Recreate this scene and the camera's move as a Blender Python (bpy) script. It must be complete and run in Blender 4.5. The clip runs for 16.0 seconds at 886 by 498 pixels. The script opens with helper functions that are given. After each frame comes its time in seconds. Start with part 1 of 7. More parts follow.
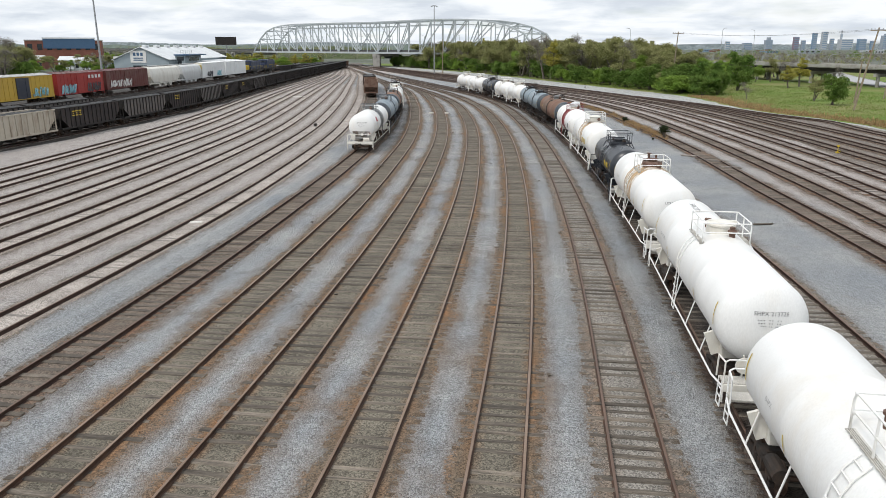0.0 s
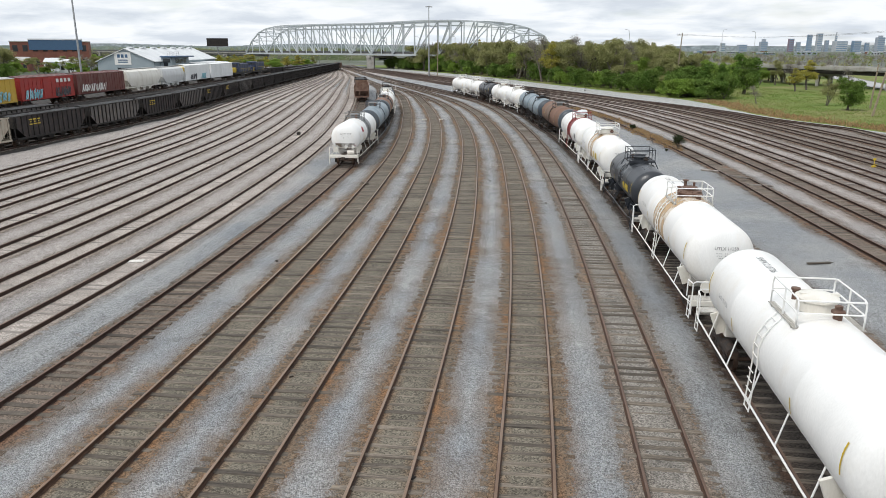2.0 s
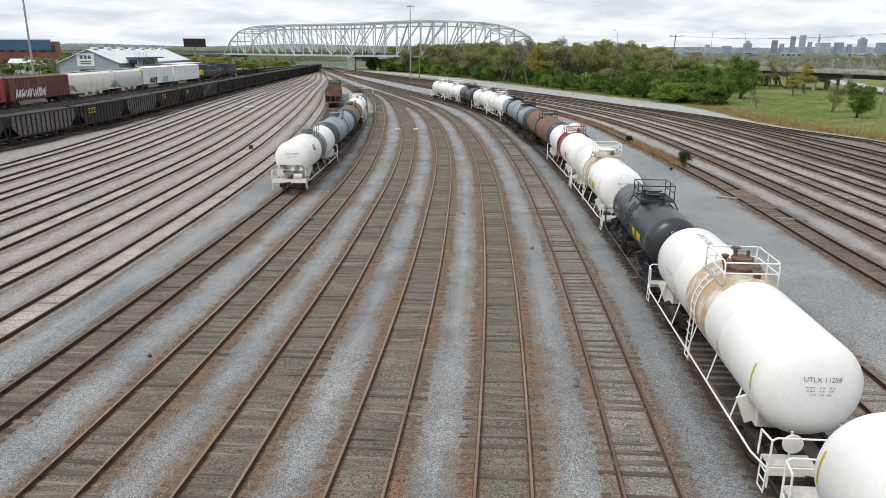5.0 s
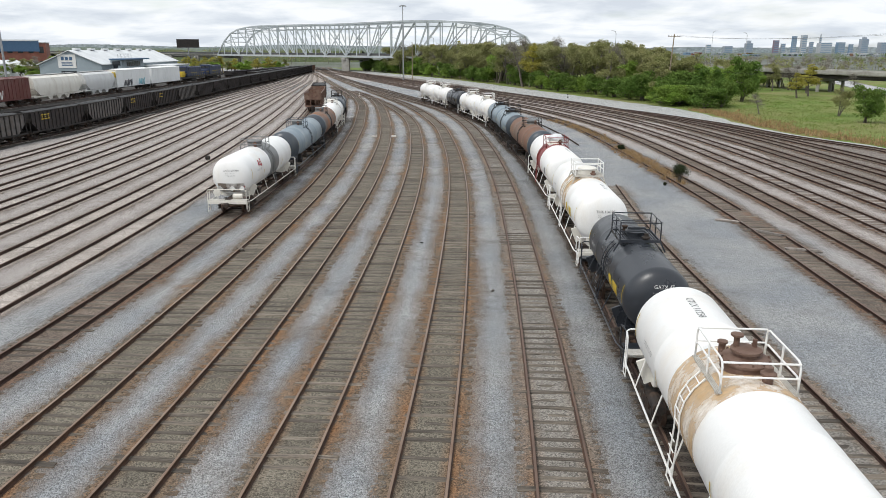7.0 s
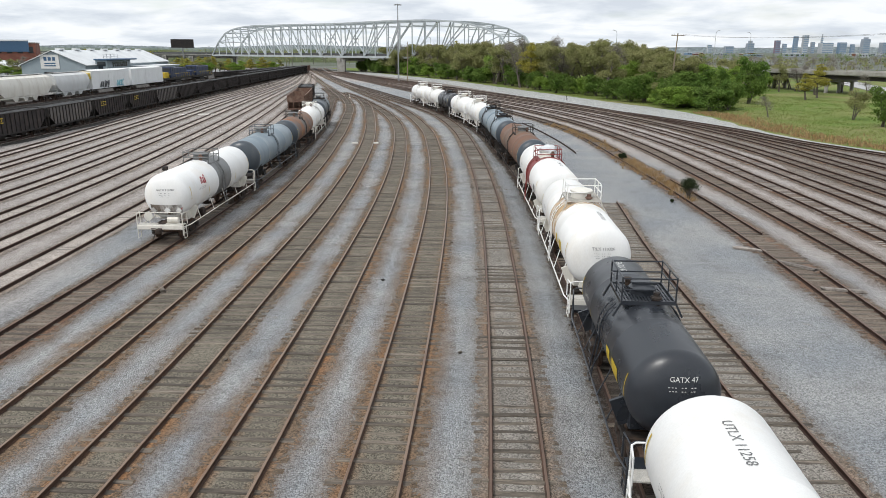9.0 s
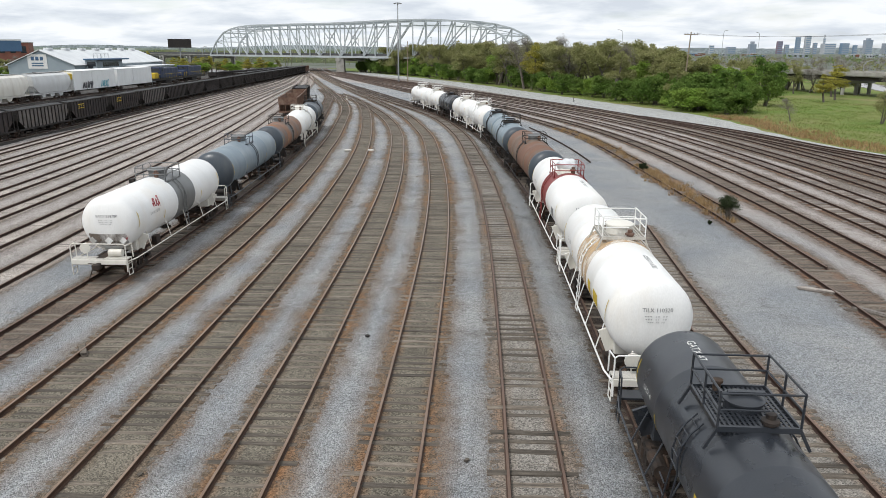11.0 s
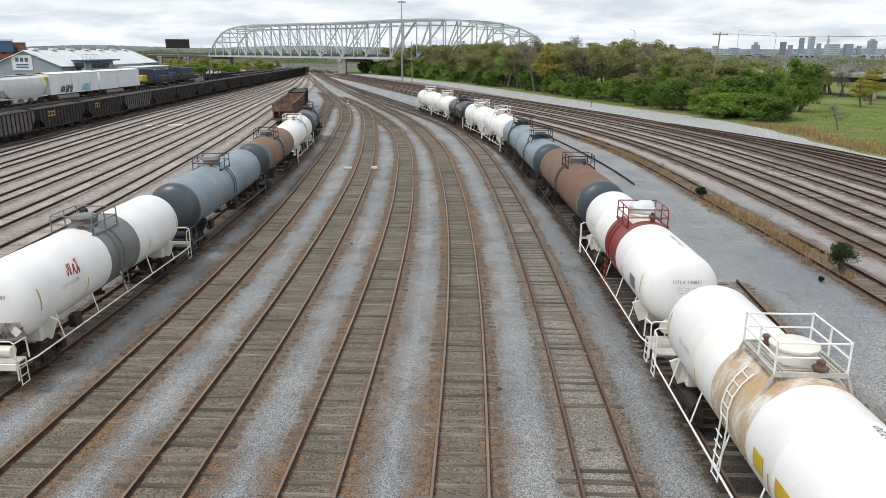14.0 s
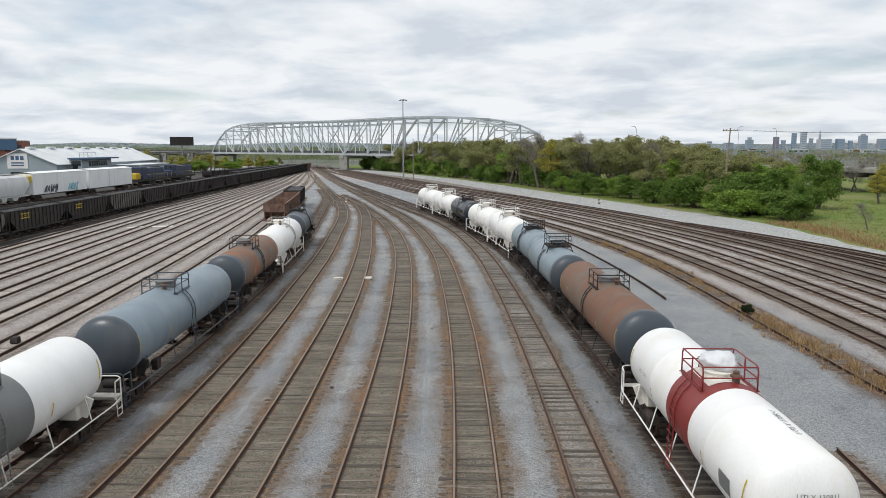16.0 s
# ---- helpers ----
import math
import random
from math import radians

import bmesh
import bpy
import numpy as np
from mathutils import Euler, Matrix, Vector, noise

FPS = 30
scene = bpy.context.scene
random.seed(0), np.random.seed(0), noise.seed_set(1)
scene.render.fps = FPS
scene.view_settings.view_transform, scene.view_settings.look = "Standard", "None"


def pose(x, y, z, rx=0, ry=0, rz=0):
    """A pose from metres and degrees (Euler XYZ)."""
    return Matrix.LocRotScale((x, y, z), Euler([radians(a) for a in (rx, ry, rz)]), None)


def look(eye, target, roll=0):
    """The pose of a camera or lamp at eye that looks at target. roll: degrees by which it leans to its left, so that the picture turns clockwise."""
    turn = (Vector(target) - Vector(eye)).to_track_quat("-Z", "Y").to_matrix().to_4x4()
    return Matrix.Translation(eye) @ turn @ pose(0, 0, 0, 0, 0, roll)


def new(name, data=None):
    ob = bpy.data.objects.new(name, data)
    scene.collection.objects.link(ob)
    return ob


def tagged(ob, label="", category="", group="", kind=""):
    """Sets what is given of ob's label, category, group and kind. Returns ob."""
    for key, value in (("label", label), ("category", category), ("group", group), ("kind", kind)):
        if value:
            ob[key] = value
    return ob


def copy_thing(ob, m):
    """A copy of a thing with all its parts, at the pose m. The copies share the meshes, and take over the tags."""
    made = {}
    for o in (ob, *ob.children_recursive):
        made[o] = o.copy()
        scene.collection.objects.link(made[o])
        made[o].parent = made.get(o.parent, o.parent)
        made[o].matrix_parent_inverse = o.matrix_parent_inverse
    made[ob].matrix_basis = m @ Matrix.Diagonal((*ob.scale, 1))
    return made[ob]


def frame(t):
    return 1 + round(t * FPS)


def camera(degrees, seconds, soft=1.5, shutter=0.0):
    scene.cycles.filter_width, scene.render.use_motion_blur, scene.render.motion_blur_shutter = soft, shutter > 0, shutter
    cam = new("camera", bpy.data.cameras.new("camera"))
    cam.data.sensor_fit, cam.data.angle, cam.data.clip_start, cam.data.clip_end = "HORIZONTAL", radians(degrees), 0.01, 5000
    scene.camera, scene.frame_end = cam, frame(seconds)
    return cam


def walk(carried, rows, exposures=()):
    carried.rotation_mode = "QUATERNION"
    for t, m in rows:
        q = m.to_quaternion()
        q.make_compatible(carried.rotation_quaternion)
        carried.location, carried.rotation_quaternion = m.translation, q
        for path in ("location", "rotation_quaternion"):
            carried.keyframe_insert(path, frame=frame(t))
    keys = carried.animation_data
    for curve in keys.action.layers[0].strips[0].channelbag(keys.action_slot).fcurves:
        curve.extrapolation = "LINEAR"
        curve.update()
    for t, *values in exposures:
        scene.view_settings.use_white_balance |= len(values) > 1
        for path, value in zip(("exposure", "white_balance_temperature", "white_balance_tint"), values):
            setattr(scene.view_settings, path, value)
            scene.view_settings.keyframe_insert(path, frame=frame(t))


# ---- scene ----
cam = camera(63.7, 16.0, soft=0.5)
METRES, EYE, TILT, LEAN, TURN = 64.4, 11.08, 0.0, 0.0, 2.8
ROWS = [
    (0.0, 0.0, 0.0, 0.0, 0.02, -15.79, -0.07),
    (0.5, -0.0002, 0.0319, 0.0007, 0.05, -15.78, -0.08),
    (1.0, -0.0002, 0.0639, 0.0012, 0.07, -15.74, -0.09),
    (1.5, 0.0012, 0.0958, 0.0007, 0.1, -15.72, -0.11),
    (2.0, 0.0035, 0.128, 0.0014, -0.33, -15.68, -0.1),
    (2.5, 0.004, 0.1598, 0.0025, -1.55, -15.67, -0.15),
    (3.0, 0.0053, 0.1917, 0.0025, -1.53, -15.67, -0.17),
    (3.5, 0.0073, 0.2239, 0.0029, -1.5, -15.66, -0.15),
    (6.0, 0.0549, 0.3678, 0.0056, -1.35, -15.6, -0.23),
    (6.5, 0.0673, 0.3964, 0.0064, -1.34, -15.6, -0.18),
    (7.0, 0.0779, 0.4248, 0.0064, -1.33, -15.59, -0.15),
    (7.5, 0.0869, 0.4535, 0.0061, -1.32, -15.58, -0.14),
    (8.0, 0.095, 0.4828, 0.006, -1.29, -15.56, -0.14),
    (8.5, 0.1026, 0.5129, 0.0058, -1.27, -15.56, -0.13),
    (9.0, 0.1089, 0.5431, 0.0049, -1.26, -15.57, -0.13),
    (11.5, 0.1106, 0.6958, 0.0018, -1.13, -15.52, -0.19),
    (12.0, 0.106, 0.7261, 0.0019, -1.11, -15.51, -0.19),
    (12.5, 0.1015, 0.7563, 0.0013, -1.09, -15.51, -0.21),
    (13.0, 0.0981, 0.7867, 0.0018, -1.06, -15.51, -0.21),
    (13.5, 0.0962, 0.8177, 0.0029, -1.03, -15.51, -0.21),
    (14.0, 0.0949, 0.8492, 0.0036, -1.0, -15.5, -0.21),
    (14.5, 0.0944, 0.8814, 0.0041, -0.97, -15.5, -0.23),
    (15.0, 0.0944, 0.9141, 0.0051, -0.95, -15.51, -0.19),
    (15.5, 0.0949, 0.9487, 0.0071, -0.92, -11.61, -0.11),
    (16.0, 0.0961, 0.9817, 0.0077, -0.9, -8.13, -0.0),
]
walk(cam, [(t, pose(0, 0, EYE, TILT, LEAN, TURN) @ pose(METRES * x, METRES * y, METRES * z, 90 + pitch, roll, yaw)) for t, x, y, z, yaw, pitch, roll in ROWS], ((0.0, -0.03), (15.0, -0.03), (15.5, -0.03), (16.0, -0.17)))

# ---- world and light: bright overcast sky, soft sun ----
world = bpy.data.worlds.new("overcast_sky")
scene.world = world
world.use_nodes = True
wn, wl = world.node_tree.nodes, world.node_tree.links
wn.clear()
SUN_ELEVATION, SUN_AZIMUTH = radians(52), radians(150)


def wnode(kind, **values):
    n = wn.new(kind)
    for key, value in values.items():
        n.inputs[key].default_value = value
    return n


w_co = wn.new("ShaderNodeTexCoord")
w_sep = wn.new("ShaderNodeSeparateXYZ")
wl.new(w_co.outputs["Generated"], w_sep.inputs[0])
w_up = wn.new("ShaderNodeMath")
w_up.operation = "MAXIMUM"
wl.new(w_sep.outputs["Z"], w_up.inputs[0])
w_up.inputs[1].default_value = 0.0
w_den = wn.new("ShaderNodeMath")
w_den.operation = "ADD"
wl.new(w_up.outputs[0], w_den.inputs[0])
w_den.inputs[1].default_value = 0.16
w_div = []
for axis in ("X", "Y"):
    d = wn.new("ShaderNodeMath")
    d.operation = "DIVIDE"
    wl.new(w_sep.outputs[axis], d.inputs[0])
    wl.new(w_den.outputs[0], d.inputs[1])
    w_div.append(d)
w_flat = wn.new("ShaderNodeCombineXYZ")
wl.new(w_div[0].outputs[0], w_flat.inputs[0])
wl.new(w_div[1].outputs[0], w_flat.inputs[1])
w_cloud = wnode("ShaderNodeTexNoise", Scale=1.7, Detail=7.0, Roughness=0.55, Distortion=0.25)
wl.new(w_flat.outputs[0], w_cloud.inputs["Vector"])
w_ramp = wn.new("ShaderNodeValToRGB")
w_ramp.color_ramp.elements[0].position, w_ramp.color_ramp.elements[0].color = 0.35, (0.70, 0.76, 0.84, 1)
w_ramp.color_ramp.elements[1].position, w_ramp.color_ramp.elements[1].color = 0.58, (1.0, 1.03, 1.06, 1)
w_mid = w_ramp.color_ramp.elements.new(0.46)
w_mid.color = (0.84, 0.895, 0.955, 1)
wl.new(w_cloud.outputs["Fac"], w_ramp.inputs[0])
w_sky = wn.new("ShaderNodeTexSky")
w_sky.sky_type, w_sky.sun_disc = "NISHITA", False
w_sky.sun_elevation, w_sky.sun_rotation = SUN_ELEVATION, SUN_AZIMUTH
w_gap = wnode("ShaderNodeTexNoise", Scale=0.9, Detail=4.0, Roughness=0.5)
wl.new(w_flat.outputs[0], w_gap.inputs["Vector"])
w_gapr = wn.new("ShaderNodeMapRange")
w_gapr.inputs["From Min"].default_value, w_gapr.inputs["From Max"].default_value = 0.54, 0.68
w_gapr.inputs["To Max"].default_value = 0.55
wl.new(w_gap.outputs["Fac"], w_gapr.inputs["Value"])
w_bg_sky = wnode("ShaderNodeBackground", Strength=0.12)
wl.new(w_sky.outputs[0], w_bg_sky.inputs["Color"])
w_bg_cloud = wnode("ShaderNodeBackground", Strength=1.0)
wl.new(w_ramp.outputs[0], w_bg_cloud.inputs["Color"])
w_mix = wn.new("ShaderNodeMixShader")
wl.new(w_gapr.outputs[0], w_mix.inputs[0])
wl.new(w_bg_cloud.outputs[0], w_mix.inputs[1])
wl.new(w_bg_sky.outputs[0], w_mix.inputs[2])
w_out = wn.new("ShaderNodeOutputWorld")
wl.new(w_mix.outputs[0], w_out.inputs[0])

sun_data = bpy.data.lights.new("sun", "SUN")
sun_data.energy, sun_data.angle, sun_data.color = 2.05, radians(14), (1.0, 0.97, 0.92)
sun = new("sun", sun_data)
sun.matrix_world = look((-60, 20, 120), (0, 80, 0))


# ---- materials ----
def mat(name, a, b=None, scale=4.0, rough=0.8, metal=0.0, grain=0.25, fine=60.0, bump=0.2, dist=0.01, dirt=None, dirt_amount=0.0, dirt_scale=1.0, vary=0.0, island=False, stretch=(1, 1, 1), spec=0.5):
    """Two colours mixed by slow noise, fine grain, streaks of dirt, relief, and a change from piece to piece."""
    m = bpy.data.materials.new(name)
    m.use_nodes = True
    n, l = m.node_tree.nodes, m.node_tree.links
    p = n["Principled BSDF"]
    p.inputs["Metallic"].default_value = metal
    p.inputs["Specular IOR Level"].default_value = spec
    co, info = n.new("ShaderNodeTexCoord"), n.new("ShaderNodeObjectInfo")
    shift = n.new("ShaderNodeVectorMath")
    shift.operation = "MULTIPLY_ADD"
    l.new(info.outputs["Random"], shift.inputs[0])
    shift.inputs[1].default_value = (37, 53, 71)
    l.new(co.outputs["Object"], shift.inputs[2])
    squash = n.new("ShaderNodeVectorMath")
    squash.operation = "MULTIPLY"
    squash.inputs[1].default_value = stretch
    l.new(shift.outputs[0], squash.inputs[0])
    v = squash.outputs[0]

    def tex(s, detail, r=0.55):
        t = n.new("ShaderNodeTexNoise")
        t.inputs["Scale"].default_value, t.inputs["Detail"].default_value, t.inputs["Roughness"].default_value = s, detail, r
        l.new(v, t.inputs["Vector"])
        return t.outputs["Fac"]

    def rng(x, lo, hi, to0=0.0, to1=1.0):
        r = n.new("ShaderNodeMapRange")
        for k, val in zip(("From Min", "From Max", "To Min", "To Max"), (lo, hi, to0, to1)):
            r.inputs[k].default_value = val
        l.new(x, r.inputs["Value"])
        return r.outputs[0]

    def mix(fac, x, y, kind="MIX"):
        q = n.new("ShaderNodeMix")
        q.data_type, q.blend_type = "RGBA", kind
        for sock, val in ((q.inputs[0], fac), (q.inputs[6], x), (q.inputs[7], y)):
            if isinstance(val, (tuple, float, int)):
                sock.default_value = (*val, 1) if isinstance(val, tuple) else val
            else:
                l.new(val, sock)
        return q.outputs[2]

    slow, quick = tex(scale, 5), tex(fine, 3)
    col = mix(rng(slow, 0.35, 0.65), a, b if b else a)
    if dirt:
        col = mix(rng(tex(dirt_scale, 8, 0.62), 0.5, 0.72, 0, dirt_amount), col, dirt)
    g = n.new("ShaderNodeCombineColor")
    k = rng(quick, 0.25, 0.75, 1 - grain, 1 + grain)
    for i in range(3):
        l.new(k, g.inputs[i])
    col = mix(1.0, col, g.outputs[0], "MULTIPLY")
    if vary:
        src = info.outputs["Random"]
        if island:
            src = n.new("ShaderNodeNewGeometry").outputs["Random Per Island"]
        g2 = n.new("ShaderNodeCombineColor")
        k2 = rng(src, 0, 1, 1 - vary, 1 + vary)
        for i in range(3):
            l.new(k2, g2.inputs[i])
        col = mix(1.0, col, g2.outputs[0], "MULTIPLY")
    l.new(col, p.inputs["Base Color"])
    l.new(rng(slow, 0.3, 0.7, max(0.03, rough - 0.1), min(1, rough + 0.1)), p.inputs["Roughness"])
    if bump:
        bp = n.new("ShaderNodeBump")
        bp.inputs["Strength"].default_value, bp.inputs["Distance"].default_value = bump, dist
        l.new(quick, bp.inputs["Height"])
        l.new(bp.outputs[0], p.inputs["Normal"])
    return m


def gravel(name, zones, stone=27.0):
    """Crushed stone: every stone its own tone, drifts of dust and soil. zones: (colour, second colour)."""
    m = bpy.data.materials.new(name)
    m.use_nodes = True
    n, l = m.node_tree.nodes, m.node_tree.links
    p = n["Principled BSDF"]
    p.inputs["Roughness"].default_value = 0.92
    p.inputs["Specular IOR Level"].default_value = 0.25
    co = n.new("ShaderNodeTexCoord")
    v = co.outputs["Object"]

    def tex(s, detail=4, r=0.55):
        t = n.new("ShaderNodeTexNoise")
        t.inputs["Scale"].default_value, t.inputs["Detail"].default_value, t.inputs["Roughness"].default_value = s, detail, r
        l.new(v, t.inputs["Vector"])
        return t.outputs["Fac"]

    def rng(x, lo, hi, to0=0.0, to1=1.0):
        r = n.new("ShaderNodeMapRange")
        for k, val in zip(("From Min", "From Max", "To Min", "To Max"), (lo, hi, to0, to1)):
            r.inputs[k].default_value = val
        l.new(x, r.inputs["Value"])
        return r.outputs[0]

    def mix(fac, x, y, kind="MIX"):
        q = n.new("ShaderNodeMix")
        q.data_type, q.blend_type = "RGBA", kind
        for sock, val in ((q.inputs[0], fac), (q.inputs[6], x), (q.inputs[7], y)):
            if isinstance(val, (tuple, float, int)):
                sock.default_value = (*val, 1) if isinstance(val, tuple) else val
            else:
                l.new(val, sock)
        return q.outputs[2]

    def add(x, y, op="ADD"):
        q = n.new("ShaderNodeMath")
        q.operation = op
        for sock, val in zip(q.inputs, (x, y)):
            if isinstance(val, (float, int)):
                sock.default_value = val
            else:
                l.new(val, sock)
        return q.outputs[0]

    (a, b), (c, d) = zones
    slow, mid = tex(0.16, 6), tex(1.3, 5)
    inner = mix(rng(slow, 0.35, 0.65), a, b)
    outer = mix(rng(mid, 0.3, 0.7), c, d)
    sep = n.new("ShaderNodeSeparateXYZ")
    l.new(v, sep.inputs[0])
    wobble = rng(tex(0.07, 4), 0.2, 0.8, -4.0, 4.0)
    # the pale, sandy ballast of the outer yards, either side of the grey stone in the middle; its borders bend with the tracks
    bend = add(add(add(sep.outputs["Y"], -75.0), 2.0, "POWER"), -0.0011, "MULTIPLY")
    x = add(add(sep.outputs["X"], wobble), add(bend, -1.0, "MULTIPLY"))
    west = rng(x, -14.5, -19.5)
    east = rng(x, 23.0, 27.5)
    col = mix(add(west, east, "MAXIMUM"), inner, outer)
    col = mix(rng(tex(0.45, 7, 0.65), 0.56, 0.75, 0, 0.55), col, (0.10, 0.095, 0.085))
    col = mix(rng(tex(0.8, 6, 0.6), 0.62, 0.8, 0, 0.5), col, (0.24, 0.17, 0.10))
    vor = n.new("ShaderNodeTexVoronoi")
    vor.inputs["Scale"].default_value = stone
    l.new(v, vor.inputs["Vector"])
    sepc = n.new("ShaderNodeSeparateColor")
    l.new(vor.outputs["Color"], sepc.inputs[0])
    tone = rng(sepc.outputs[0], 0, 1, 0.48, 1.48)
    g = n.new("ShaderNodeCombineColor")
    for i in range(3):
        l.new(tone, g.inputs[i])
    col = mix(1.0, col, g.outputs[0], "MULTIPLY")
    l.new(col, p.inputs["Base Color"])
    bp = n.new("ShaderNodeBump")
    bp.inputs["Strength"].default_value, bp.inputs["Distance"].default_value = 1.0, 0.04
    bp.invert = True
    l.new(vor.outputs["Distance"], bp.inputs["Height"])
    l.new(bp.outputs[0], p.inputs["Normal"])
    return m


def bed_material(name, rust, soil, wash=0.95):
    """Trodden soil and stone between the ties, with rust washed off the rails; U runs across the track in metres, V along it."""
    m = bpy.data.materials.new(name)
    m.use_nodes = True
    n, l = m.node_tree.nodes, m.node_tree.links
    p = n["Principled BSDF"]
    p.inputs["Roughness"].default_value = 0.95
    p.inputs["Specular IOR Level"].default_value = 0.2
    co = n.new("ShaderNodeTexCoord")
    uv = n.new("ShaderNodeSeparateXYZ")
    l.new(co.outputs["UV"], uv.inputs[0])

    def tex(s, detail=4, r=0.55):
        t = n.new("ShaderNodeTexNoise")
        t.inputs["Scale"].default_value, t.inputs["Detail"].default_value, t.inputs["Roughness"].default_value = s, detail, r
        l.new(co.outputs["Object"], t.inputs["Vector"])
        return t.outputs["Fac"]

    def rng(x, lo, hi, to0=0.0, to1=1.0):
        r = n.new("ShaderNodeMapRange")
        for k, val in zip(("From Min", "From Max", "To Min", "To Max"), (lo, hi, to0, to1)):
            r.inputs[k].default_value = val
        l.new(x, r.inputs["Value"])
        return r.outputs[0]

    def math(op, x, y=0.0):
        q = n.new("ShaderNodeMath")
        q.operation = op
        for sock, val in zip(q.inputs, (x, y)):
            if isinstance(val, (float, int)):
                sock.default_value = val
            else:
                l.new(val, sock)
        return q.outputs[0]

    def mix(fac, x, y, kind="MIX"):
        q = n.new("ShaderNodeMix")
        q.data_type, q.blend_type = "RGBA", kind
        for sock, val in ((q.inputs[0], fac), (q.inputs[6], x), (q.inputs[7], y)):
            if isinstance(val, (tuple, float, int)):
                sock.default_value = (*val, 1) if isinstance(val, tuple) else val
            else:
                l.new(val, sock)
        return q.outputs[2]

    col = mix(rng(tex(0.5, 6), 0.35, 0.65), soil, tuple(c * 1.5 for c in soil))
    near = rng(math("ABSOLUTE", math("SUBTRACT", math("ABSOLUTE", uv.outputs["X"]), 0.88)), 0.5, 0.05)
    patch = math("MULTIPLY", rng(tex(0.13, 3, 0.5), 0.39, 0.60, 0.3, 1.0), rng(tex(1.1, 5, 0.6), 0.25, 0.65, 0.35, 1.0))
    col = mix(math("MULTIPLY", near, math("MULTIPLY", patch, 0.8)), col, rust)
    col = mix(rng(math("ABSOLUTE", uv.outputs["X"]), 1.05, 1.3), col, tuple(c * 0.5 + k for c, k in zip(rust, (0.115, 0.105, 0.085))))
    vor = n.new("ShaderNodeTexVoronoi")
    vor.inputs["Scale"].default_value = 26.0
    l.new(co.outputs["Object"], vor.inputs["Vector"])
    sepc = n.new("ShaderNodeSeparateColor")
    l.new(vor.outputs["Color"], sepc.inputs[0])
    g = n.new("ShaderNodeCombineColor")
    tone = rng(sepc.outputs[0], 0, 1, 0.45, 1.5)
    for i in range(3):
        l.new(tone, g.inputs[i])
    l.new(mix(1.0, col, g.outputs[0], "MULTIPLY"), p.inputs["Base Color"])
    bp = n.new("ShaderNodeBump")
    bp.inputs["Strength"].default_value, bp.inputs["Distance"].default_value = 0.6, 0.02
    bp.invert = True
    l.new(vor.outputs["Distance"], bp.inputs["Height"])
    l.new(bp.outputs[0], p.inputs["Normal"])
    # ragged edge: the bed thins out into the ballast
    ragged = math("ADD", rng(tex(0.5, 4, 0.6), 0.25, 0.75, -0.25, 0.25), rng(tex(9.0, 5, 0.7), 0.25, 0.75, -0.3, 0.3))
    edge = rng(math("ADD", math("ABSOLUTE", uv.outputs["X"]), ragged), 0.92, 1.45, 1.0, 0.0)
    # rust dust blown and washed out over the stone beside the ties
    reach = rng(math("ADD", math("ABSOLUTE", uv.outputs["X"]), rng(tex(0.35, 4, 0.6), 0.25, 0.75, -0.35, 0.35)), 1.05, 1.95, 1.0, 0.0)
    l.new(math("MAXIMUM", edge, math("MULTIPLY", reach, math("MULTIPLY", patch, wash))), p.inputs["Alpha"])
    return m


BALLAST = gravel("ballast", (((0.26, 0.278, 0.296), (0.352, 0.355, 0.353)), ((0.345, 0.312, 0.295), (0.445, 0.41, 0.388))))
ROADSTONE = gravel("road_stone", (((0.33, 0.34, 0.34), (0.42, 0.42, 0.40)), ((0.34, 0.35, 0.35), (0.42, 0.42, 0.40))), 10.0)
BED_GREY = bed_material("bed_grey", (0.27, 0.13, 0.055), (0.122, 0.109, 0.087))
BED_LIGHT = bed_material("bed_light", (0.23, 0.13, 0.07), (0.175, 0.162, 0.145), 0.45)
BED_BROWN = bed_material("bed_brown", (0.20, 0.10, 0.055), (0.125, 0.10, 0.082))
# darkest bed, for the track that carries the east row of tank cars
BED_DARK = bed_material("bed_dark", (0.09, 0.05, 0.034), (0.055, 0.046, 0.04), 0.75)
BED_PALE = bed_material("bed_pale", (0.22, 0.155, 0.11), (0.30, 0.268, 0.243), 0.45)
TIE = mat("weathered_tie", (0.088, 0.072, 0.057), (0.20, 0.17, 0.136), 3.0, 0.9, grain=0.5, fine=30, bump=0.7, dist=0.02, vary=0.42, stretch=(0.22, 3.0, 1), dirt=(0.03, 0.024, 0.02), dirt_amount=0.95, dirt_scale=4)
TIE_PALE = mat("bleached_tie", (0.21, 0.185, 0.165), (0.30, 0.27, 0.245), 3.0, 0.9, grain=0.35, fine=30, bump=0.5, vary=0.4, stretch=(0.25, 2.5, 1), dirt=(0.05, 0.04, 0.035), dirt_amount=0.8, dirt_scale=4)
TIE_FAR = mat("tie_rows", (0.082, 0.068, 0.054), (0.155, 0.131, 0.106), 3.0, 0.9, grain=0.4, fine=30, bump=0.4, vary=0.45, island=True)
TIE_FAR_PALE = mat("tie_rows_pale", (0.19, 0.168, 0.152), (0.28, 0.25, 0.228), 3.0, 0.9, grain=0.4, fine=30, bump=0.4, vary=0.45, island=True)
# rusty sides darkened for shade; heads paler for wear and light from above
RAIL = mat("rusty_rail", (0.05, 0.027, 0.018), (0.095, 0.05, 0.03), 2.0, 0.7, 0.2, grain=0.25, fine=40, bump=0.15)
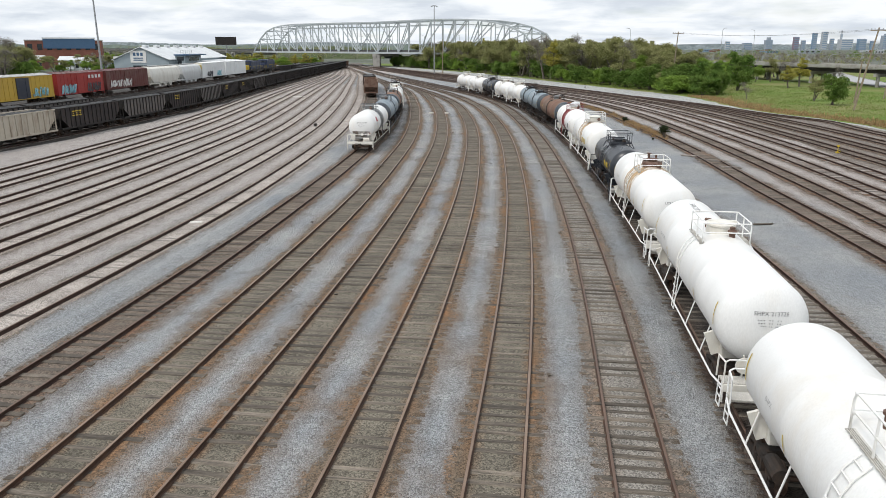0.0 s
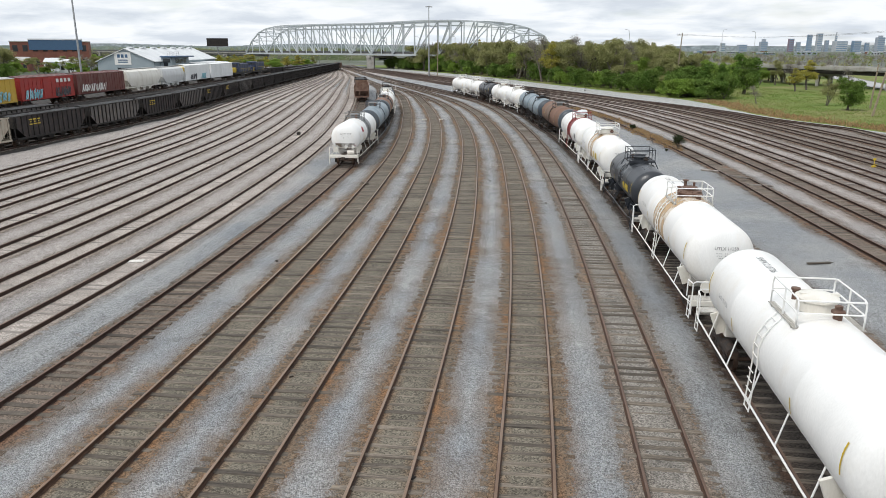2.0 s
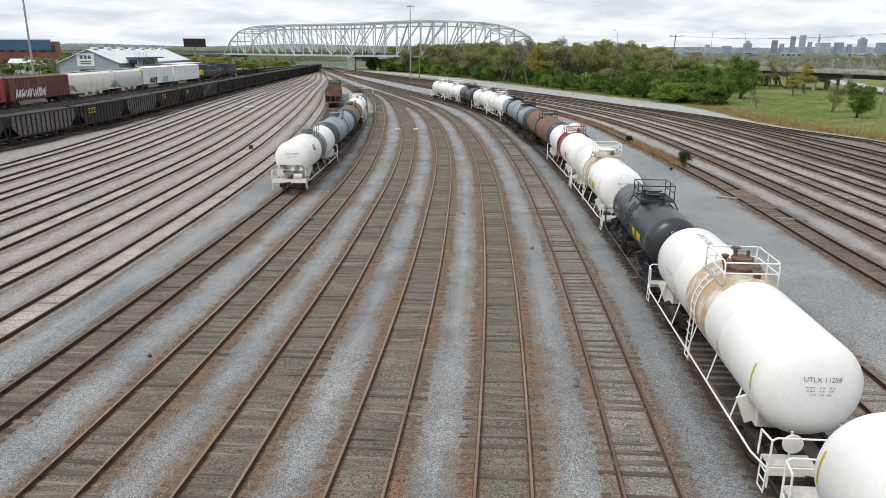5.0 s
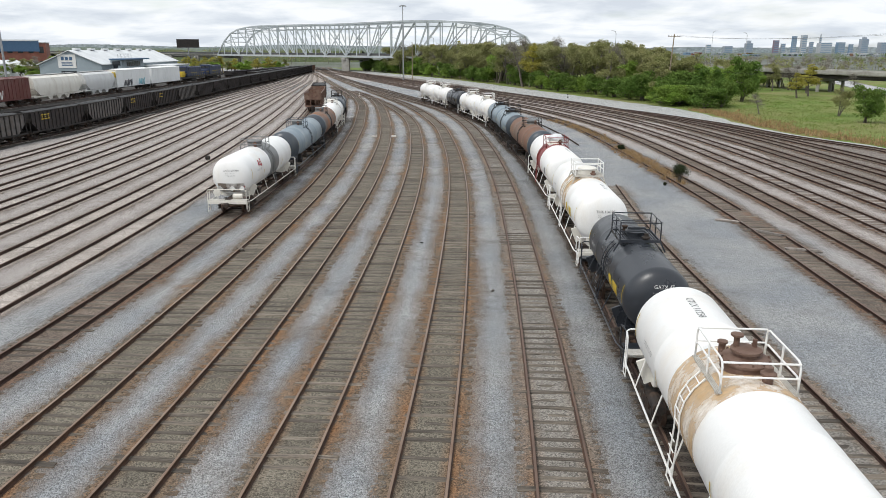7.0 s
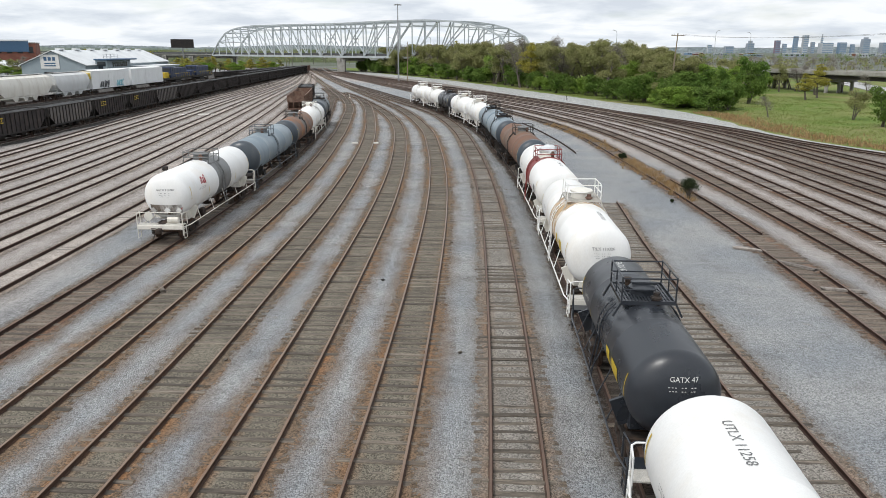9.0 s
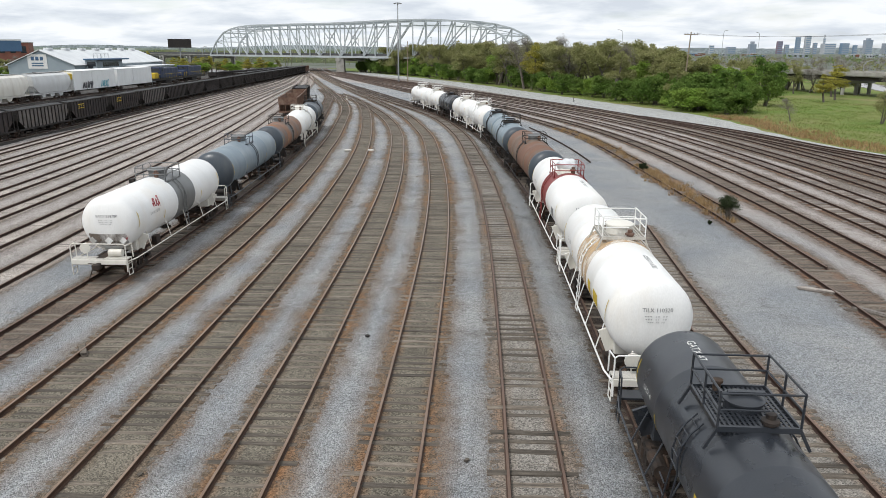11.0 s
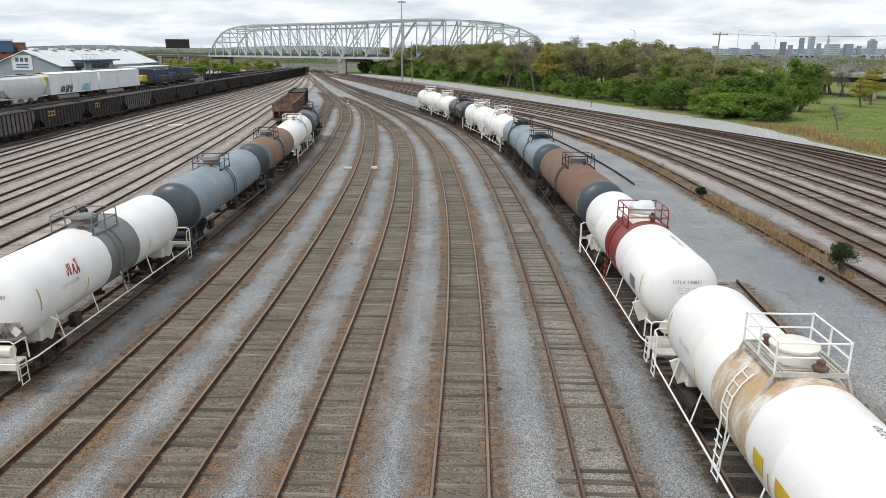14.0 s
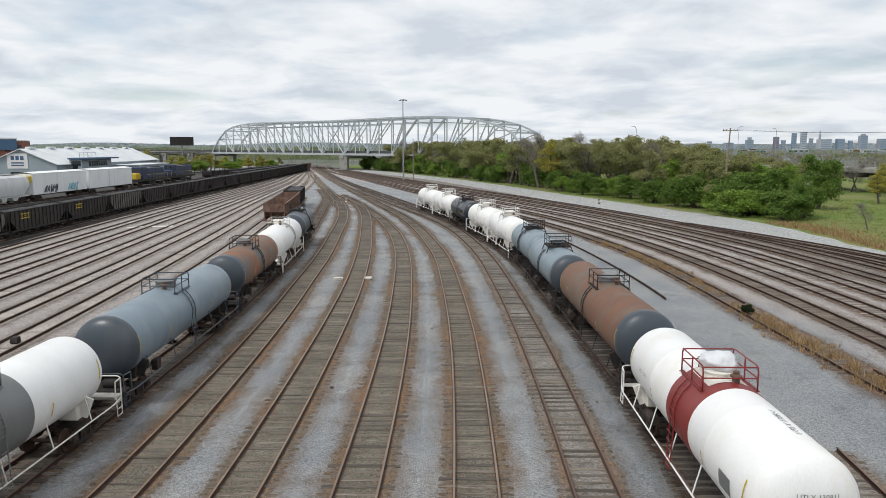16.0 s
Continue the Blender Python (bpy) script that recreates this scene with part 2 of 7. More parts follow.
RAIL_TOP = mat("worn_lit_rail_head", (0.19, 0.122, 0.082), (0.30, 0.215, 0.16), 0.35, 0.38, 0.4, grain=0.15, fine=40, bump=0.05, dirt=(0.17, 0.085, 0.045), dirt_amount=0.7, dirt_scale=0.5)
RAIL_MID = mat("brown_rail", (0.05, 0.027, 0.018), (0.09, 0.048, 0.03), 2.0, 0.7, 0.2, grain=0.25, fine=40, bump=0.15)
RAIL_DARK_TOP = mat("dull_rail_head", (0.11, 0.066, 0.047), (0.175, 0.112, 0.083), 0.35, 0.55, 0.2, grain=0.2, fine=40, bump=0.1)
RAIL_DARK = mat("dark_rail", (0.04, 0.022, 0.016), (0.065, 0.037, 0.028), 2.0, 0.6, 0.35, grain=0.25, fine=40, bump=0.15)
GRASS_SOIL = mat("meadow_soil", (0.11, 0.185, 0.035), (0.19, 0.205, 0.075), 0.06, 0.95, grain=0.4, fine=6, bump=0.5, dist=0.08, dirt=(0.27, 0.21, 0.12), dirt_amount=0.8, dirt_scale=0.035, spec=0.1)
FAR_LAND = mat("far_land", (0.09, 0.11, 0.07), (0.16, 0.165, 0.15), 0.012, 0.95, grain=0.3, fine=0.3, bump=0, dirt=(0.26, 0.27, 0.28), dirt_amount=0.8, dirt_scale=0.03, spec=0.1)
# distance haze is mixed into the hill colour as pale blue-grey
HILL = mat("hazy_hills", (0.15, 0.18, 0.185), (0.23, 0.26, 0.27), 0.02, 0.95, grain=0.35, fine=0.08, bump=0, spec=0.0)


def stain_material(name, c, spread=0.5):
    """A wash of rust with ragged, fading borders."""
    m = bpy.data.materials.new(name)
    m.use_nodes = True
    n, l = m.node_tree.nodes, m.node_tree.links
    p = n["Principled BSDF"]
    p.inputs["Roughness"].default_value = 0.7
    co, t, r, k = n.new("ShaderNodeTexCoord"), n.new("ShaderNodeTexNoise"), n.new("ShaderNodeMapRange"), n.new("ShaderNodeMapping")
    k.inputs["Scale"].default_value = (0.8, 0.9, 0.35)
    l.new(co.outputs["Object"], k.inputs[0])
    l.new(k.outputs[0], t.inputs["Vector"])
    t.inputs["Scale"].default_value, t.inputs["Detail"].default_value, t.inputs["Roughness"].default_value = 2.0, 8.0, 0.65
    r.inputs["From Min"].default_value, r.inputs["From Max"].default_value, r.inputs["To Max"].default_value = spread - 0.1, spread + 0.22, 0.85
    l.new(t.outputs["Fac"], r.inputs["Value"])
    l.new(r.outputs[0], p.inputs["Alpha"])
    p.inputs["Base Color"].default_value = (*c, 1)
    return m


# ---- mesh helpers ----
def part(name, bm, material, parent=None, label=""):
    me = bpy.data.meshes.new(name)
    bm.to_mesh(me)
    bm.free()
    me.materials.append(material)
    ob = new(name, me)
    ob.parent = parent
    if label:
        ob["label"] = label
    return ob


def smooth(ob, angle=40):
    ob.data.shade_smooth()
    ob.data.set_sharp_from_angle(angle=radians(angle))
    return ob


def thing(name, m, label, category, group="", kind=""):
    e = new(name)
    e.matrix_world = m
    return tagged(e, label, category, group, kind)


def box(bm, sx, sy, sz, x=0, y=0, z=0, bevel=0.0, m=None):
    """A box of that size, centred in x and y, standing on z."""
    r = bmesh.ops.create_cube(bm, size=1)
    vs = r["verts"]
    bmesh.ops.transform(bm, matrix=Matrix.Translation((x, y, z + sz / 2)) @ Matrix.Diagonal((sx, sy, sz, 1)), verts=vs)
    if bevel:
        es = list({e for v in vs for e in v.link_edges})
        vs = bmesh.ops.bevel(bm, geom=es, offset=bevel, segments=1, affect="EDGES")["verts"]
    if m is not None:
        bmesh.ops.transform(bm, matrix=m, verts=vs)
    return vs


def bar(bm, p, q, r, seg=6):
    """A round bar from p to q."""
    p, q = Vector(p), Vector(q)
    d = q - p
    if d.length < 1e-5:
        return
    m = Matrix.Translation((p + q) / 2) @ d.to_track_quat("Z", "Y").to_matrix().to_4x4()
    bmesh.ops.create_cone(bm, cap_ends=True, segments=seg, radius1=r, radius2=r, depth=d.length, matrix=m)


def taper(bm, p, q, r0, r1, seg=6):
    p, q = Vector(p), Vector(q)
    d = q - p
    m = Matrix.Translation((p + q) / 2) @ d.to_track_quat("Z", "Y").to_matrix().to_4x4()
    bmesh.ops.create_cone(bm, cap_ends=True, segments=seg, radius1=r0, radius2=r1, depth=d.length, matrix=m)


def path(bm, pts, r, seg=6):
    for p, q in zip(pts[:-1], pts[1:]):
        bar(bm, p, q, r, seg)


def beam(bm, p, q, w, h):
    """A square beam from p to q."""
    p, q = Vector(p), Vector(q)
    d = q - p
    m = Matrix.Translation((p + q) / 2) @ d.to_track_quat("Z", "Y").to_matrix().to_4x4() @ Matrix.Diagonal((w, h, d.length, 1))
    bmesh.ops.create_cube(bm, size=1, matrix=m)


def lathe(bm, prof, seg=40, axis="y", arc=(0, 360)):
    """Revolve (radius, along) pairs round an axis."""
    full = arc == (0, 360)
    n = seg if full else seg + 1
    rings = []
    for r, a in prof:
        if r < 1e-4:
            rings.append([bm.verts.new((0, a, 0) if axis == "y" else (0, 0, a))])
            continue
        ring = []
        for i in range(n):
            th = radians(arc[0] + (arc[1] - arc[0]) * i / seg)
            c, s = r * math.cos(th), r * math.sin(th)
            ring.append(bm.verts.new((c, a, s) if axis == "y" else (c, s, a)))
        rings.append(ring)
    for A, B in zip(rings[:-1], rings[1:]):
        for i in range(seg):
            j = (i + 1) % n
            if len(A) == 1 and len(B) > 1:
                bm.faces.new((A[0], B[i], B[j]))
            elif len(B) == 1 and len(A) > 1:
                bm.faces.new((A[i], B[0], A[j]))
            elif len(A) > 1:
                bm.faces.new((A[i], B[i], B[j], A[j]))
    bmesh.ops.recalc_face_normals(bm, faces=bm.faces)


def shift(bm, x=0, y=0, z=0):
    bmesh.ops.translate(bm, verts=bm.verts, vec=(x, y, z))
    return bm


def spline(pts):
    """A smooth function x(y) through (y, x) points."""
    Y, X = [p[0] for p in pts], [p[1] for p in pts]
    D = [(X[i + 1] - X[i]) / (Y[i + 1] - Y[i]) for i in range(len(Y) - 1)]
    S = [D[0]] + [(D[i] * (Y[i + 2] - Y[i + 1]) + D[i + 1] * (Y[i + 1] - Y[i])) / (Y[i + 2] - Y[i]) for i in range(len(D) - 1)] + [D[-1]]

    def f(y):
        if y <= Y[0]:
            return X[0] + S[0] * (y - Y[0])
        if y >= Y[-1]:
            return X[-1] + S[-1] * (y - Y[-1])
        i = max(k for k in range(len(Y) - 1) if Y[k] <= y)
        h = Y[i + 1] - Y[i]
        t = (y - Y[i]) / h
        return (2 * t**3 - 3 * t**2 + 1) * X[i] + (t**3 - 2 * t**2 + t) * h * S[i] + (3 * t**2 - 2 * t**3) * X[i + 1] + (t**3 - t**2) * h * S[i + 1]

    return f


def slope(f, y):
    return (f(y + 0.5) - f(y - 0.5))


RAISED = {}


def on_track(f, y, z=0.18):
    """The pose of a car whose middle stands at y on a track."""
    z += RAISED.get(f, 0.0)
    return pose(f(y), y, z, 0, 0, -math.degrees(math.atan(slope(f, y))))


# ---- plan of the tracks: x over y of each centre line ----
middle = spline([(-60, -10.5), (0, -1.1), (15.6, 0.48), (32.8, 1.95), (53, 3.0), (70, 3.4), (86, 3.47), (105, 2.93), (123, 1.76), (139, 0.3), (151, -1.5), (168, -4.5), (183, -7.8), (197, -11.6), (237, -22.7), (292, -38), (411, -69.5), (520, -98)])
T6 = spline([(-60, -6.6), (0, 2.8), (15.6, 4.38), (32.8, 5.86), (53, 6.95), (70, 7.38), (86, 7.5), (105, 7.1), (123, 6.2), (139, 5.0), (151, 3.5), (168, 0.5), (183, -3.6), (197, -8.0), (237, -20.5), (292, -36.4), (411, -68), (520, -96)])
T4 = spline([(y, middle(y) - 3.86 - d) for y, d in ((-60, 0), (0, 0), (33, 0.02), (53, 0.05), (70, 0.15), (86, 0.2), (105, 0.22), (123, 0.22), (139, 0.2))] + [(155, -6.0), (174, -9.85), (192, -14.4), (204, -17.6), (216, -21.2), (232, -26.2)])
T3 = spline([(y, middle(y) - 7.76 - d) for y, d in ((-60, 0), (0, 0), (33, 0.05), (53, 0.1), (70, 0.2), (86, 0.29), (105, 0.46), (123, 0.46), (139, 0.55))] + [(161, -10.75), (186, -14.5), (203, -17.8), (212, -19.8), (231, -25.7), (250, -31.8)])
T2 = spline([(y, middle(y) - 11.75 - d) for y, d in ((-60, 0), (0, 0), (33, 0.1), (53, 0.15), (70, 0.22), (88, 0.33), (99, 0.52), (112, 0.7), (123, 0.85), (136, 0.85))] + [(157, -14.35), (178, -17.0), (198, -20.5), (216, -24.5), (235, -29.6)])
T1 = spline([(y, middle(y) - 16.2) for y in (-60, 0, 16, 33, 53, 70, 86, 105, 123, 139)] + [(165, -19.4), (195, -23.8), (225, -28.6), (253, -35.4), (280, -42.2)])
LADDER = spline([(205, -22.6), (225, -26.8), (240, -30.6), (284, -42), (375, -65), (430, -80), (520, -104)])
T7 = spline([(y, middle(y) + 7.95) for y in (-60, 0, 16, 33, 53, 70, 86, 105)] + [(117, 10.0), (130, 9.2), (145, 7.3), (160, 4.2), (177, 0.3), (190, -3.2), (210, -9.2), (240, -18.4), (292, -34.5), (411, -66.5), (520, -94)])
BURIED = spline([(-60, 4.0), (0, 12.3), (40, 15.0), (75, 15.55), (95, 16.9), (117, 17.6), (140, 15.9), (165, 12.0), (200, 3.5), (250, -13)])
T8 = spline([(-60, 15), (0, 20.6), (40, 22.6), (60, 23.1), (75, 23.7), (90, 23.75), (110, 23.2), (125, 22.7), (138, 21.8), (156, 18.8), (180, 12.6), (210, 3.0), (250, -11), (320, -34), (411, -64.5), (520, -90)])
T9 = spline([(-60, 19), (0, 24.0), (40, 26.4), (60, 27.5), (75, 28.0), (92, 28.2), (105, 28.0), (120, 27.6), (135, 26.5), (153, 23.9), (172, 19.4), (200, 10.5), (237, -3.5), (318, -30.5), (411, -60.5), (520, -86)])
T0 = spline([(-60, -29), (0, -22.4), (26, -19.6), (45, -18.1), (70, -17.9), (100, -19.3), (125, -21.9), (150, -25.0), (174, -28.4), (210, -34.2), (240, -39), (284, -46), (411, -73)])


SPUR = spline([(110, -18.2), (140, -21.3), (164, -24.4), (185, -27.6), (205, -31.0), (232, -36.0)])


def offset_track(f, k, near, mid, far, end):
    """A track k steps to the side of f; the step shrinks towards the throat of the yard."""
    step = spline([(-60, near), (50, near), (110, mid), (165, mid), (250, far), (340, (far + end) / 2), (430, end)])
    return spline([(y, f(y) + k * step(y)) for y in (-60, 0, 25, 50, 75, 100, 125, 150, 175, 210, 250, 300, 350, 430)])


WEST = [offset_track(T0, -k, 4.32, 4.2, 3.2, 0.9) for k in range(1, 7)]
EAST = [offset_track(T9, k, 4.15, 4.1, 4.0, 1.5) for k in range(1, 7)]
EAST[4] = spline([(y, EAST[4](y)) for y in (-60, 0, 40, 80, 110)] + [(129, 46.5), (143, 43.9), (158, 40.0), (172, 36.0)])
EAST[5] = spline([(y, EAST[5](y) + 0.8) for y in (-60, 0, 40, 80, 105)] + [(115, 53.9), (120, 52.1), (129, 48.9), (143, 46.2), (158, 41.6), (167, 38.3), (174, 35.6)])
COAL = spline([(-80, -72), (0, -58.5), (70, -54.6), (97, -53.4), (130, -53.4), (160, -55.9), (200, -59.6), (256, -64.3), (340, -70.3), (420, -77), (520, -90)])
COAL_2 = spline([(y, COAL(y) - 6.5) for y in (-80, 0, 70, 97, 130, 160, 200)] + [(256, -70), (340, -75.5), (430, -81.5)])
BACK = [spline([(-80, COAL(-80) - d), (60, COAL(60) - d), (160, COAL(160) - d * 0.95), (256, COAL(256) - d * 0.8), (340, -70 - d * 0.45), (430, -80 - d * 0.1)]) for d in (25, 32)]
BOXES = spline([(40, -69.6), (80, -68.2), (120, -67.7), (146, -68.6), (180, -70.2), (218, -71.5), (300, -76.5), (400, -87)])
RAISED[BOXES] = 2.45


# ---- ground ----
def sheet(name, nx, ny, x0, x1, y0, y1, z, material, label, category, west=None, east=None):
    bm = bmesh.new()
    rows = []
    for j in range(ny + 1):
        y = y0 + (y1 - y0) * j / ny
        a, b = (west(y) if west else x0), (east(y) if east else x1)
        rows.append([bm.verts.new((a + (b - a) * i / nx, y, z)) for i in range(nx + 1)])
    for j in range(ny):
        for i in range(nx):
            bm.faces.new((rows[j][i], rows[j][i + 1], rows[j + 1][i + 1], rows[j + 1][i]))
    return tagged(part(name, bm, material), label, category, "", "structure")


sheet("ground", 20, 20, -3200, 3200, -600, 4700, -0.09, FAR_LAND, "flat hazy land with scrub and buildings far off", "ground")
ROAD_IN = spline([(-60, 46), (60, 56.5), (100, 57), (115, 56), (120, 53.9), (129, 50.8), (143, 48.1), (158, 43.5), (167, 40.8), (176, 37), (198, 29.5), (237, 17), (318, -9), (400, -45), (440, -62)])
ROAD_OUT = spline([(-60, 47.5), (60, 57.5), (100, 57.6), (117, 56.0), (123, 54.2), (130, 51.4), (137, 50.2), (148, 49.4), (164, 49.4), (177, 48.0), (188, 44.9), (197, 41.5), (214, 36), (237, 28.5), (318, 2), (400, -33), (440, -50)])
sheet("yard_ground", 40, 110, 0, 0, -60, 520, 0.0, BALLAST, "grey crushed stone ballast of the rail yard", "ground", lambda y: COAL(y) - 62, ROAD_IN)
sheet("gravel_road", 3, 100, 0, 0, -60, 440, 0.012, ROADSTONE, "pale gravel service road beside the tracks", "road", lambda y: ROAD_IN(y) - 0.8, lambda y: ROAD_OUT(y) + 0.4 * math.sin(y * 0.7))
sheet("meadow_ground", 40, 60, 0, 0, -60, 520, -0.03, GRASS_SOIL, "rough green meadow with dry brown patches", "grass", lambda y: ROAD_OUT(y) - 1.5, lambda y: ROAD_OUT(y) + 260)

SOOT = gravel("sooty_ground", (((0.05, 0.047, 0.045), (0.085, 0.078, 0.072)), ((0.05, 0.047, 0.045), (0.085, 0.078, 0.072))))
sheet("soot_ground", 12, 90, 0, 0, -60, 430, 0.003, SOOT, "ground blackened by coal dust under the coal cars", "ground", lambda y: COAL(y) - 49, lambda y: COAL(y) + 2.6 + 0.5 * math.sin(y * 0.31))


# ---- tracks ----
def tie_mesh(seed, w=0.235, L=2.5, h=0.17):
    """One worn timber tie: chamfered, a little bowed, its ends split."""
    rnd = random.Random(seed)
    bm = bmesh.new()
    xs = (-L / 2, -L / 4, 0, L / 4, L / 2)
    rings = []
    for i, x in enumerate(xs):
        e = 0.02 if i in (0, 4) else 0.0
        d = rnd.uniform(-0.012, 0.012)
        hw = w / 2 + rnd.uniform(-0.012, 0.012)
        rings.append([bm.verts.new((x + rnd.uniform(-0.03, 0.03) * (e > 0), sx * hw + d, sz)) for sx, sz in ((-1, -h), (-1, -0.03), (-0.8, -e), (0.8, -e + rnd.uniform(-0.01, 0.004)), (1, -0.03), (1, -h))])
    for A, B in zip(rings[:-1], rings[1:]):
        for k in range(5):
            bm.faces.new((A[k], A[k + 1], B[k + 1], B[k]))
    bm.faces.new(rings[0][::-1])
    bm.faces.new(rings[-1])
    bmesh.ops.recalc_face_normals(bm, faces=bm.faces)
    me = bpy.data.meshes.new("tie")
    bm.to_mesh(me)
    bm.free()
    return me


TIES = [tie_mesh(k) for k in range(8)]
TIES_PALE = [tie_mesh(k + 20) for k in range(8)]
for me in TIES:
    me.materials.append(TIE)
for me in TIES_PALE:
    me.materials.append(TIE_PALE)
RAIL_PROFILE = ((-0.07, 0), (-0.07, 0.012), (-0.012, 0.03), (-0.012, 0.125), (-0.04, 0.135), (-0.04, 0.165), (-0.028, 0.172), (0.028, 0.172), (0.04, 0.165), (0.04, 0.135), (0.012, 0.125), (0.012, 0.03), (0.07, 0.012), (0.07, 0))


def rail_mesh(f, side, y0, y1, step=2.0, profile=RAIL_PROFILE):
    n = max(2, int((y1 - y0) / step))
    verts, faces, k = [], [], len(profile)
    for i in range(n + 1):
        y = y0 + (y1 - y0) * i / n
        s = slope(f, y)
        q = math.hypot(1, s)
        ax, ay = 1 / q, -s / q
        for u, z in profile:
            o = side * 0.7535 + u
            verts.append((f(y) + ax * o, y + ay * o, z + 0.022))
    for i in range(n):
        for j in range(k - 1):
            faces.append((i * k + j, (i + 1) * k + j, (i + 1) * k + j + 1, i * k + j + 1))
    faces.append(tuple(range(k)))
    faces.append(tuple(reversed(range(n * k, n * k + k))))
    me = bpy.data.meshes.new("rail")
    me.from_pydata(verts, [], faces)
    me.update()
    return me


def lighten_heads(me):
    """The running surface of a rail takes the second, paler material: wear and painted sky light."""
    k = len(RAIL_PROFILE) - 1
    for i, p in enumerate(me.polygons):
        if i % k in (5, 6, 7) and len(p.vertices) == 4:
            p.material_index = 1


def bed_mesh(f, y0, y1, half=2.3, z=0.006):
    n = int((y1 - y0) / 3)
    verts, faces, uv = [], [], []
    cols = (-half, -1.5, -1.05, -0.72, 0.0, 0.72, 1.05, 1.5, half)
    rise = (0.0, 0.015, 0.03, 0.016, 0.012, 0.016, 0.03, 0.015, 0.0)
    for i in range(n + 1):
        y = y0 + (y1 - y0) * i / n
        s = slope(f, y)
        q = math.hypot(1, s)
        for c, lift in zip(cols, rise):
            verts.append((f(y) + c / q, y - c * s / q, z + lift))
            uv.append((c, y))
    k = len(cols)
    for i in range(n):
        for j in range(k - 1):
            faces.append((i * k + j, i * k + j + 1, (i + 1) * k + j + 1, (i + 1) * k + j))
    me = bpy.data.meshes.new("track_bed")
    me.from_pydata(verts, [], faces)
    layer = me.uv_layers.new(name="UVMap")
    for loop in me.loops:
        layer.data[loop.index].uv = uv[loop.vertex_index]
    me.update()
    return me


track_jobs = []


def track(f, y0, y1, near=None, pale=False, sunk=0.0, rail=None, label="", tie_step=0.53, left=None, right=None, bed=None):
    """A railway track: two rails, ties, its bed. near: the stretch whose ties are single pieces."""
    t = thing("railway_track", Matrix(), label or "rusty railway track on worn timber ties", "railway track", "tracks of the yard", "structure")
    rm = rail or (RAIL_DARK if pale else RAIL)
    for side, stretch in ((-1, left), (1, right)):
        for a, b in (stretch or [(y0, y1)]):
            me = rail_mesh(f, side, a, b)
            me.materials.append(rm)
            me.materials.append(RAIL_TOP if rm is RAIL else RAIL_DARK_TOP)
            lighten_heads(me)
            new("rail", me).parent = t
    me = bed_mesh(f, y0, y1)
    me.materials.append(bed or (BED_PALE if pale else BED_GREY))
    new("track_bed", me).parent = t
    track_jobs.append((t, f, y0, y1, near, pale, tie_step, sunk))
    return t


def lay_ties():
    """Single ties where the camera passes near, rows of ties further off."""
    for n, (t, f, y0, y1, near, pale, step, sunk) in enumerate(track_jobs):
        rnd = random.Random(100 + n)
        verts, faces = [], []
        y = y0 + 0.2
        while y < y1:
            s = slope(f, y)
            x, turn = f(y) + rnd.uniform(-0.08, 0.08), -math.atan(s) + rnd.uniform(-0.03, 0.03)
            z = 0.05 - sunk + rnd.uniform(-0.035, 0.012)
            if near and near[0] <= y <= near[1]:
                o = bpy.data.objects.new("tie", (TIES_PALE if pale else TIES)[rnd.randrange(8)])
                scene.collection.objects.link(o)
                o.parent = t
                o.location, o.rotation_euler, o.scale = (x, y, z), (0, 0, turn + (math.pi if rnd.random() < 0.5 else 0)), (rnd.uniform(0.95, 1.05), rnd.uniform(0.85, 1.12), 1)
            elif y < 260:
                b = len(verts)
                c, q = math.cos(turn), math.sin(turn)
                for zz in (z - 0.1, z):
                    for u, v in ((-1.25, -0.115), (1.25, -0.115), (1.25, 0.115), (-1.25, 0.115)):
                        verts.append((x + u * c - v * q, y + u * q + v * c, zz))
                faces += [(b + 4, b + 5, b + 6, b + 7), (b, b + 1, b + 5, b + 4), (b + 1, b + 2, b + 6, b + 5), (b + 2, b + 3, b + 7, b + 6), (b + 3, b, b + 4, b + 7)]
            y += step * rnd.uniform(0.9, 1.1)
        if verts:
            me = bpy.data.meshes.new("tie_rows")
            me.from_pydata(verts, [], faces)
            me.materials.append(TIE_FAR_PALE if pale else TIE_FAR)
            o = new("tie_rows", me)
            o.parent = t
            tagged(o, kind="stuff")


track(T1, -20, 262, (40, 78), rail=RAIL_DARK, bed=BED_BROWN, label="rusty track with dark soiled ties under tank cars")
track(T2, -20, 240, (14, 150), label="rusty track on grey weathered ties in gravel")
track(T3, -20, 237, (14, 165))
track(T4, -20, 237, (13, 165))
track(middle, -20, 520, (12, 165))
track(T6, -20, 520, (12, 165), rail=RAIL_MID, bed=BED_LIGHT)
track(T7, -20, 520, (12, 110), rail=RAIL_DARK, bed=BED_DARK, label="rusty track under a row of tank cars")
track(LADDER, 205, 520)
track(BURIED, -20, 90, (25, 90), rail=RAIL_DARK, bed=BED_LIGHT, label="unused track half buried in grey gravel")
stub = tagged(new("buried_rail", rail_mesh(BURIED, 1, 117.3, 152)), "end of a dark rail emerging from gravel", "rail", "", "structure")
stub.data.materials.append(RAIL_DARK)
track(T8, -20, 520, (40, 125), rail=RAIL_DARK, bed=BED_BROWN, right=[(-20, 72), (80, 100), (116, 520)], label="derelict track with a broken rail and loose ties")
track(T9, -20, 520, (48, 130), rail=RAIL_DARK, bed=BED_BROWN)
for k, f in enumerate(EAST):
    track(f, -20, (430, 430, 430, 430, 170, 173)[k], (60, 120) if k < 2 else None, pale=k in (0, 1), rail=RAIL_DARK, bed=BED_BROWN)
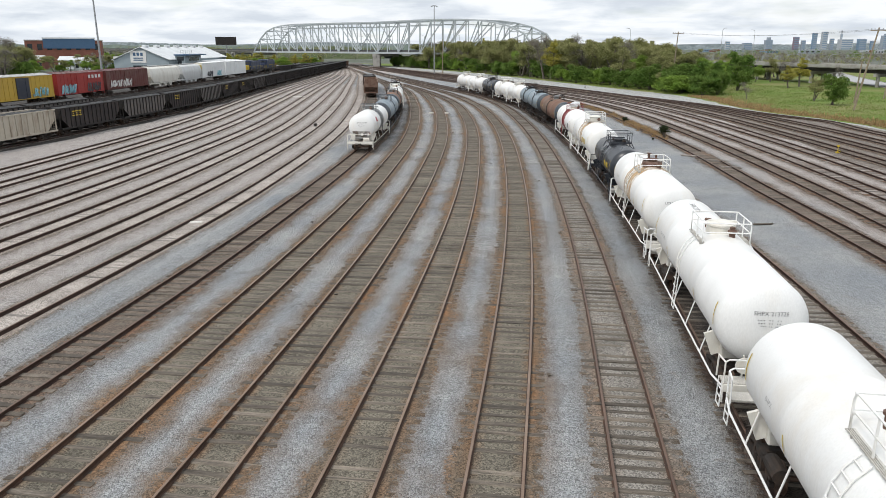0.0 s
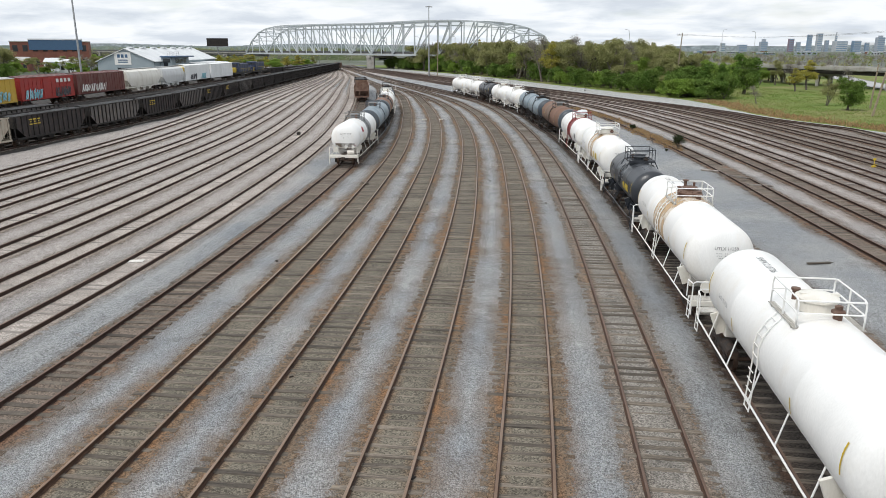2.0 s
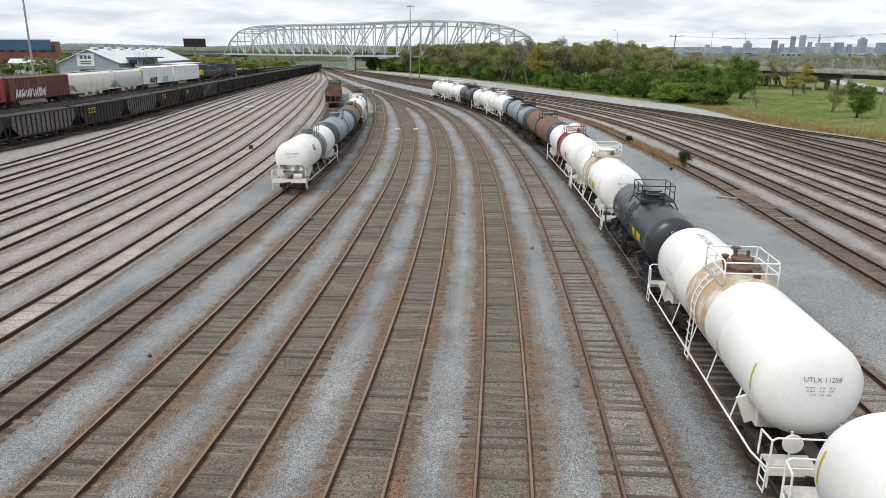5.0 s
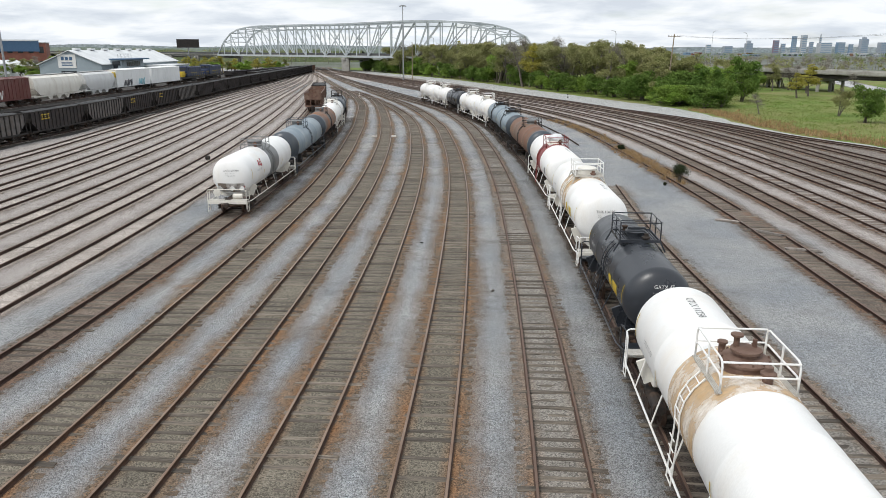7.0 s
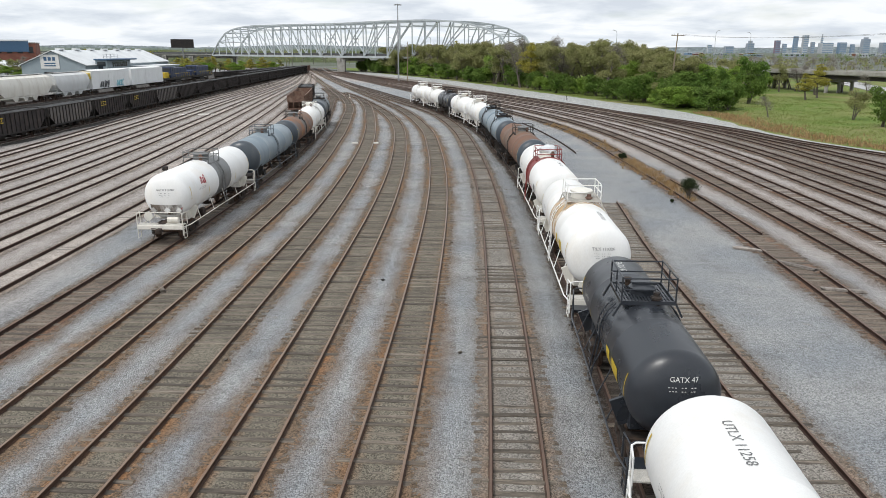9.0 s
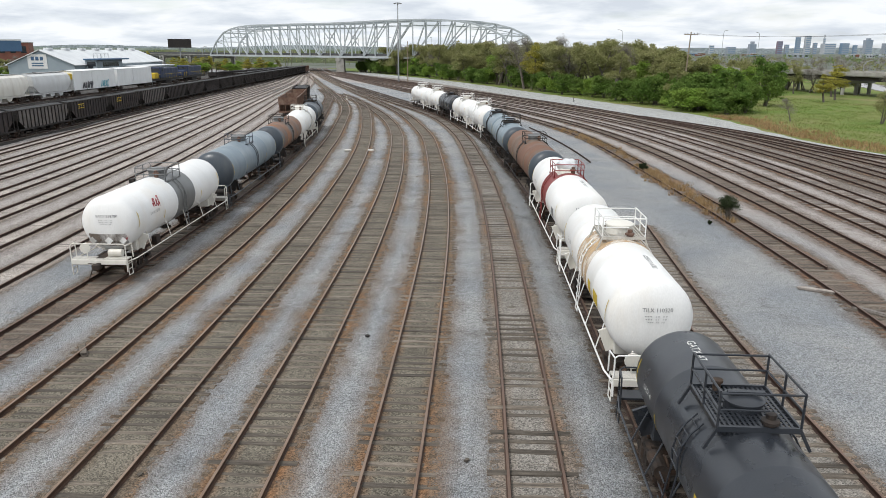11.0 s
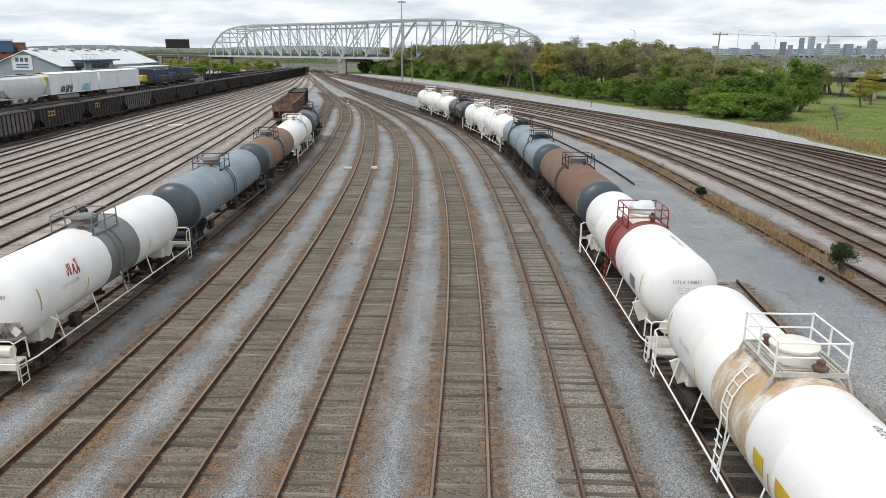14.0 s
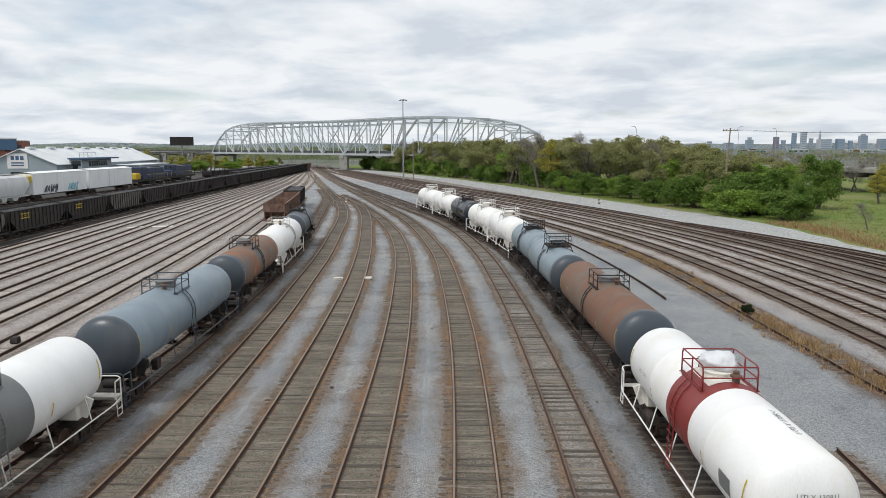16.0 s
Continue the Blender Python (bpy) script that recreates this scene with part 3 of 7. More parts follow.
track(SPUR, 138, 228, rail=RAIL_DARK, bed=BED_BROWN, label="short rusty spur under old hopper cars")
track(T0, -20, 411, (20, 130), pale=True, sunk=0.025)
for k, f in enumerate(WEST):
    track(f, -20, 430, (30, 130) if k < 2 else None, pale=True, sunk=0.03)
track(COAL, 0, 430, pale=True)
track(COAL_2, 0, 172, pale=True)
track(COAL_2, 292, 430, pale=True)
for f in BACK:
    track(f, 295, 430, pale=True)
track(BOXES, 84, 276, pale=True, label="rusty track on a low sooty embankment").location.z = 2.44


def embankment():
    """A low bank of cinders that carries the row of boxcars; both ends run out into the yard."""
    bm = bmesh.new()
    rows = []
    for j in range(81):
        y = 70 + 220 * j / 80
        k = max(0.0, min(1.0, (y - 70) / 14, (290 - y) / 20))
        h = 2.43 * k * k * (3 - 2 * k)
        rows.append([bm.verts.new((BOXES(y) + u + 0.18 * math.sin(y * 0.9 + u * 2.1), y, -0.02 + h * v)) for u, v in ((5.6, 0), (4.9, 0.4), (3.9, 0.93), (2.9, 1), (0, 1), (-4, 1), (-8, 0.95), (-10, 0.6), (-13, 0))])
    for A, B in zip(rows[:-1], rows[1:]):
        for i in range(8):
            bm.faces.new((A[i], B[i], B[i + 1], A[i + 1]))
    bmesh.ops.recalc_face_normals(bm, faces=bm.faces)
    tagged(part("embankment", bm, SOOT), "low dark bank of cinders under the boxcars", "embankment", "", "structure")


embankment()
EARTH = gravel("brown_gravel", (((0.19, 0.165, 0.145), (0.255, 0.225, 0.20)), ((0.19, 0.165, 0.145), (0.255, 0.225, 0.20))), 24.0)
sheet("brown_ground", 10, 96, 0, 0, -60, 420, 0.003, EARTH, "brownish gravel under the outer tracks", "ground", lambda y: EAST[1](y) + 2 + 0.6 * math.sin(y * 0.23) + 0.3 * math.sin(y * 0.71), lambda y: max(EAST[1](y) + 3, ROAD_IN(y) - 0.3))


# ---- railcars: materials ----
def paint(name, c, dirty=(0.33, 0.25, 0.16), amount=0.25, rough=0.42, scale=0.8):
    return mat(name, c, tuple(v * 0.94 for v in c), 0.7, rough, grain=0.05, fine=25, bump=0.05, dirt=dirty, dirt_amount=amount, dirt_scale=scale, stretch=(1, 1, 0.35))


WHITE = paint("white_paint", (0.85, 0.85, 0.835), (0.60, 0.48, 0.31), 0.3, scale=0.45)
CREAM = paint("cream_paint", (0.76, 0.735, 0.67), amount=0.4)
STAIN = stain_material("rust_wash", (0.55, 0.37, 0.19), 0.42)
BLACK_GLOSS = mat("black_paint", (0.022, 0.026, 0.033), (0.034, 0.038, 0.046), 0.8, 0.32, grain=0.1, fine=25, bump=0.05, dirt=(0.045, 0.043, 0.04), dirt_amount=0.2, dirt_scale=0.9, spec=0.5)
BLACK_DULL = mat("sooty_black", (0.012, 0.011, 0.011), (0.026, 0.022, 0.02), 1.5, 0.8, grain=0.3, fine=20, bump=0.15, dirt=(0.075, 0.05, 0.035), dirt_amount=0.5, dirt_scale=2)
GREY_BLUE = paint("blue_grey_paint", (0.20, 0.255, 0.295), (0.30, 0.335, 0.355), 0.35)
GREY_DARK = paint("dark_grey_paint", (0.052, 0.066, 0.082), (0.13, 0.13, 0.125), 0.35)
GREY_BAND = paint("grey_band_paint", (0.17, 0.175, 0.175), (0.12, 0.11, 0.10), 0.4)
RED_BAND = paint("oxide_red_paint", (0.23, 0.028, 0.024), (0.13, 0.04, 0.03), 0.4)
BROWN = mat("rusting_brown_paint", (0.155, 0.075, 0.048), (0.20, 0.105, 0.065), 0.8, 0.75, grain=0.15, fine=18, bump=0.1, dirt=(0.15, 0.145, 0.12), dirt_amount=0.9, dirt_scale=0.45, stretch=(1, 1, 0.4))
RUST_GREY = mat("rust_washed_grey", (0.13, 0.13, 0.125), (0.26, 0.115, 0.055), 0.55, 0.75, grain=0.15, fine=18, bump=0.1, dirt=(0.33, 0.17, 0.09), dirt_amount=0.6, dirt_scale=0.5)
IRON = mat("greasy_cast_iron", (0.022, 0.018, 0.016), (0.05, 0.036, 0.028), 3, 0.75, 0.2, grain=0.3, fine=25, bump=0.15, dirt=(0.09, 0.05, 0.03), dirt_amount=0.6, dirt_scale=3)
WHEEL = mat("brown_wheel_steel", (0.06, 0.038, 0.028), (0.10, 0.06, 0.04), 3, 0.6, 0.4, grain=0.2, bump=0.1)
YELLOW = mat("yellow_marking", (0.62, 0.45, 0.03), (0.52, 0.36, 0.03), 2, 0.6, grain=0.1, bump=0)
BLACK_INK = mat("black_lettering", (0.10, 0.10, 0.105), (0.20, 0.20, 0.20), 6, 0.7, grain=0.2, bump=0)
INK_FADED = mat("faded_lettering", (0.36, 0.36, 0.36), (0.50, 0.50, 0.49), 6, 0.7, grain=0.2, bump=0)
WHITE_INK = mat("white_lettering", (0.75, 0.75, 0.73), (0.62, 0.62, 0.6), 6, 0.7, grain=0.1, bump=0)
RED_SPRAY = mat("red_spray_paint", (0.38, 0.03, 0.035), (0.28, 0.03, 0.05), 6, 0.7, grain=0.2, bump=0)
HOPPER_PANEL = mat("dusty_hopper_panel", (0.09, 0.083, 0.08), (0.17, 0.155, 0.145), 0.9, 0.85, grain=0.2, fine=15, bump=0.1, dirt=(0.13, 0.085, 0.06), dirt_amount=0.6, dirt_scale=1.1)
HOPPER_DARK = mat("sooty_hopper_panel", (0.022, 0.017, 0.018), (0.046, 0.037, 0.036), 0.9, 0.85, grain=0.25, fine=15, bump=0.1, dirt=(0.11, 0.075, 0.06), dirt_amount=0.5, dirt_scale=1.1)
COALHEAP = mat("heaped_coal", (0.012, 0.012, 0.013), (0.03, 0.03, 0.03), 2, 0.6, grain=0.5, fine=9, bump=0.8, dist=0.1)
RUST_OPEN = mat("rusted_gondola", (0.13, 0.062, 0.04), (0.24, 0.165, 0.125), 0.8, 0.85, grain=0.2, fine=18, bump=0.1, dirt=(0.07, 0.04, 0.03), dirt_amount=0.7, dirt_scale=1.2)
BEIGE_HOPPER = mat("pale_beige_hopper", (0.50, 0.45, 0.37), (0.42, 0.37, 0.30), 0.7, 0.75, grain=0.12, bump=0.05, dirt=(0.20, 0.13, 0.08), dirt_amount=0.7, dirt_scale=1.0, stretch=(1, 1, 0.3))
GRATE_WHITE = mat("white_grating", (0.55, 0.53, 0.49), (0.42, 0.40, 0.36), 3, 0.6, grain=0.3, fine=40, bump=0.4)
DOME_IRON = mat("rust_brown_casting", (0.12, 0.065, 0.045), (0.20, 0.13, 0.10), 3, 0.75, 0.2, grain=0.3, bump=0.2)
GALV_PLATE = mat("tin_placard", (0.5, 0.5, 0.48), (0.4, 0.38, 0.35), 5, 0.5, 0.3, grain=0.1, bump=0)
GRIME = stain_material("brown_grime", (0.16, 0.12, 0.09), 0.42)
PLASTIC_BAG = mat("white_plastic_sheet", (0.74, 0.75, 0.76), (0.60, 0.62, 0.64), 4, 0.35, grain=0.1, fine=8, bump=0.6, dist=0.05)


# ---- railcar pieces ----
def truck(parent, y):
    """A four-wheel truck with two side frames, springs and a bolster."""
    for dy in (-0.89, 0.89):
        ax = bmesh.new()
        bar(ax, (-0.95, y + dy, 0.42), (0.95, y + dy, 0.42), 0.075, 8)
        axle = part("axle", ax, WHEEL, parent)
        for sx in (-1, 1):
            w = bmesh.new()
            prof = [(0, -0.06), (0.10, -0.06), (0.14, -0.02), (0.32, -0.02), (0.36, -0.06), (0.42, -0.06), (0.425, 0.04), (0.445, 0.06), (0.445, 0.085), (0.34, 0.085), (0.30, 0.03), (0.14, 0.03), (0.11, 0.08), (0, 0.08)]
            lathe(w, prof, 20, "z")
            bmesh.ops.rotate(w, verts=w.verts, cent=(0, 0, 0), matrix=Matrix.Rotation(radians(90) * -sx, 3, "Y"))
            shift(w, sx * 0.76, y + dy, 0.43)
            smooth(part("wheel", w, WHEEL, axle), 35)
    for sx in (-1, 1):
        b = bmesh.new()
        x = sx * 1.0
        top = [(-1.15, 0.50), (-0.9, 0.60), (-0.45, 0.72), (0.45, 0.72), (0.9, 0.60), (1.15, 0.50)]
        bot = [(-1.15, 0.34), (-0.8, 0.36), (-0.35, 0.18), (0.35, 0.18), (0.8, 0.36), (1.15, 0.34)]
        for P in (top, bot):
            for (a, za), (c, zc) in zip(P[:-1], P[1:]):
                beam(b, (x, y + a, za), (x, y + c, zc), 0.13, 0.13)
        for a in (-0.32, 0.32):
            beam(b, (x, y + a, 0.2), (x, y + a, 0.7), 0.11, 0.12)
        for a in (-0.89, 0.89):
            bar(b, (x - 0.08, y + a, 0.42), (x + 0.10, y + a, 0.42), 0.13, 10)
        for a in (-0.13, 0.13):
            bar(b, (x, y + a, 0.22), (x, y + a, 0.52), 0.09, 8)
        part("side_frame", b, IRON, parent)
    b = bmesh.new()
    box(b, 2.1, 0.42, 0.26, 0, y, 0.5, 0.03)
    part("bolster", b, IRON, parent)


def coupler(parent, y, s):
    b = bmesh.new()
    box(b, 0.22, 0.5, 0.24, 0, y - s * 0.15, 0.72, 0.02)
    box(b, 0.34, 0.26, 0.30, 0.03, y + s * 0.16, 0.69, 0.05)
    bar(b, (-0.5, y - s * 0.1, 0.95), (0.02, y + s * 0.12, 0.98), 0.02)
    path(b, [(-0.25, y, 0.72), (-0.3, y + s * 0.2, 0.4), (-0.28, y + s * 0.38, 0.32)], 0.03)
    part("coupler", b, IRON, parent)


def lettering(parent, text, size, material, place, align="CENTER", label=""):
    """Text as a mesh; place maps its flat (u, v) to a point of the car's skin."""
    cu = bpy.data.curves.new("lettering", "FONT")
    cu.body, cu.size, cu.align_x, cu.resolution_u = text, size, align, 2
    tmp = bpy.data.objects.new("lettering", cu)
    scene.collection.objects.link(tmp)
    bpy.context.view_layer.update()
    me = bpy.data.meshes.new_from_object(tmp.evaluated_get(bpy.context.evaluated_depsgraph_get()))
    bpy.data.objects.remove(tmp)
    me.materials.clear()
    me.materials.append(material)
    bm = bmesh.new()
    bm.from_mesh(me)
    bmesh.ops.subdivide_edges(bm, edges=[e for e in bm.edges if e.calc_length() > size * 0.25], cuts=2)
    for v in bm.verts:
        v.co = Vector(place(v.co.x, v.co.y))
    bm.to_mesh(me)
    bm.free()
    ob = new("lettering", me)
    ob.parent = parent
    if label:
        ob["label"] = label
    return ob


def scrawl(parent, place, width, height, material, seed, n=7):
    """A sprayed scribble that spells nothing: loops and strokes on the skin."""
    rnd = random.Random(seed)
    bm = bmesh.new()
    for k in range(n):
        u0 = (k - n / 2) * width / n
        last = None
        a, b, ph = rnd.uniform(0.5, 1.0) * width / n, rnd.uniform(0.3, 0.5) * height, rnd.uniform(0, 6)
        for i in range(9):
            t = i / 8 * rnd.uniform(3.2, 5.5) + ph
            p = Vector(place(u0 + a * math.cos(t), b * math.sin(t * 1.3)))
            if last is not None:
                bar(bm, last, p, 0.016 + 0.05 * (width > 2), 4)
            last = p
    return part("graffiti", bm, material, parent)


def tank_car(f, y, half, shell, r=1.41, label="", platform="walk", trim=None, band=None, ends=None, dome="white", number="", ink=None, top_text="", marks=True, bag=False, graffiti=False, wide_plate=0, saddle_stain=False, rail_mat=None, band_span=(-1.5, 1.5), cage=False, platform_mat=None, top_near=False, zc=2.60):
    """A tank car; half: half the length of the shell. Its base lies on the rails."""
    trim = trim or shell
    rail_mat = rail_mat or trim
    car = thing("tank_car", on_track(f, y), label, "tank car", "tank cars in a row")
    full = half + 0.95

    def skin(th, a, lift=0.012):
        q = radians(th)
        return ((r + lift) * math.cos(q), a, zc + (r + lift) * math.sin(q))

    # shell with dished heads
    b = bmesh.new()
    head = 0.62
    prof = [(0, -half)]
    for k in range(1, 9):
        q = radians(90 * k / 8)
        prof.append((r * math.sin(q) ** 0.85, -half + head * (1 - math.cos(q))))
    seams = [(-half + head + (2 * half - 2 * head) * k / 4) for k in range(1, 4)]
    for s in seams:
        prof += [(r, s - 0.03), (r + 0.006, s), (r, s + 0.03)]
    for k in range(8, 0, -1):
        q = radians(90 * k / 8)
        prof.append((r * math.sin(q) ** 0.85, half - head * (1 - math.cos(q))))
    prof.append((0, half))
    lathe(b, prof, 48)
    shift(b, z=zc)
    smooth(part("shell", b, shell, car), 50)
    if band:
        b = bmesh.new()
        lathe(b, [(r - 0.01, band_span[0]), (r + 0.012, band_span[0]), (r + 0.012, band_span[1]), (r - 0.01, band_span[1])], 48)
        shift(b, z=zc)
        smooth(part("band", b, band, car, "painted band round the middle"), 50)
    if ends:
        for s in ((-1,) if ends[1] == "near" else (1,) if ends[1] == "far" else (-1, 1)):
            b = bmesh.new()
            pr = []
            for k in range(0, 9):
                q = radians(90 * k / 8)
                pr.append(((r + 0.012) * math.sin(q) ** 0.85 if k else 0, s * (half + 0.012 - head * (1 - math.cos(q)))))
            pr.append((r + 0.012, s * (half - 0.62 - ends[2])))
            pr.append((r - 0.02, s * (half - 0.62 - ends[2])))
            lathe(b, pr, 48)
            b.normal_update()
            tip = min(b.faces, key=lambda q: -s * q.calc_center_median().y)
            if tip.normal.y * s < 0:
                bmesh.ops.reverse_faces(b, faces=b.faces)
            shift(b, z=zc)
            smooth(part("painted_end", b, ends[0], car, "end painted in a darker colour"), 50)
    if saddle_stain:
        b = bmesh.new()
        lathe(b, [(r + 0.008, -1.35), (r + 0.009, 0), (r + 0.008, 1.2)], 40, "y", (-25, 205))
        shift(b, z=zc)
        smooth(part("stained_patch", b, STAIN, car, "rust-stained cream patch under the platform"), 50)

    # underframe, trucks, couplers
    for s in (-1, 1):
        b = bmesh.new()
        box(b, 0.46, 2.9, 0.34, 0, s * (full - 1.5), 0.82, 0.02)
        part("stub_sill", b, IRON, car)
        b = bmesh.new()
        box(b, 2.75, 0.16, 0.26, 0, s * full, 0.86, 0.02)
        part("end_sill", b, CREAM if trim is WHITE else trim, car)
        b = bmesh.new()
        box(b, 1.9, 0.5, 0.55, 0, s * (half - 1.45), 0.98, 0.04)
        for sx in (-1, 1):
            beam(b, (sx * 0.95, s * (half - 1.45), 1.1), (sx * 1.25, s * (half - 1.45), 1.85), 0.1, 0.5)
        part("saddle", b, CREAM if trim is WHITE else trim, car)
    for s in (-1, 1):
        truck(car, s * (half - 1.35))
        coupler(car, s * (full + 0.25), s)

    # end decks with hand rails and corner steps
    for s in (-1, 1):
        b = bmesh.new()
        box(b, 2.75, 0.55, 0.05, 0, s * (full - 0.22), 1.1)
        deck = part("end_deck", b, GRATE_WHITE if trim in (WHITE, CREAM) else trim, car)
        b = bmesh.new()
        ye = s * (full + 0.02)
        path(b, [(-1.36, ye, 0.5), (-1.36, ye, 1.82), (-1.25, ye, 1.9), (1.25, ye, 1.9), (1.36, ye, 1.82), (1.36, ye, 0.5)], 0.028)
        for sx in (-1, 1):
            path(b, [(sx * 1.36, ye, 1.82), (sx * 1.42, s * (full - 0.55), 1.82), (sx * 1.42, s * (full - 0.6), 1.1)], 0.028)
        part("end_railing", b, rail_mat, car)
        for sx in (-1, 1):
            b = bmesh.new()
            for yy in (s * (full - 0.05), s * (full - 0.45)):
                path(b, [(sx * 1.38, yy, 1.15), (sx * 1.40, yy, 0.30)], 0.022)
            for zz in (0.32, 0.62, 0.9):
                bar(b, (sx * 1.40, s * (full - 0.05), zz), (sx * 1.40, s * (full - 0.45), zz), 0.02)
            part("corner_step", b, rail_mat, car)
    # brake gear at one end
    b = bmesh.new()
    bar(b, (-0.75, -full + 0.35, 1.1), (-0.75, -full + 0.35, 1.9), 0.03)
    m = pose(-0.75, -full + 0.22, 1.62, 90)
    bmesh.ops.create_cone(b, cap_ends=True, segments=16, radius1=0.26, radius2=0.26, depth=0.05, matrix=m)
    bar(b, (0.3, -full + 0.5, 1.32), (0.95, -full + 0.5, 1.32), 0.2, 12)
    part("brake_gear", b, trim if trim is not WHITE else CREAM, car)
    b = bmesh.new()
    bar(b, (-1.05, half - 3.2, 1.0), (-1.05, half - 2.4, 1.0), 0.2, 12)
    part("brake_tank", b, IRON, car)
    b = bmesh.new()
    box(b, 0.3, 0.5, 0.5, 1.0, -half + 3.4, 0.75, 0.03)
    part("valve_box", b, IRON, car)

    # long side rails on diagonal brackets
    for sx in (-1, 1):
        b = bmesh.new()
        x = sx * 1.5
        path(b, [(sx * 1.38, -full + 0.1, 1.0), (x, -full + 0.9, 0.98), (x, full - 0.9, 0.98), (sx * 1.38, full - 0.1, 1.0)], 0.032)
        n = 5
        for k in range(n):
            a = -half + 1.7 + (2 * half - 3.4) * k / (n - 1)
            bar(b, (x, a, 0.98), (sx * r * 0.86, a + 0.12, zc - r * 0.5), 0.025)
        part("side_rail", b, rail_mat, car)

    # belly: bottom outlet and saddle
    b = bmesh.new()
    bar(b, (0, 0.2, 0.75), (0, 0.2, zc - r + 0.08), 0.22, 12)
    bar(b, (-0.35, 0.2, 0.85), (0.35, 0.2, 0.85), 0.09, 8)
    part("outlet", b, IRON, car)

    # platform at the top
    zt = zc + r
    pm = {"white": rail_mat, "black": BLACK_GLOSS, "iron": DOME_IRON}.get(dome, rail_mat)
    py = 1.05 if platform == "walk" else 0.95
    px = 0.82
    zp = zt + 0.06 if platform == "walk" else zt + 0.05
    b = bmesh.new()
    if platform == "walk":
        for sx in (-1, 1):
            for k in range(9):
                beam(b, (sx * 0.76 - 0.16 + k * 0.04, -py, zp - 0.3), (sx * 0.76 - 0.16 + k * 0.04, py, zp - 0.3), 0.02, 0.03)
            for k in range(10):
                yy = -py + 2 * py * k / 9
                beam(b, (sx * 0.76 - 0.18, yy, zp - 0.31), (sx * 0.76 + 0.18, yy, zp - 0.31), 0.025, 0.03)
            for yy in (-py * 0.8, py * 0.8):
                beam(b, (sx * 0.88, yy, zp - 0.3), (sx * 0.88, yy, zt - 0.5), 0.06, 0.06)
            if sx < 0:
                part("walkway", b, platform_mat or (GRATE_WHITE if rail_mat in (WHITE, CREAM) else rail_mat), car, "steel grating walkway on the shell")
                b = bmesh.new()
    else:
        for k in range(17):
            x = -px + 2 * px * k / 16
            if platform == "deck" or abs(x) > 0.45:
                beam(b, (x, -py, zp), (x, py, zp), 0.05, 0.03)
        for k in range(15):
            yy = -py + 2 * py * k / 14
            beam(b, (-px, yy, zp - 0.01), (px, yy, zp - 0.01), 0.04, 0.03)
        for sx in (-1, 1):
            beam(b, (sx * px, -py, zp), (sx * px, py, zp), 0.05, 0.12)
            beam(b, (-px, sx * py, zp), (px, sx * py, zp), 0.05, 0.12)
            for yy in (-py, py):
                beam(b, (sx * px, yy, zp), (sx * 1.05, yy, zc + 0.85), 0.06, 0.06)
    part("walkway" if platform == "walk" else "platform", b, platform_mat or (GRATE_WHITE if rail_mat in (WHITE, CREAM) else rail_mat), car, "steel grating platform on the shell")
    h = 0.8
    z0 = zp - (0.3 if platform == "walk" else 0)
    ox = 0.86 if platform == "walk" else px
    c = 0.16
    for sx in (-1, 1):
        b = bmesh.new()
        if platform == "walk":
            for hh in (h, h * 0.52):
                path(b, [(sx * ox, -py, z0), (sx * ox, -py, z0 + hh - c), (sx * ox, -py + 0.05, z0 + hh - 0.05), (sx * ox, -py + c, z0 + hh), (sx * ox, py - c, z0 + hh), (sx * ox, py - 0.05, z0 + hh - 0.05), (sx * ox, py, z0 + hh - c), (sx * ox, py, z0)], 0.026)
            bar(b, (sx * ox, 0, z0), (sx * ox, 0, z0 + h), 0.026)
        else:
            for yy in (-py, 0, py):
                bar(b, (sx * ox, yy, z0), (sx * ox, yy, z0 + h), 0.026)
            for hh in (h, h * 0.52) if not cage else (h, h * 0.7, h * 0.4):
                bar(b, (sx * ox, -py, z0 + hh), (sx * ox, py, z0 + hh), 0.026)
        part("platform_railing", b, platform_mat or rail_mat, car)
    for yy in (-py, py):
        b = bmesh.new()
        bar(b, (-ox, yy, z0 + h - 0.03), (ox, yy, z0 + h - 0.03), 0.026)
        bar(b, (-ox, yy, z0 + h * 0.52), (ox * (0.2 if yy < 0 and platform != "walk" else 1), yy, z0 + h * 0.52), 0.024)
        part("cross_rail", b, platform_mat or rail_mat, car)
    # dome with its lid and valves
    b = bmesh.new()
    dz = zt - 0.06
    rd = 0.52 if dome in ("white", "grey") else 0.38
    lathe(b, [(rd, 0), (rd, 0.30), (rd + 0.05, 0.32), (rd + 0.05, 0.38), (rd - 0.03, 0.43), (rd * 0.55, 0.48), (0, 0.5)], 28, "z")
    if bag:
        bmesh.ops.scale(b, verts=b.verts, vec=(0.9, 0.9, 0.5))
    if dome in ("iron", "black"):
        bmesh.ops.scale(b, verts=b.verts, vec=(1, 1, 0.6))
    shift(b, z=dz + (0.1 if platform != "walk" else 0))
    if dome == "iron":
        b.free()
        b = bmesh.new()
        lathe(b, [(0.56, 0), (0.56, 0.17), (0.60, 0.19), (0.60, 0.25), (0.52, 0.30), (0.3, 0.33), (0.3, 0.42), (0.36, 0.44), (0.36, 0.50), (0.1, 0.53), (0, 0.53)], 28, "z")
        for k in range(12):
            q = 2 * math.pi * k / 12
            bar(b, (0.55 * math.cos(q), 0.55 * math.sin(q), 0.24), (0.55 * math.cos(q), 0.55 * math.sin(q), 0.33), 0.028, 6)
        shift(b, z=dz)
    dm = {"white": CREAM, "black": BLACK_GLOSS, "iron": DOME_IRON, "grey": GREY_BAND}[dome]
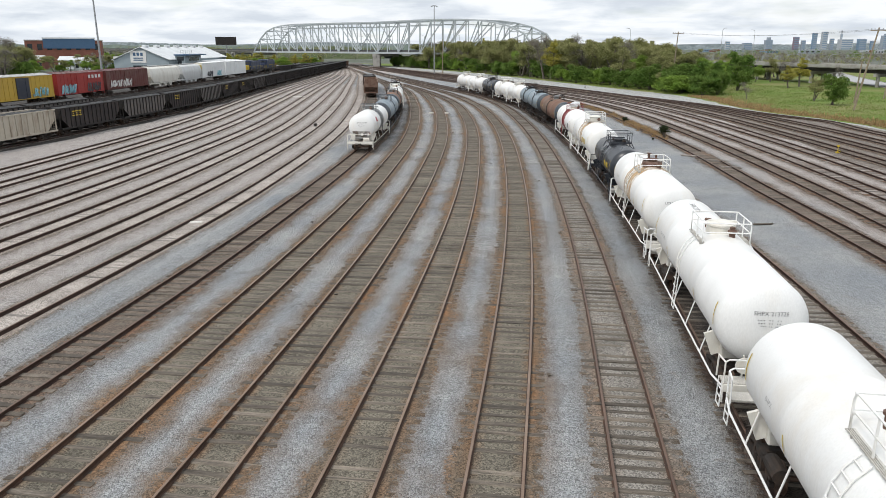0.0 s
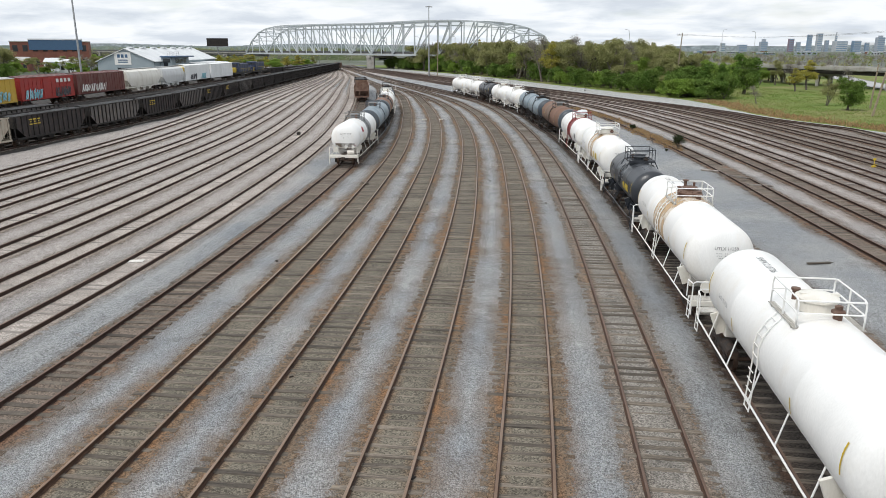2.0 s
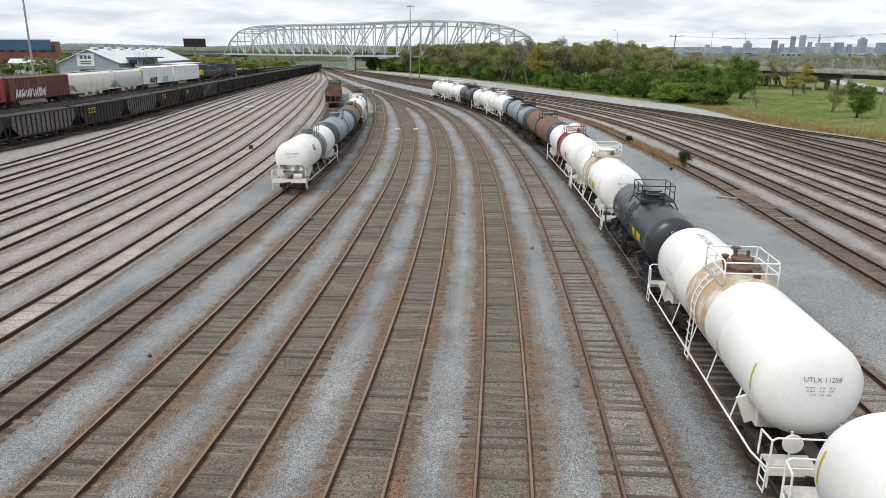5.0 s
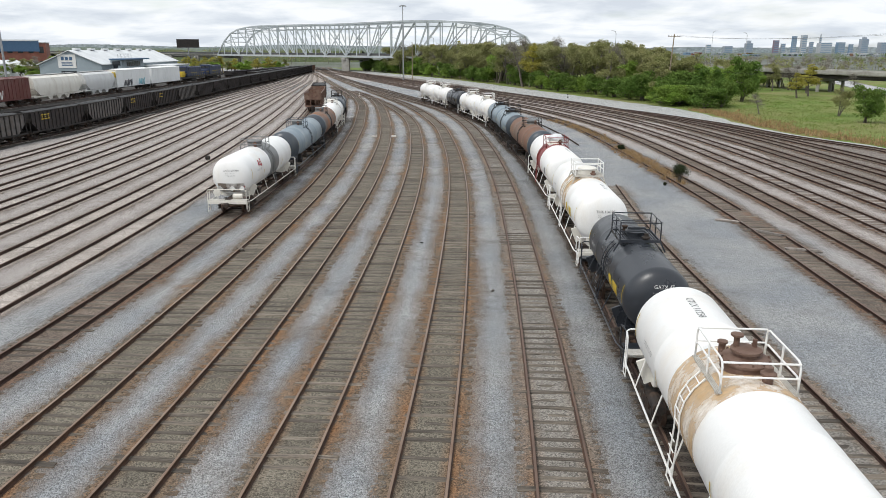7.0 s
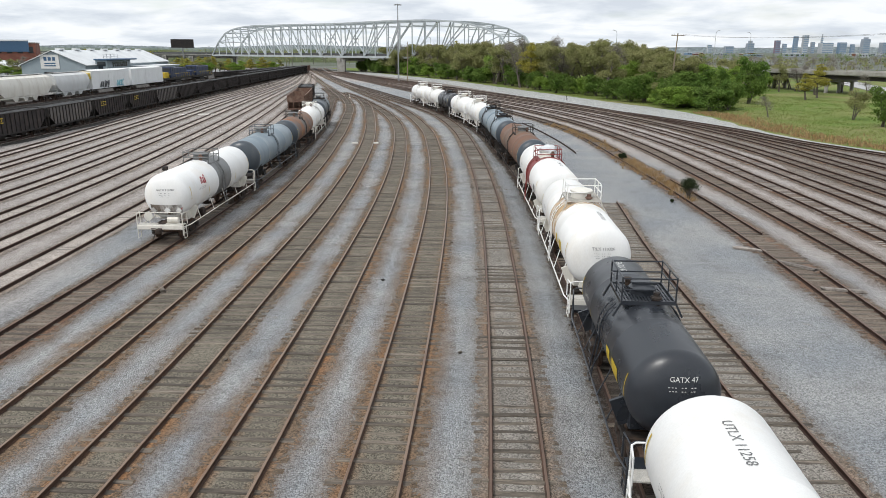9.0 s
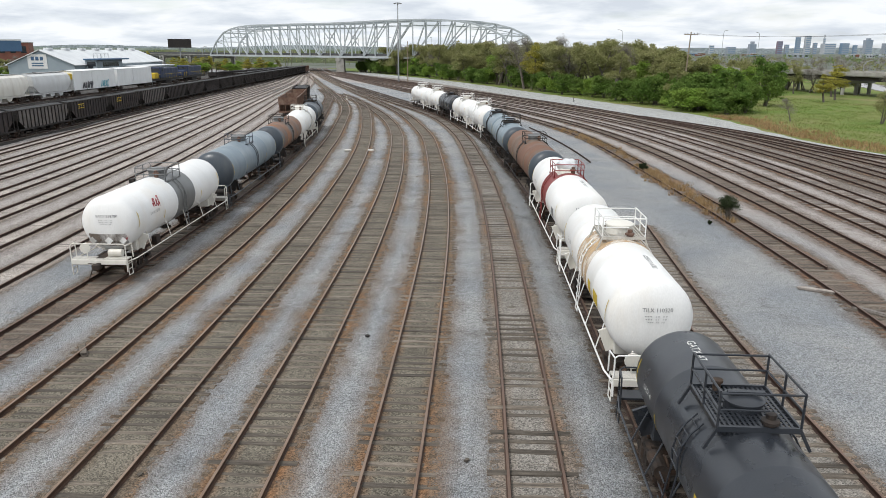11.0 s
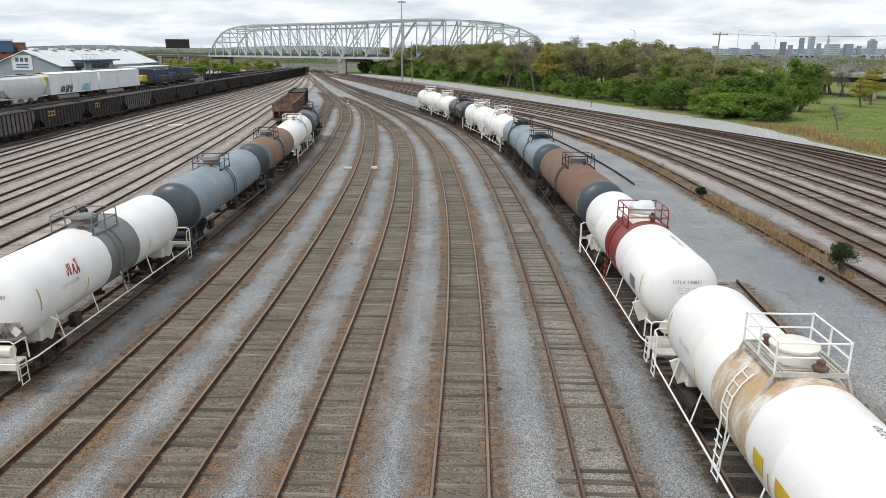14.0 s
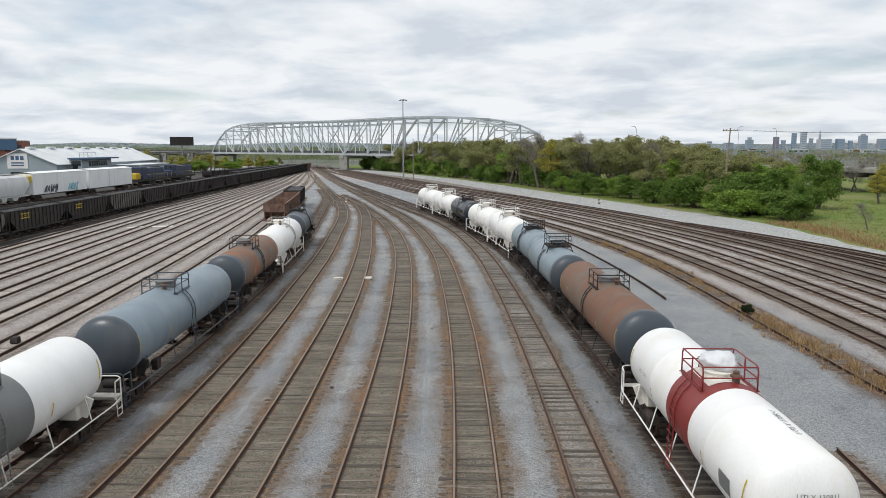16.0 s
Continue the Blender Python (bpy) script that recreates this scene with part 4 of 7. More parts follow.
    dome_ob = smooth(part("dome", b, dm, car, "round manway dome with a lid"), 40)
    b = bmesh.new()
    if dome == "iron":
        bar(b, (-0.2, 0.12, dz + 0.5), (-0.2, 0.12, dz + 0.78), 0.07, 10)
        bmesh.ops.create_cone(b, cap_ends=True, segments=14, radius1=0.15, radius2=0.15, depth=0.05, matrix=pose(-0.2, 0.12, dz + 0.8))
        bar(b, (0.22, 0.1, dz + 0.48), (0.22, 0.1, dz + 0.7), 0.06, 8)
        part("valve_wheel", b, dm, dome_ob)
    else:
        beam(b, (-rd * 0.9, 0, dz + 0.44), (rd * 1.12, 0, dz + 0.44), 0.1, 0.08)
        part("lid_bar", b, dm, dome_ob)
    b = bmesh.new()
    lathe(b, [(0.12, 0), (0.12, 0.2), (0.18, 0.22), (0.18, 0.28), (0.1, 0.32), (0.1, 0.42), (0, 0.44)], 12, "z")
    shift(b, 0.25, -0.85, dz)
    smooth(part("valve", b, DOME_IRON if dome != "black" else IRON, car), 40)
    b = bmesh.new()
    lathe(b, [(0.09, 0), (0.09, 0.28), (0.13, 0.3), (0.13, 0.36), (0, 0.38)], 10, "z")
    shift(b, -0.3, 0.8, dz)
    smooth(part("valve", b, DOME_IRON if dome != "black" else IRON, car), 40)
    if bag:
        p = bmesh.new()
        lathe(p, [(r + 0.02, -0.95), (r + 0.022, 0), (r + 0.02, 0.75)], 14, "y", (64, 116))
        shift(p, z=zc)
        smooth(part("cream_patch", p, CREAM, car, "cream patch under the dome"), 50)
        b = bmesh.new()
        bmesh.ops.create_icosphere(b, subdivisions=4, radius=0.5)
        for v in b.verts:
            k = 1 + 0.22 * noise.noise(v.co * 3.1) + 0.1 * noise.noise(v.co * 8)
            v.co = Vector((v.co.x * 1.25 * k, v.co.y * 1.1 * k, max(-0.3, v.co.z * 0.75 * k)))
        shift(b, 0.05, 0.1, dz + 0.42)
        smooth(part("plastic_cover", b, PLASTIC_BAG, dome_ob, "white plastic sheet bunched over the dome"), 80)
    # ladders on both flanks, following the shell
    for sx in (-1, 1):
        b = bmesh.new()
        for yy in (-0.22, 0.22):
            pts = [(sx * 1.52, yy, 0.75)] + [(sx * (r + 0.06) * math.cos(radians(t)), yy, zc + (r + 0.06) * math.sin(radians(t))) for t in (-12, 5, 20, 35, 50)]
            path(b, pts, 0.024)
        for zz in (0.8, 1.1, 1.4, 1.7, 2.0):
            bar(b, (sx * 1.53, -0.22, zz), (sx * 1.53, 0.22, zz), 0.018)
        for t in (-5, 7, 19, 31, 43):
            q = radians(t)
            p = (sx * (r + 0.06) * math.cos(q), zc + (r + 0.06) * math.sin(q))
            bar(b, (p[0], -0.22, p[1]), (p[0], 0.22, p[1]), 0.018)
        part("ladder", b, platform_mat or rail_mat, car)
    # lettering and marks
    ink = ink or BLACK_INK
    num_z = 0.40 if r > 1.3 else 0.58
    if number:
        lettering(car, number, 0.185, ink, lambda u, v: (u + 0.1, -half + 0.62 * (1 - math.sqrt(max(0.0, 1 - (min(1.0, math.hypot(u + 0.1, v + num_z) / r)) ** 2.3))) - 0.035, zc + num_z + v))
        for k, (zz, wd) in enumerate(((num_z - 0.14, 0.75), (num_z - 0.24, 0.7), (num_z - 0.34, 0.55))[:2 + (half > 6)]):
            b = bmesh.new()
            n = 9
            for i in range(n):
                if i in (3, 6):
                    continue
                u = 0.1 + (i - n / 2) * wd / n
                dy = 0.62 * (1 - math.sqrt(max(0.0, 1 - (math.hypot(u, zz) / r) ** 2.3)))
                box(b, wd / n * 0.5, 0.01, 0.02, u, -half + dy - 0.03, zc + zz - 0.02)
            part("small_print", b, ink, car)
        for sx in (-1, 1):
            lettering(car, number, 0.20, INK_FADED if ink is BLACK_INK else ink, lambda u, v, sx=sx: skin((2 if sx > 0 else 178) + sx * math.degrees(v / r), -sx * half * 0.60 + sx * u), label="")
    if top_text:
        if top_near:
            lettering(car, top_text, 0.30, ink, lambda u, v: skin(90 + math.degrees((v - 0.2) / r) - 10, -half * 0.62 + u))
        else:
            lettering(car, top_text, 0.31, ink, lambda u, v: skin(90 - math.degrees((v - 0.2) / r), half * 0.62 - u))
    if marks:
        b = bmesh.new()
        for sx in (-1, 1):
            for a, t0, t1 in ((-half + 0.75, -10, 22), (half - 0.75, -10, 22), (-half * 0.42, -22, -2), (half * 0.42, -22, -2)):
                for k in range(5):
                    q0 = t0 + (t1 - t0) * k / 5
                    q1 = t0 + (t1 - t0) * (k + 1) / 5
                    vs = []
                    for q, a2 in ((q0, a - 0.03), (q1, a - 0.03), (q1, a + 0.03), (q0, a + 0.03)):
                        p = skin(q, a2, 0.016)
                        vs.append(b.verts.new((sx * p[0], p[1], p[2])))
                    b.faces.new(vs)
        part("yellow_stripes", b, YELLOW, car, "yellow reflective stripes along the sides")
    if wide_plate:
        for sx in (-1, 1):
            b = bmesh.new()
            for a, mw in (((-half * 0.55, 0.9), (-half * 0.33, 0.55)) if wide_plate == 2 else ((-half * 0.70, 0.8),)):
                for q in range(-16, 4, 4):
                    vs = [b.verts.new((sx * p[0], p[1], p[2])) for p in (skin(q, a - mw / 2, 0.014), skin(q, a + mw / 2, 0.014), skin(q + 4, a + mw / 2, 0.014), skin(q + 4, a - mw / 2, 0.014))]
                    b.faces.new(vs)
            part("notice_plate", b, YELLOW if wide_plate == 2 else GREY_BAND, car)
    if graffiti:
        for k, u in enumerate((-0.75, 0.1, 0.75)):
            b = bmesh.new()
            q = 0.62 * (1 - math.sqrt(max(0.0, 1 - (math.hypot(u, 0.8) / r) ** 2.3)))
            box(b, 0.3, 0.02, 0.3, 0, 0, -0.15, 0, Matrix.Translation((u, -half + q - 0.06, zc - 0.8)) @ Matrix.Rotation(radians(45), 4, "Y"))
            part("placard", b, (GALV_PLATE, WHITE_INK, WHITE_INK)[k], car)
        b = bmesh.new()
        vs = []
        for i in range(13):
            u = -0.95 + 1.9 * i / 12
            for v in (-0.45, -0.8, -1.1):
                q = 0.62 * (1 - math.sqrt(max(0.0, 1 - min(0.985, math.hypot(u, v) / r) ** 2.3)))
                vs.append(b.verts.new((u, -half + q - 0.03, zc + v)))
        for i in range(12):
            for j in range(2):
                b.faces.new((vs[i * 3 + j], vs[i * 3 + 3 + j], vs[i * 3 + 4 + j], vs[i * 3 + j + 1]))
        part("head_stain", b, GRIME, car, "brown grime on the lower head")
        scrawl(car, lambda u, v: (0.75 + u, -half + 0.2, zc - 0.75 + v), 0.5, 0.35, RED_SPRAY, 9, 4)
        scrawl(car, lambda u, v: skin(24 + math.degrees(v / r), -half * 0.52 + u), 0.9, 0.7, RED_SPRAY, 4, 5)
    return car


# the row of tank cars on the east track
W1 = "white tank car with faint rust stains on a rusty track"
tank_car(T7, 11.65, 6.75, WHITE, label="white tank car with rust-stained walkway and yellow stripes", platform="walk", number="SHPX", trim=CREAM, rail_mat=WHITE)
tank_car(T7, 27.55, 6.65, WHITE, label="white tank car with a round white dome and walkway", platform="walk", number="SHPX 213726", top_text="SHPX 213726", trim=CREAM, rail_mat=WHITE)
tank_car(T7, 43.55, 6.5, WHITE, label="white tank car with rust-stained cream platform and brown valves", dome="iron", number="UTLX 11258", top_text="UTLX 11258", trim=CREAM, rail_mat=WHITE, saddle_stain=True)
tank_car(T7, 57.0, 4.95, BLACK_GLOSS, r=1.25, zc=2.47, label="short black tank car with a black grated platform", platform="deck", dome="black", number="GATX 47", ink=WHITE_INK, top_text="GATX 47", wide_plate=2)
tank_car(T7, 71.0, 6.25, WHITE, label="white tank car with a framed white platform and rusty streaks", platform="frame", number="TILX 110320", top_text="TILX 110320", trim=CREAM, rail_mat=WHITE, saddle_stain=True, wide_plate=2, top_near=True)
tank_car(T7, 86.45, 6.6, WHITE, label="white tank car with a dark red band and plastic-wrapped dome", platform="walk", band=RED_BAND, number="UTLX 130811", top_text="UTLX 130811", trim=WHITE, rail_mat=WHITE, platform_mat=RED_BAND, bag=True, band_span=(-1.5, 0.8), wide_plate=1, top_near=True)
tank_car(T7, 102.7, 7.8, BROWN, label="rusty brown tank car with black ends", platform="walk", dome="grey", number="UTLX", ink=YELLOW, ends=(GREY_DARK, "near", 0.25), trim=BLACK_DULL)
tank_car(T7, 117.2, 5.6, GREY_BLUE, label="grey tank car with a black band at one end", platform="deck", dome="black", ends=(GREY_DARK, "near", 0.4), trim=BLACK_DULL, ink=WHITE_INK)
tank_car(T7, 129.0, 5.1, GREY_BLUE, label="grey tank car with a black railed platform", platform="deck", dome="black", band=GREY_DARK, band_span=(-0.6, 0.6), trim=BLACK_DULL)
tank_car(T7, 141.6, 5.5, WHITE, label="clean white tank car with a square white platform frame", platform="frame", trim=WHITE)
tank_car(T7, 153.4, 5.2, WHITE, label="clean white tank car with white platform and side ladder", platform="frame", trim=WHITE)
tank_car(T7, 165.0, 5.2, BLACK_GLOSS, label="black tank car among white ones in the row", platform="deck", dome="black", trim=BLACK_DULL)
tank_car(T7, 177.0, 5.6, WHITE, label=W1, platform="deck", trim=WHITE)
tank_car(T7, 189.6, 5.7, WHITE, label="white tank car at the far end of the row", platform="frame", trim=WHITE)
# the row of tank cars on the west track
tank_car(T1, 84.0, 6.85, WHITE, label="white tank car with a wide grey band and red graffiti", platform="walk", dome="grey", band=GREY_BAND, number="GATX 218780", rail_mat=CREAM, trim=CREAM, platform_mat=GREY_BAND, graffiti=True, band_span=(-0.9, 1.8))
tank_car(T1, 100.7, 7.7, GREY_BLUE, label="blue-grey tank car with darker dished ends", platform="walk", dome="grey", ends=(GREY_DARK, "near", 0.15), trim=BLACK_DULL, rail_mat=GREY_DARK)
tank_car(T1, 117.3, 6.6, RUST_GREY, label="grey tank car washed with orange rust, dark end", platform="walk", dome="grey", ends=(GREY_DARK, "near", 0.6), trim=BLACK_DULL)
tank_car(T1, 132.2, 6.2, WHITE, label="white tank car with a shiny dome between dark cars", platform="walk", dome="white", trim=CREAM, band=GREY_BAND, band_span=(0.2, 1.1))
tank_car(T1, 146.6, 6.0, GREY_DARK, label="dark grey tank car at the end of the row", platform="deck", dome="black", trim=BLACK_DULL)


# ---- open hoppers, boxcars, covered hoppers ----
def hopper_car(f, y, body, label, length=14.6, top=3.45, load=True, bars=None, category="hopper car", group="coal cars in a row", far=False, panel=None):
    """A ribbed open hopper with sloping ends, standing on two trucks."""
    car = thing("hopper_car", on_track(f, y), label, category, group)
    h, w = length / 2, 1.5
    zb = 0.95
    for sx in (-1, 1):
        b = bmesh.new()
        x = sx * w
        vs = [b.verts.new(p) for p in ((x, -h + 0.1, top), (x, h - 0.1, top), (x, h - 0.1, 2.3), (x, h - 1.7, zb + 0.1), (x, -h + 1.7, zb + 0.1), (x, -h + 0.1, 2.3))]
        vi = [b.verts.new(v.co - Vector((sx * 0.06, 0, 0))) for v in vs]
        b.faces.new(vs)
        b.faces.new(vi[::-1])
        for i in range(6):
            b.faces.new((vs[i], vs[(i + 1) % 6], vi[(i + 1) % 6], vi[i]))
        bmesh.ops.recalc_face_normals(b, faces=b.faces)
        side = part("side_wall", b, panel or body, car)
        rib_paint = body
        rib_rows = bmesh.new() if far else None
        for k in range(15):
            a = -h + 0.25 + (length - 0.5) * k / 14
            lo = zb + 0.05 if abs(a) < h - 1.7 else zb + 0.1 + (abs(a) - (h - 1.7)) * 0.78
            rb = rib_rows if far else bmesh.new()
            box(rb, 0.11, 0.13, top - 0.05 - lo, x + sx * 0.055, a, lo)
            if not far:
                part("rib", rb, rib_paint, side)
        if far:
            tagged(part("ribs", rib_rows, rib_paint, side), kind="stuff")
        b = bmesh.new()
        beam(b, (x + sx * 0.04, -h, top), (x + sx * 0.04, h, top), 0.16, 0.12)
        beam(b, (x + sx * 0.05, -h, zb), (x + sx * 0.05, h, zb), 0.14, 0.2)
        part("top_chord", b, body, car)
    for s in (-1, 1):
        b = bmesh.new()
        box(b, 2 * w, 0.08, top - 2.2, 0, s * (h - 0.1), 2.2)
        vs = [b.verts.new(p) for p in ((-w, s * (h - 0.1), 2.25), (w, s * (h - 0.1), 2.25), (w, s * (h - 2.4), 0.75), (-w, s * (h - 2.4), 0.75))]
        vv = [b.verts.new(v.co + Vector((0, 0, 0.05))) for v in vs]
        b.faces.new(vs)
        b.faces.new(vv)
        bmesh.ops.recalc_face_normals(b, faces=b.faces)
        for a in (-1, -0.35, 0.35, 1):
            beam(b, (a * w * 0.93, s * (h - 0.02), 0.95), (a * w * 0.93, s * (h - 0.02), top), 0.1, 0.1)
        box(b, 2.7, 0.2, 0.3, 0, s * (h + 0.1), 0.82)
        part("end_wall", b, body, car)
        b = bmesh.new()
        for zz in (1.0, 1.4, 1.8, 2.2, 2.6, 3.0):
            bar(b, (1.05, s * (h + 0.1), zz), (1.45, s * (h + 0.1), zz), 0.02, 4)
        bar(b, (1.05, s * (h + 0.1), 0.6), (1.05, s * (h + 0.1), 3.2), 0.02, 4)
        bar(b, (1.45, s * (h + 0.1), 0.6), (1.45, s * (h + 0.1), 3.2), 0.02, 4)
        part("end_ladder", b, body, car)
        truck(car, s * (h - 1.6))
        coupler(car, s * (h + 0.35), s)
    b = bmesh.new()
    for a in (-2.4, 0, 2.4):
        vs = []
        for u, zz in ((1.1, 1.1), (0.35, 0.35)):
            for sx, sy in ((-1, -1), (1, -1), (1, 1), (-1, 1)):
                vs.append(b.verts.new((sx * 1.25 * (0.8 if zz < 1 else 1), a + sy * u, zz)))
        for i in range(4):
            b.faces.new((vs[i], vs[(i + 1) % 4], vs[4 + (i + 1) % 4], vs[4 + i]))
        b.faces.new(vs[4:])
    box(b, 0.5, length, 0.35, 0, 0, 0.75)
    part("hopper_bottom", b, BLACK_DULL if body is not RUST_OPEN else body, car)
    b = bmesh.new()
    nx, ny = 6, 22
    rows = []
    for j in range(ny + 1):
        a = -h + 0.15 + (length - 0.3) * j / ny
        row = []
        for i in range(nx + 1):
            u = -w + 0.08 + (2 * w - 0.16) * i / nx
            z = (top - 0.35 + 0.4 * (1 - (u / w) ** 2) + 0.18 * noise.noise(Vector((u, a, y)))) if load else 1.3 + 0.06 * abs(a)
            row.append(b.verts.new((u, a, z)))
        rows.append(row)
    for j in range(ny):
        for i in range(nx):
            b.faces.new((rows[j][i], rows[j][i + 1], rows[j + 1][i + 1], rows[j + 1][i]))
    part("load" if load else "floor_sheet", b, COALHEAP if load else RUST_OPEN, car, "heaped black coal" if load else "")
    if bars:
        for sx in (-1, 1):
            b = bmesh.new()
            for k in range(3):
                a = -h * 0.62 * sx + sx * k * 0.75
                for zz in (2.35, 2.62, 2.89):
                    box(b, 0.02, 0.55 if zz != 2.62 else 0.22, 0.13, sx * (w + 0.12), a, zz)
            part("marking_bars", b, bars, car)
    return car


def make_copies(ob, f, ys, label=None):
    for y in ys:
        c = copy_thing(ob, on_track(f, y))
        if label:
            c["label"] = label


COAL_LEN = 15.4
hopper_car(COAL, 79.6, BEIGE_HOPPER, "pale beige ribbed hopper car loaded with coal", bars=BLACK_INK)
coal_a = hopper_car(COAL, 79.6 + COAL_LEN, BLACK_DULL, "sooty black ribbed hopper car heaped with coal", bars=YELLOW, panel=HOPPER_DARK)
coal_b = hopper_car(COAL, 79.6 + 2 * COAL_LEN, BLACK_DULL, "black ribbed coal hopper with dusty sides", panel=HOPPER_PANEL)
coal_f = hopper_car(COAL, 79.6 + 8 * COAL_LEN, BLACK_DULL, "black ribbed coal hopper with dusty sides", far=True, panel=HOPPER_DARK)
make_copies(coal_a, COAL, [79.6 + COAL_LEN * k for k in (3, 5, 6)])
make_copies(coal_b, COAL, [79.6 + COAL_LEN * k for k in (-1, -2, 4, 7)])
make_copies(coal_f, COAL, [79.6 + COAL_LEN * k for k in range(9, 22)])
hopper_car(COAL, 79.6 + COAL_LEN * 22, RUST_OPEN, "rust-brown hopper car among black coal cars")
make_copies(coal_b, COAL_2, [100.0 - COAL_LEN * k for k in range(0, 5)])
make_copies(coal_f, COAL_2, [300 + COAL_LEN * k for k in range(0, 7)])
make_copies(coal_f, BACK[0], [305 + COAL_LEN * k for k in range(0, 5)])
gon = hopper_car(SPUR, 171.2, RUST_OPEN, "rusty brown empty open hopper car", 13.2, 3.35, False, group="rusty hoppers")
make_copies(gon, SPUR, [185.9])
make_copies(coal_f, SPUR, [201.8], "black hopper car beyond two rusty ones")


def box_car(f, y, length, body, roof, label, height=4.35, door=True, tint=None, ribs=True, category="boxcar", name="boxcar"):
    """A boxcar or refrigerator car: ribbed sides, sliding doors, a ridged roof."""
    car = thing(name, on_track(f, y), label, category, "freight cars behind the coal train")
    h, w, zb = length / 2, 1.5, 1.05
    b = bmesh.new()
    box(b, 2 * w, length, height - zb, 0, 0, zb, 0.04)
    part("body", b, body, car)
    b = bmesh.new()
    for s in (-1, 1):
        vs = [b.verts.new(p) for p in ((0, -h - 0.08, height + 0.22), (0, h + 0.08, height + 0.22), (s * (w + 0.07), h + 0.08, height), (s * (w + 0.07), -h - 0.08, height))]
        vu = [b.verts.new(v.co - Vector((0, 0, 0.05))) for v in vs]
        b.faces.new(vs)
        b.faces.new(vu)
        b.faces.new((vs[2], vs[3], vu[3], vu[2]))
    for k in range(int(length / 1.2)):
        a = -h + 0.6 + k * 1.2
        for s in (-1, 1):
            beam(b, (0, a, height + 0.24), (s * (w + 0.05), a, height + 0.02), 0.06, 0.04)
    bmesh.ops.recalc_face_normals(b, faces=b.faces)
    part("roof", b, roof, car)
    if ribs:
        for s in (-1, 1):
            b = bmesh.new()
            for k in range(int(length / 1.0) + 1):
                a = -h + 0.05 + k * (length - 0.1) / int(length / 1.0)
                box(b, 0.05, 0.08, height - zb - 0.2, s * (w + 0.02), a, zb + 0.1)
            box(b, 0.08, length, 0.16, s * (w + 0.02), 0, zb - 0.02)
            box(b, 0.08, length, 0.12, s * (w + 0.02), 0, height - 0.14)
            part("side_framing", b, body, car)
    if door:
        for s in (-1, 1):
            b = bmesh.new()
            box(b, 0.07, 3.0, height - zb - 0.35, s * (w + 0.06), 0, zb + 0.1)
            for zz in (1.9, 2.6, 3.3):
                box(b, 0.05, 2.9, 0.07, s * (w + 0.11), 0, zz)
            bar(b, (s * (w + 0.14), 0.6, zb + 0.3), (s * (w + 0.14), 0.6, height - 0.5), 0.03)
            part("door", b, tint or body, car)
    b = bmesh.new()
    box(b, 0.6, length, 0.3, 0, 0, 0.78)
    box(b, 2.6, 0.2, 0.3, 0, -h - 0.1, 0.82)
    box(b, 2.6, 0.2, 0.3, 0, h + 0.1, 0.82)
    part("underframe", b, BLACK_DULL, car)
    for s in (-1, 1):
        truck(car, s * (h - 2.0))
        coupler(car, s * (h + 0.4), s)
        b = bmesh.new()
        for zz in (1.2, 1.6, 2.0, 2.4, 2.8, 3.2, 3.6, 4.0):
            bar(b, (1.0, s * (h + 0.1), zz), (1.4, s * (h + 0.1), zz), 0.02, 4)
        bar(b, (1.0, s * (h + 0.1), 0.6), (1.0, s * (h + 0.1), 4.1), 0.02, 4)
        bar(b, (1.4, s * (h + 0.1), 0.6), (1.4, s * (h + 0.1), 4.1), 0.02, 4)
        part("end_ladder", b, body, car)
    return car


def flank(y, length, z, sx=1, lift=1.62):
    return lambda u, v: (sx * lift, y + u, z + v)


BOX_YELLOW = paint("faded_yellow_boxcar", (0.55, 0.36, 0.05), (0.25, 0.16, 0.06), 0.5)
BOX_DARK = paint("dark_boxcar_door", (0.035, 0.04, 0.06), (0.2, 0.18, 0.15), 0.2)
BOX_RED = paint("bright_red_boxcar", (0.36, 0.035, 0.03), (0.2, 0.04, 0.03), 0.4)
BOX_BROWN = paint("oxide_brown_boxcar", (0.13, 0.035, 0.03), (0.22, 0.16, 0.14), 0.5)
BOX_WHITE = paint("white_reefer", (0.86, 0.87, 0.87), (0.5, 0.47, 0.43), 0.2)
PALE_GREY = paint("pale_grey_hopper", (0.62, 0.63, 0.63), (0.40, 0.36, 0.32), 0.35)
ROOF_GREY = paint("galvanised_roof", (0.45, 0.45, 0.44), (0.3, 0.22, 0.16), 0.5)
SPRAY_BLUE = mat("blue_spray_paint", (0.06, 0.33, 0.42), (0.45, 0.62, 0.66), 3, 0.6, grain=0.2, bump=0)
SPRAY_BLACK = mat("black_spray_paint", (0.03, 0.03, 0.035), (0.12, 0.12, 0.13), 3, 0.6, grain=0.2, bump=0)

c = box_car(BOXES, 103.0, 14.9, BOX_YELLOW, ROOF_GREY, "faded yellow boxcar with a dark door and graffiti", tint=BOX_DARK)
scrawl(c, flank(4.3, 0, 1.9), 3.8, 1.5, SPRAY_BLUE, 11, 9)
c = box_car(BOXES, 118.85, 14.6, BOX_RED, BOX_BROWN, "bright red boxcar with pale blue graffiti")
scrawl(c, flank(-4.0, 0, 1.9), 4.5, 1.7, SPRAY_BLUE, 12, 10)
scrawl(c, flank(4.0, 0, 1.9), 4.5, 1.7, SPRAY_BLACK, 13, 10)
b = bmesh.new()
for k in range(4):
    box(b, 0.02, 0.7, 0.55, 1.62, 2.4 + k * 1.15, 3.35)
part("marking_bars", b, WHITE_INK, c)
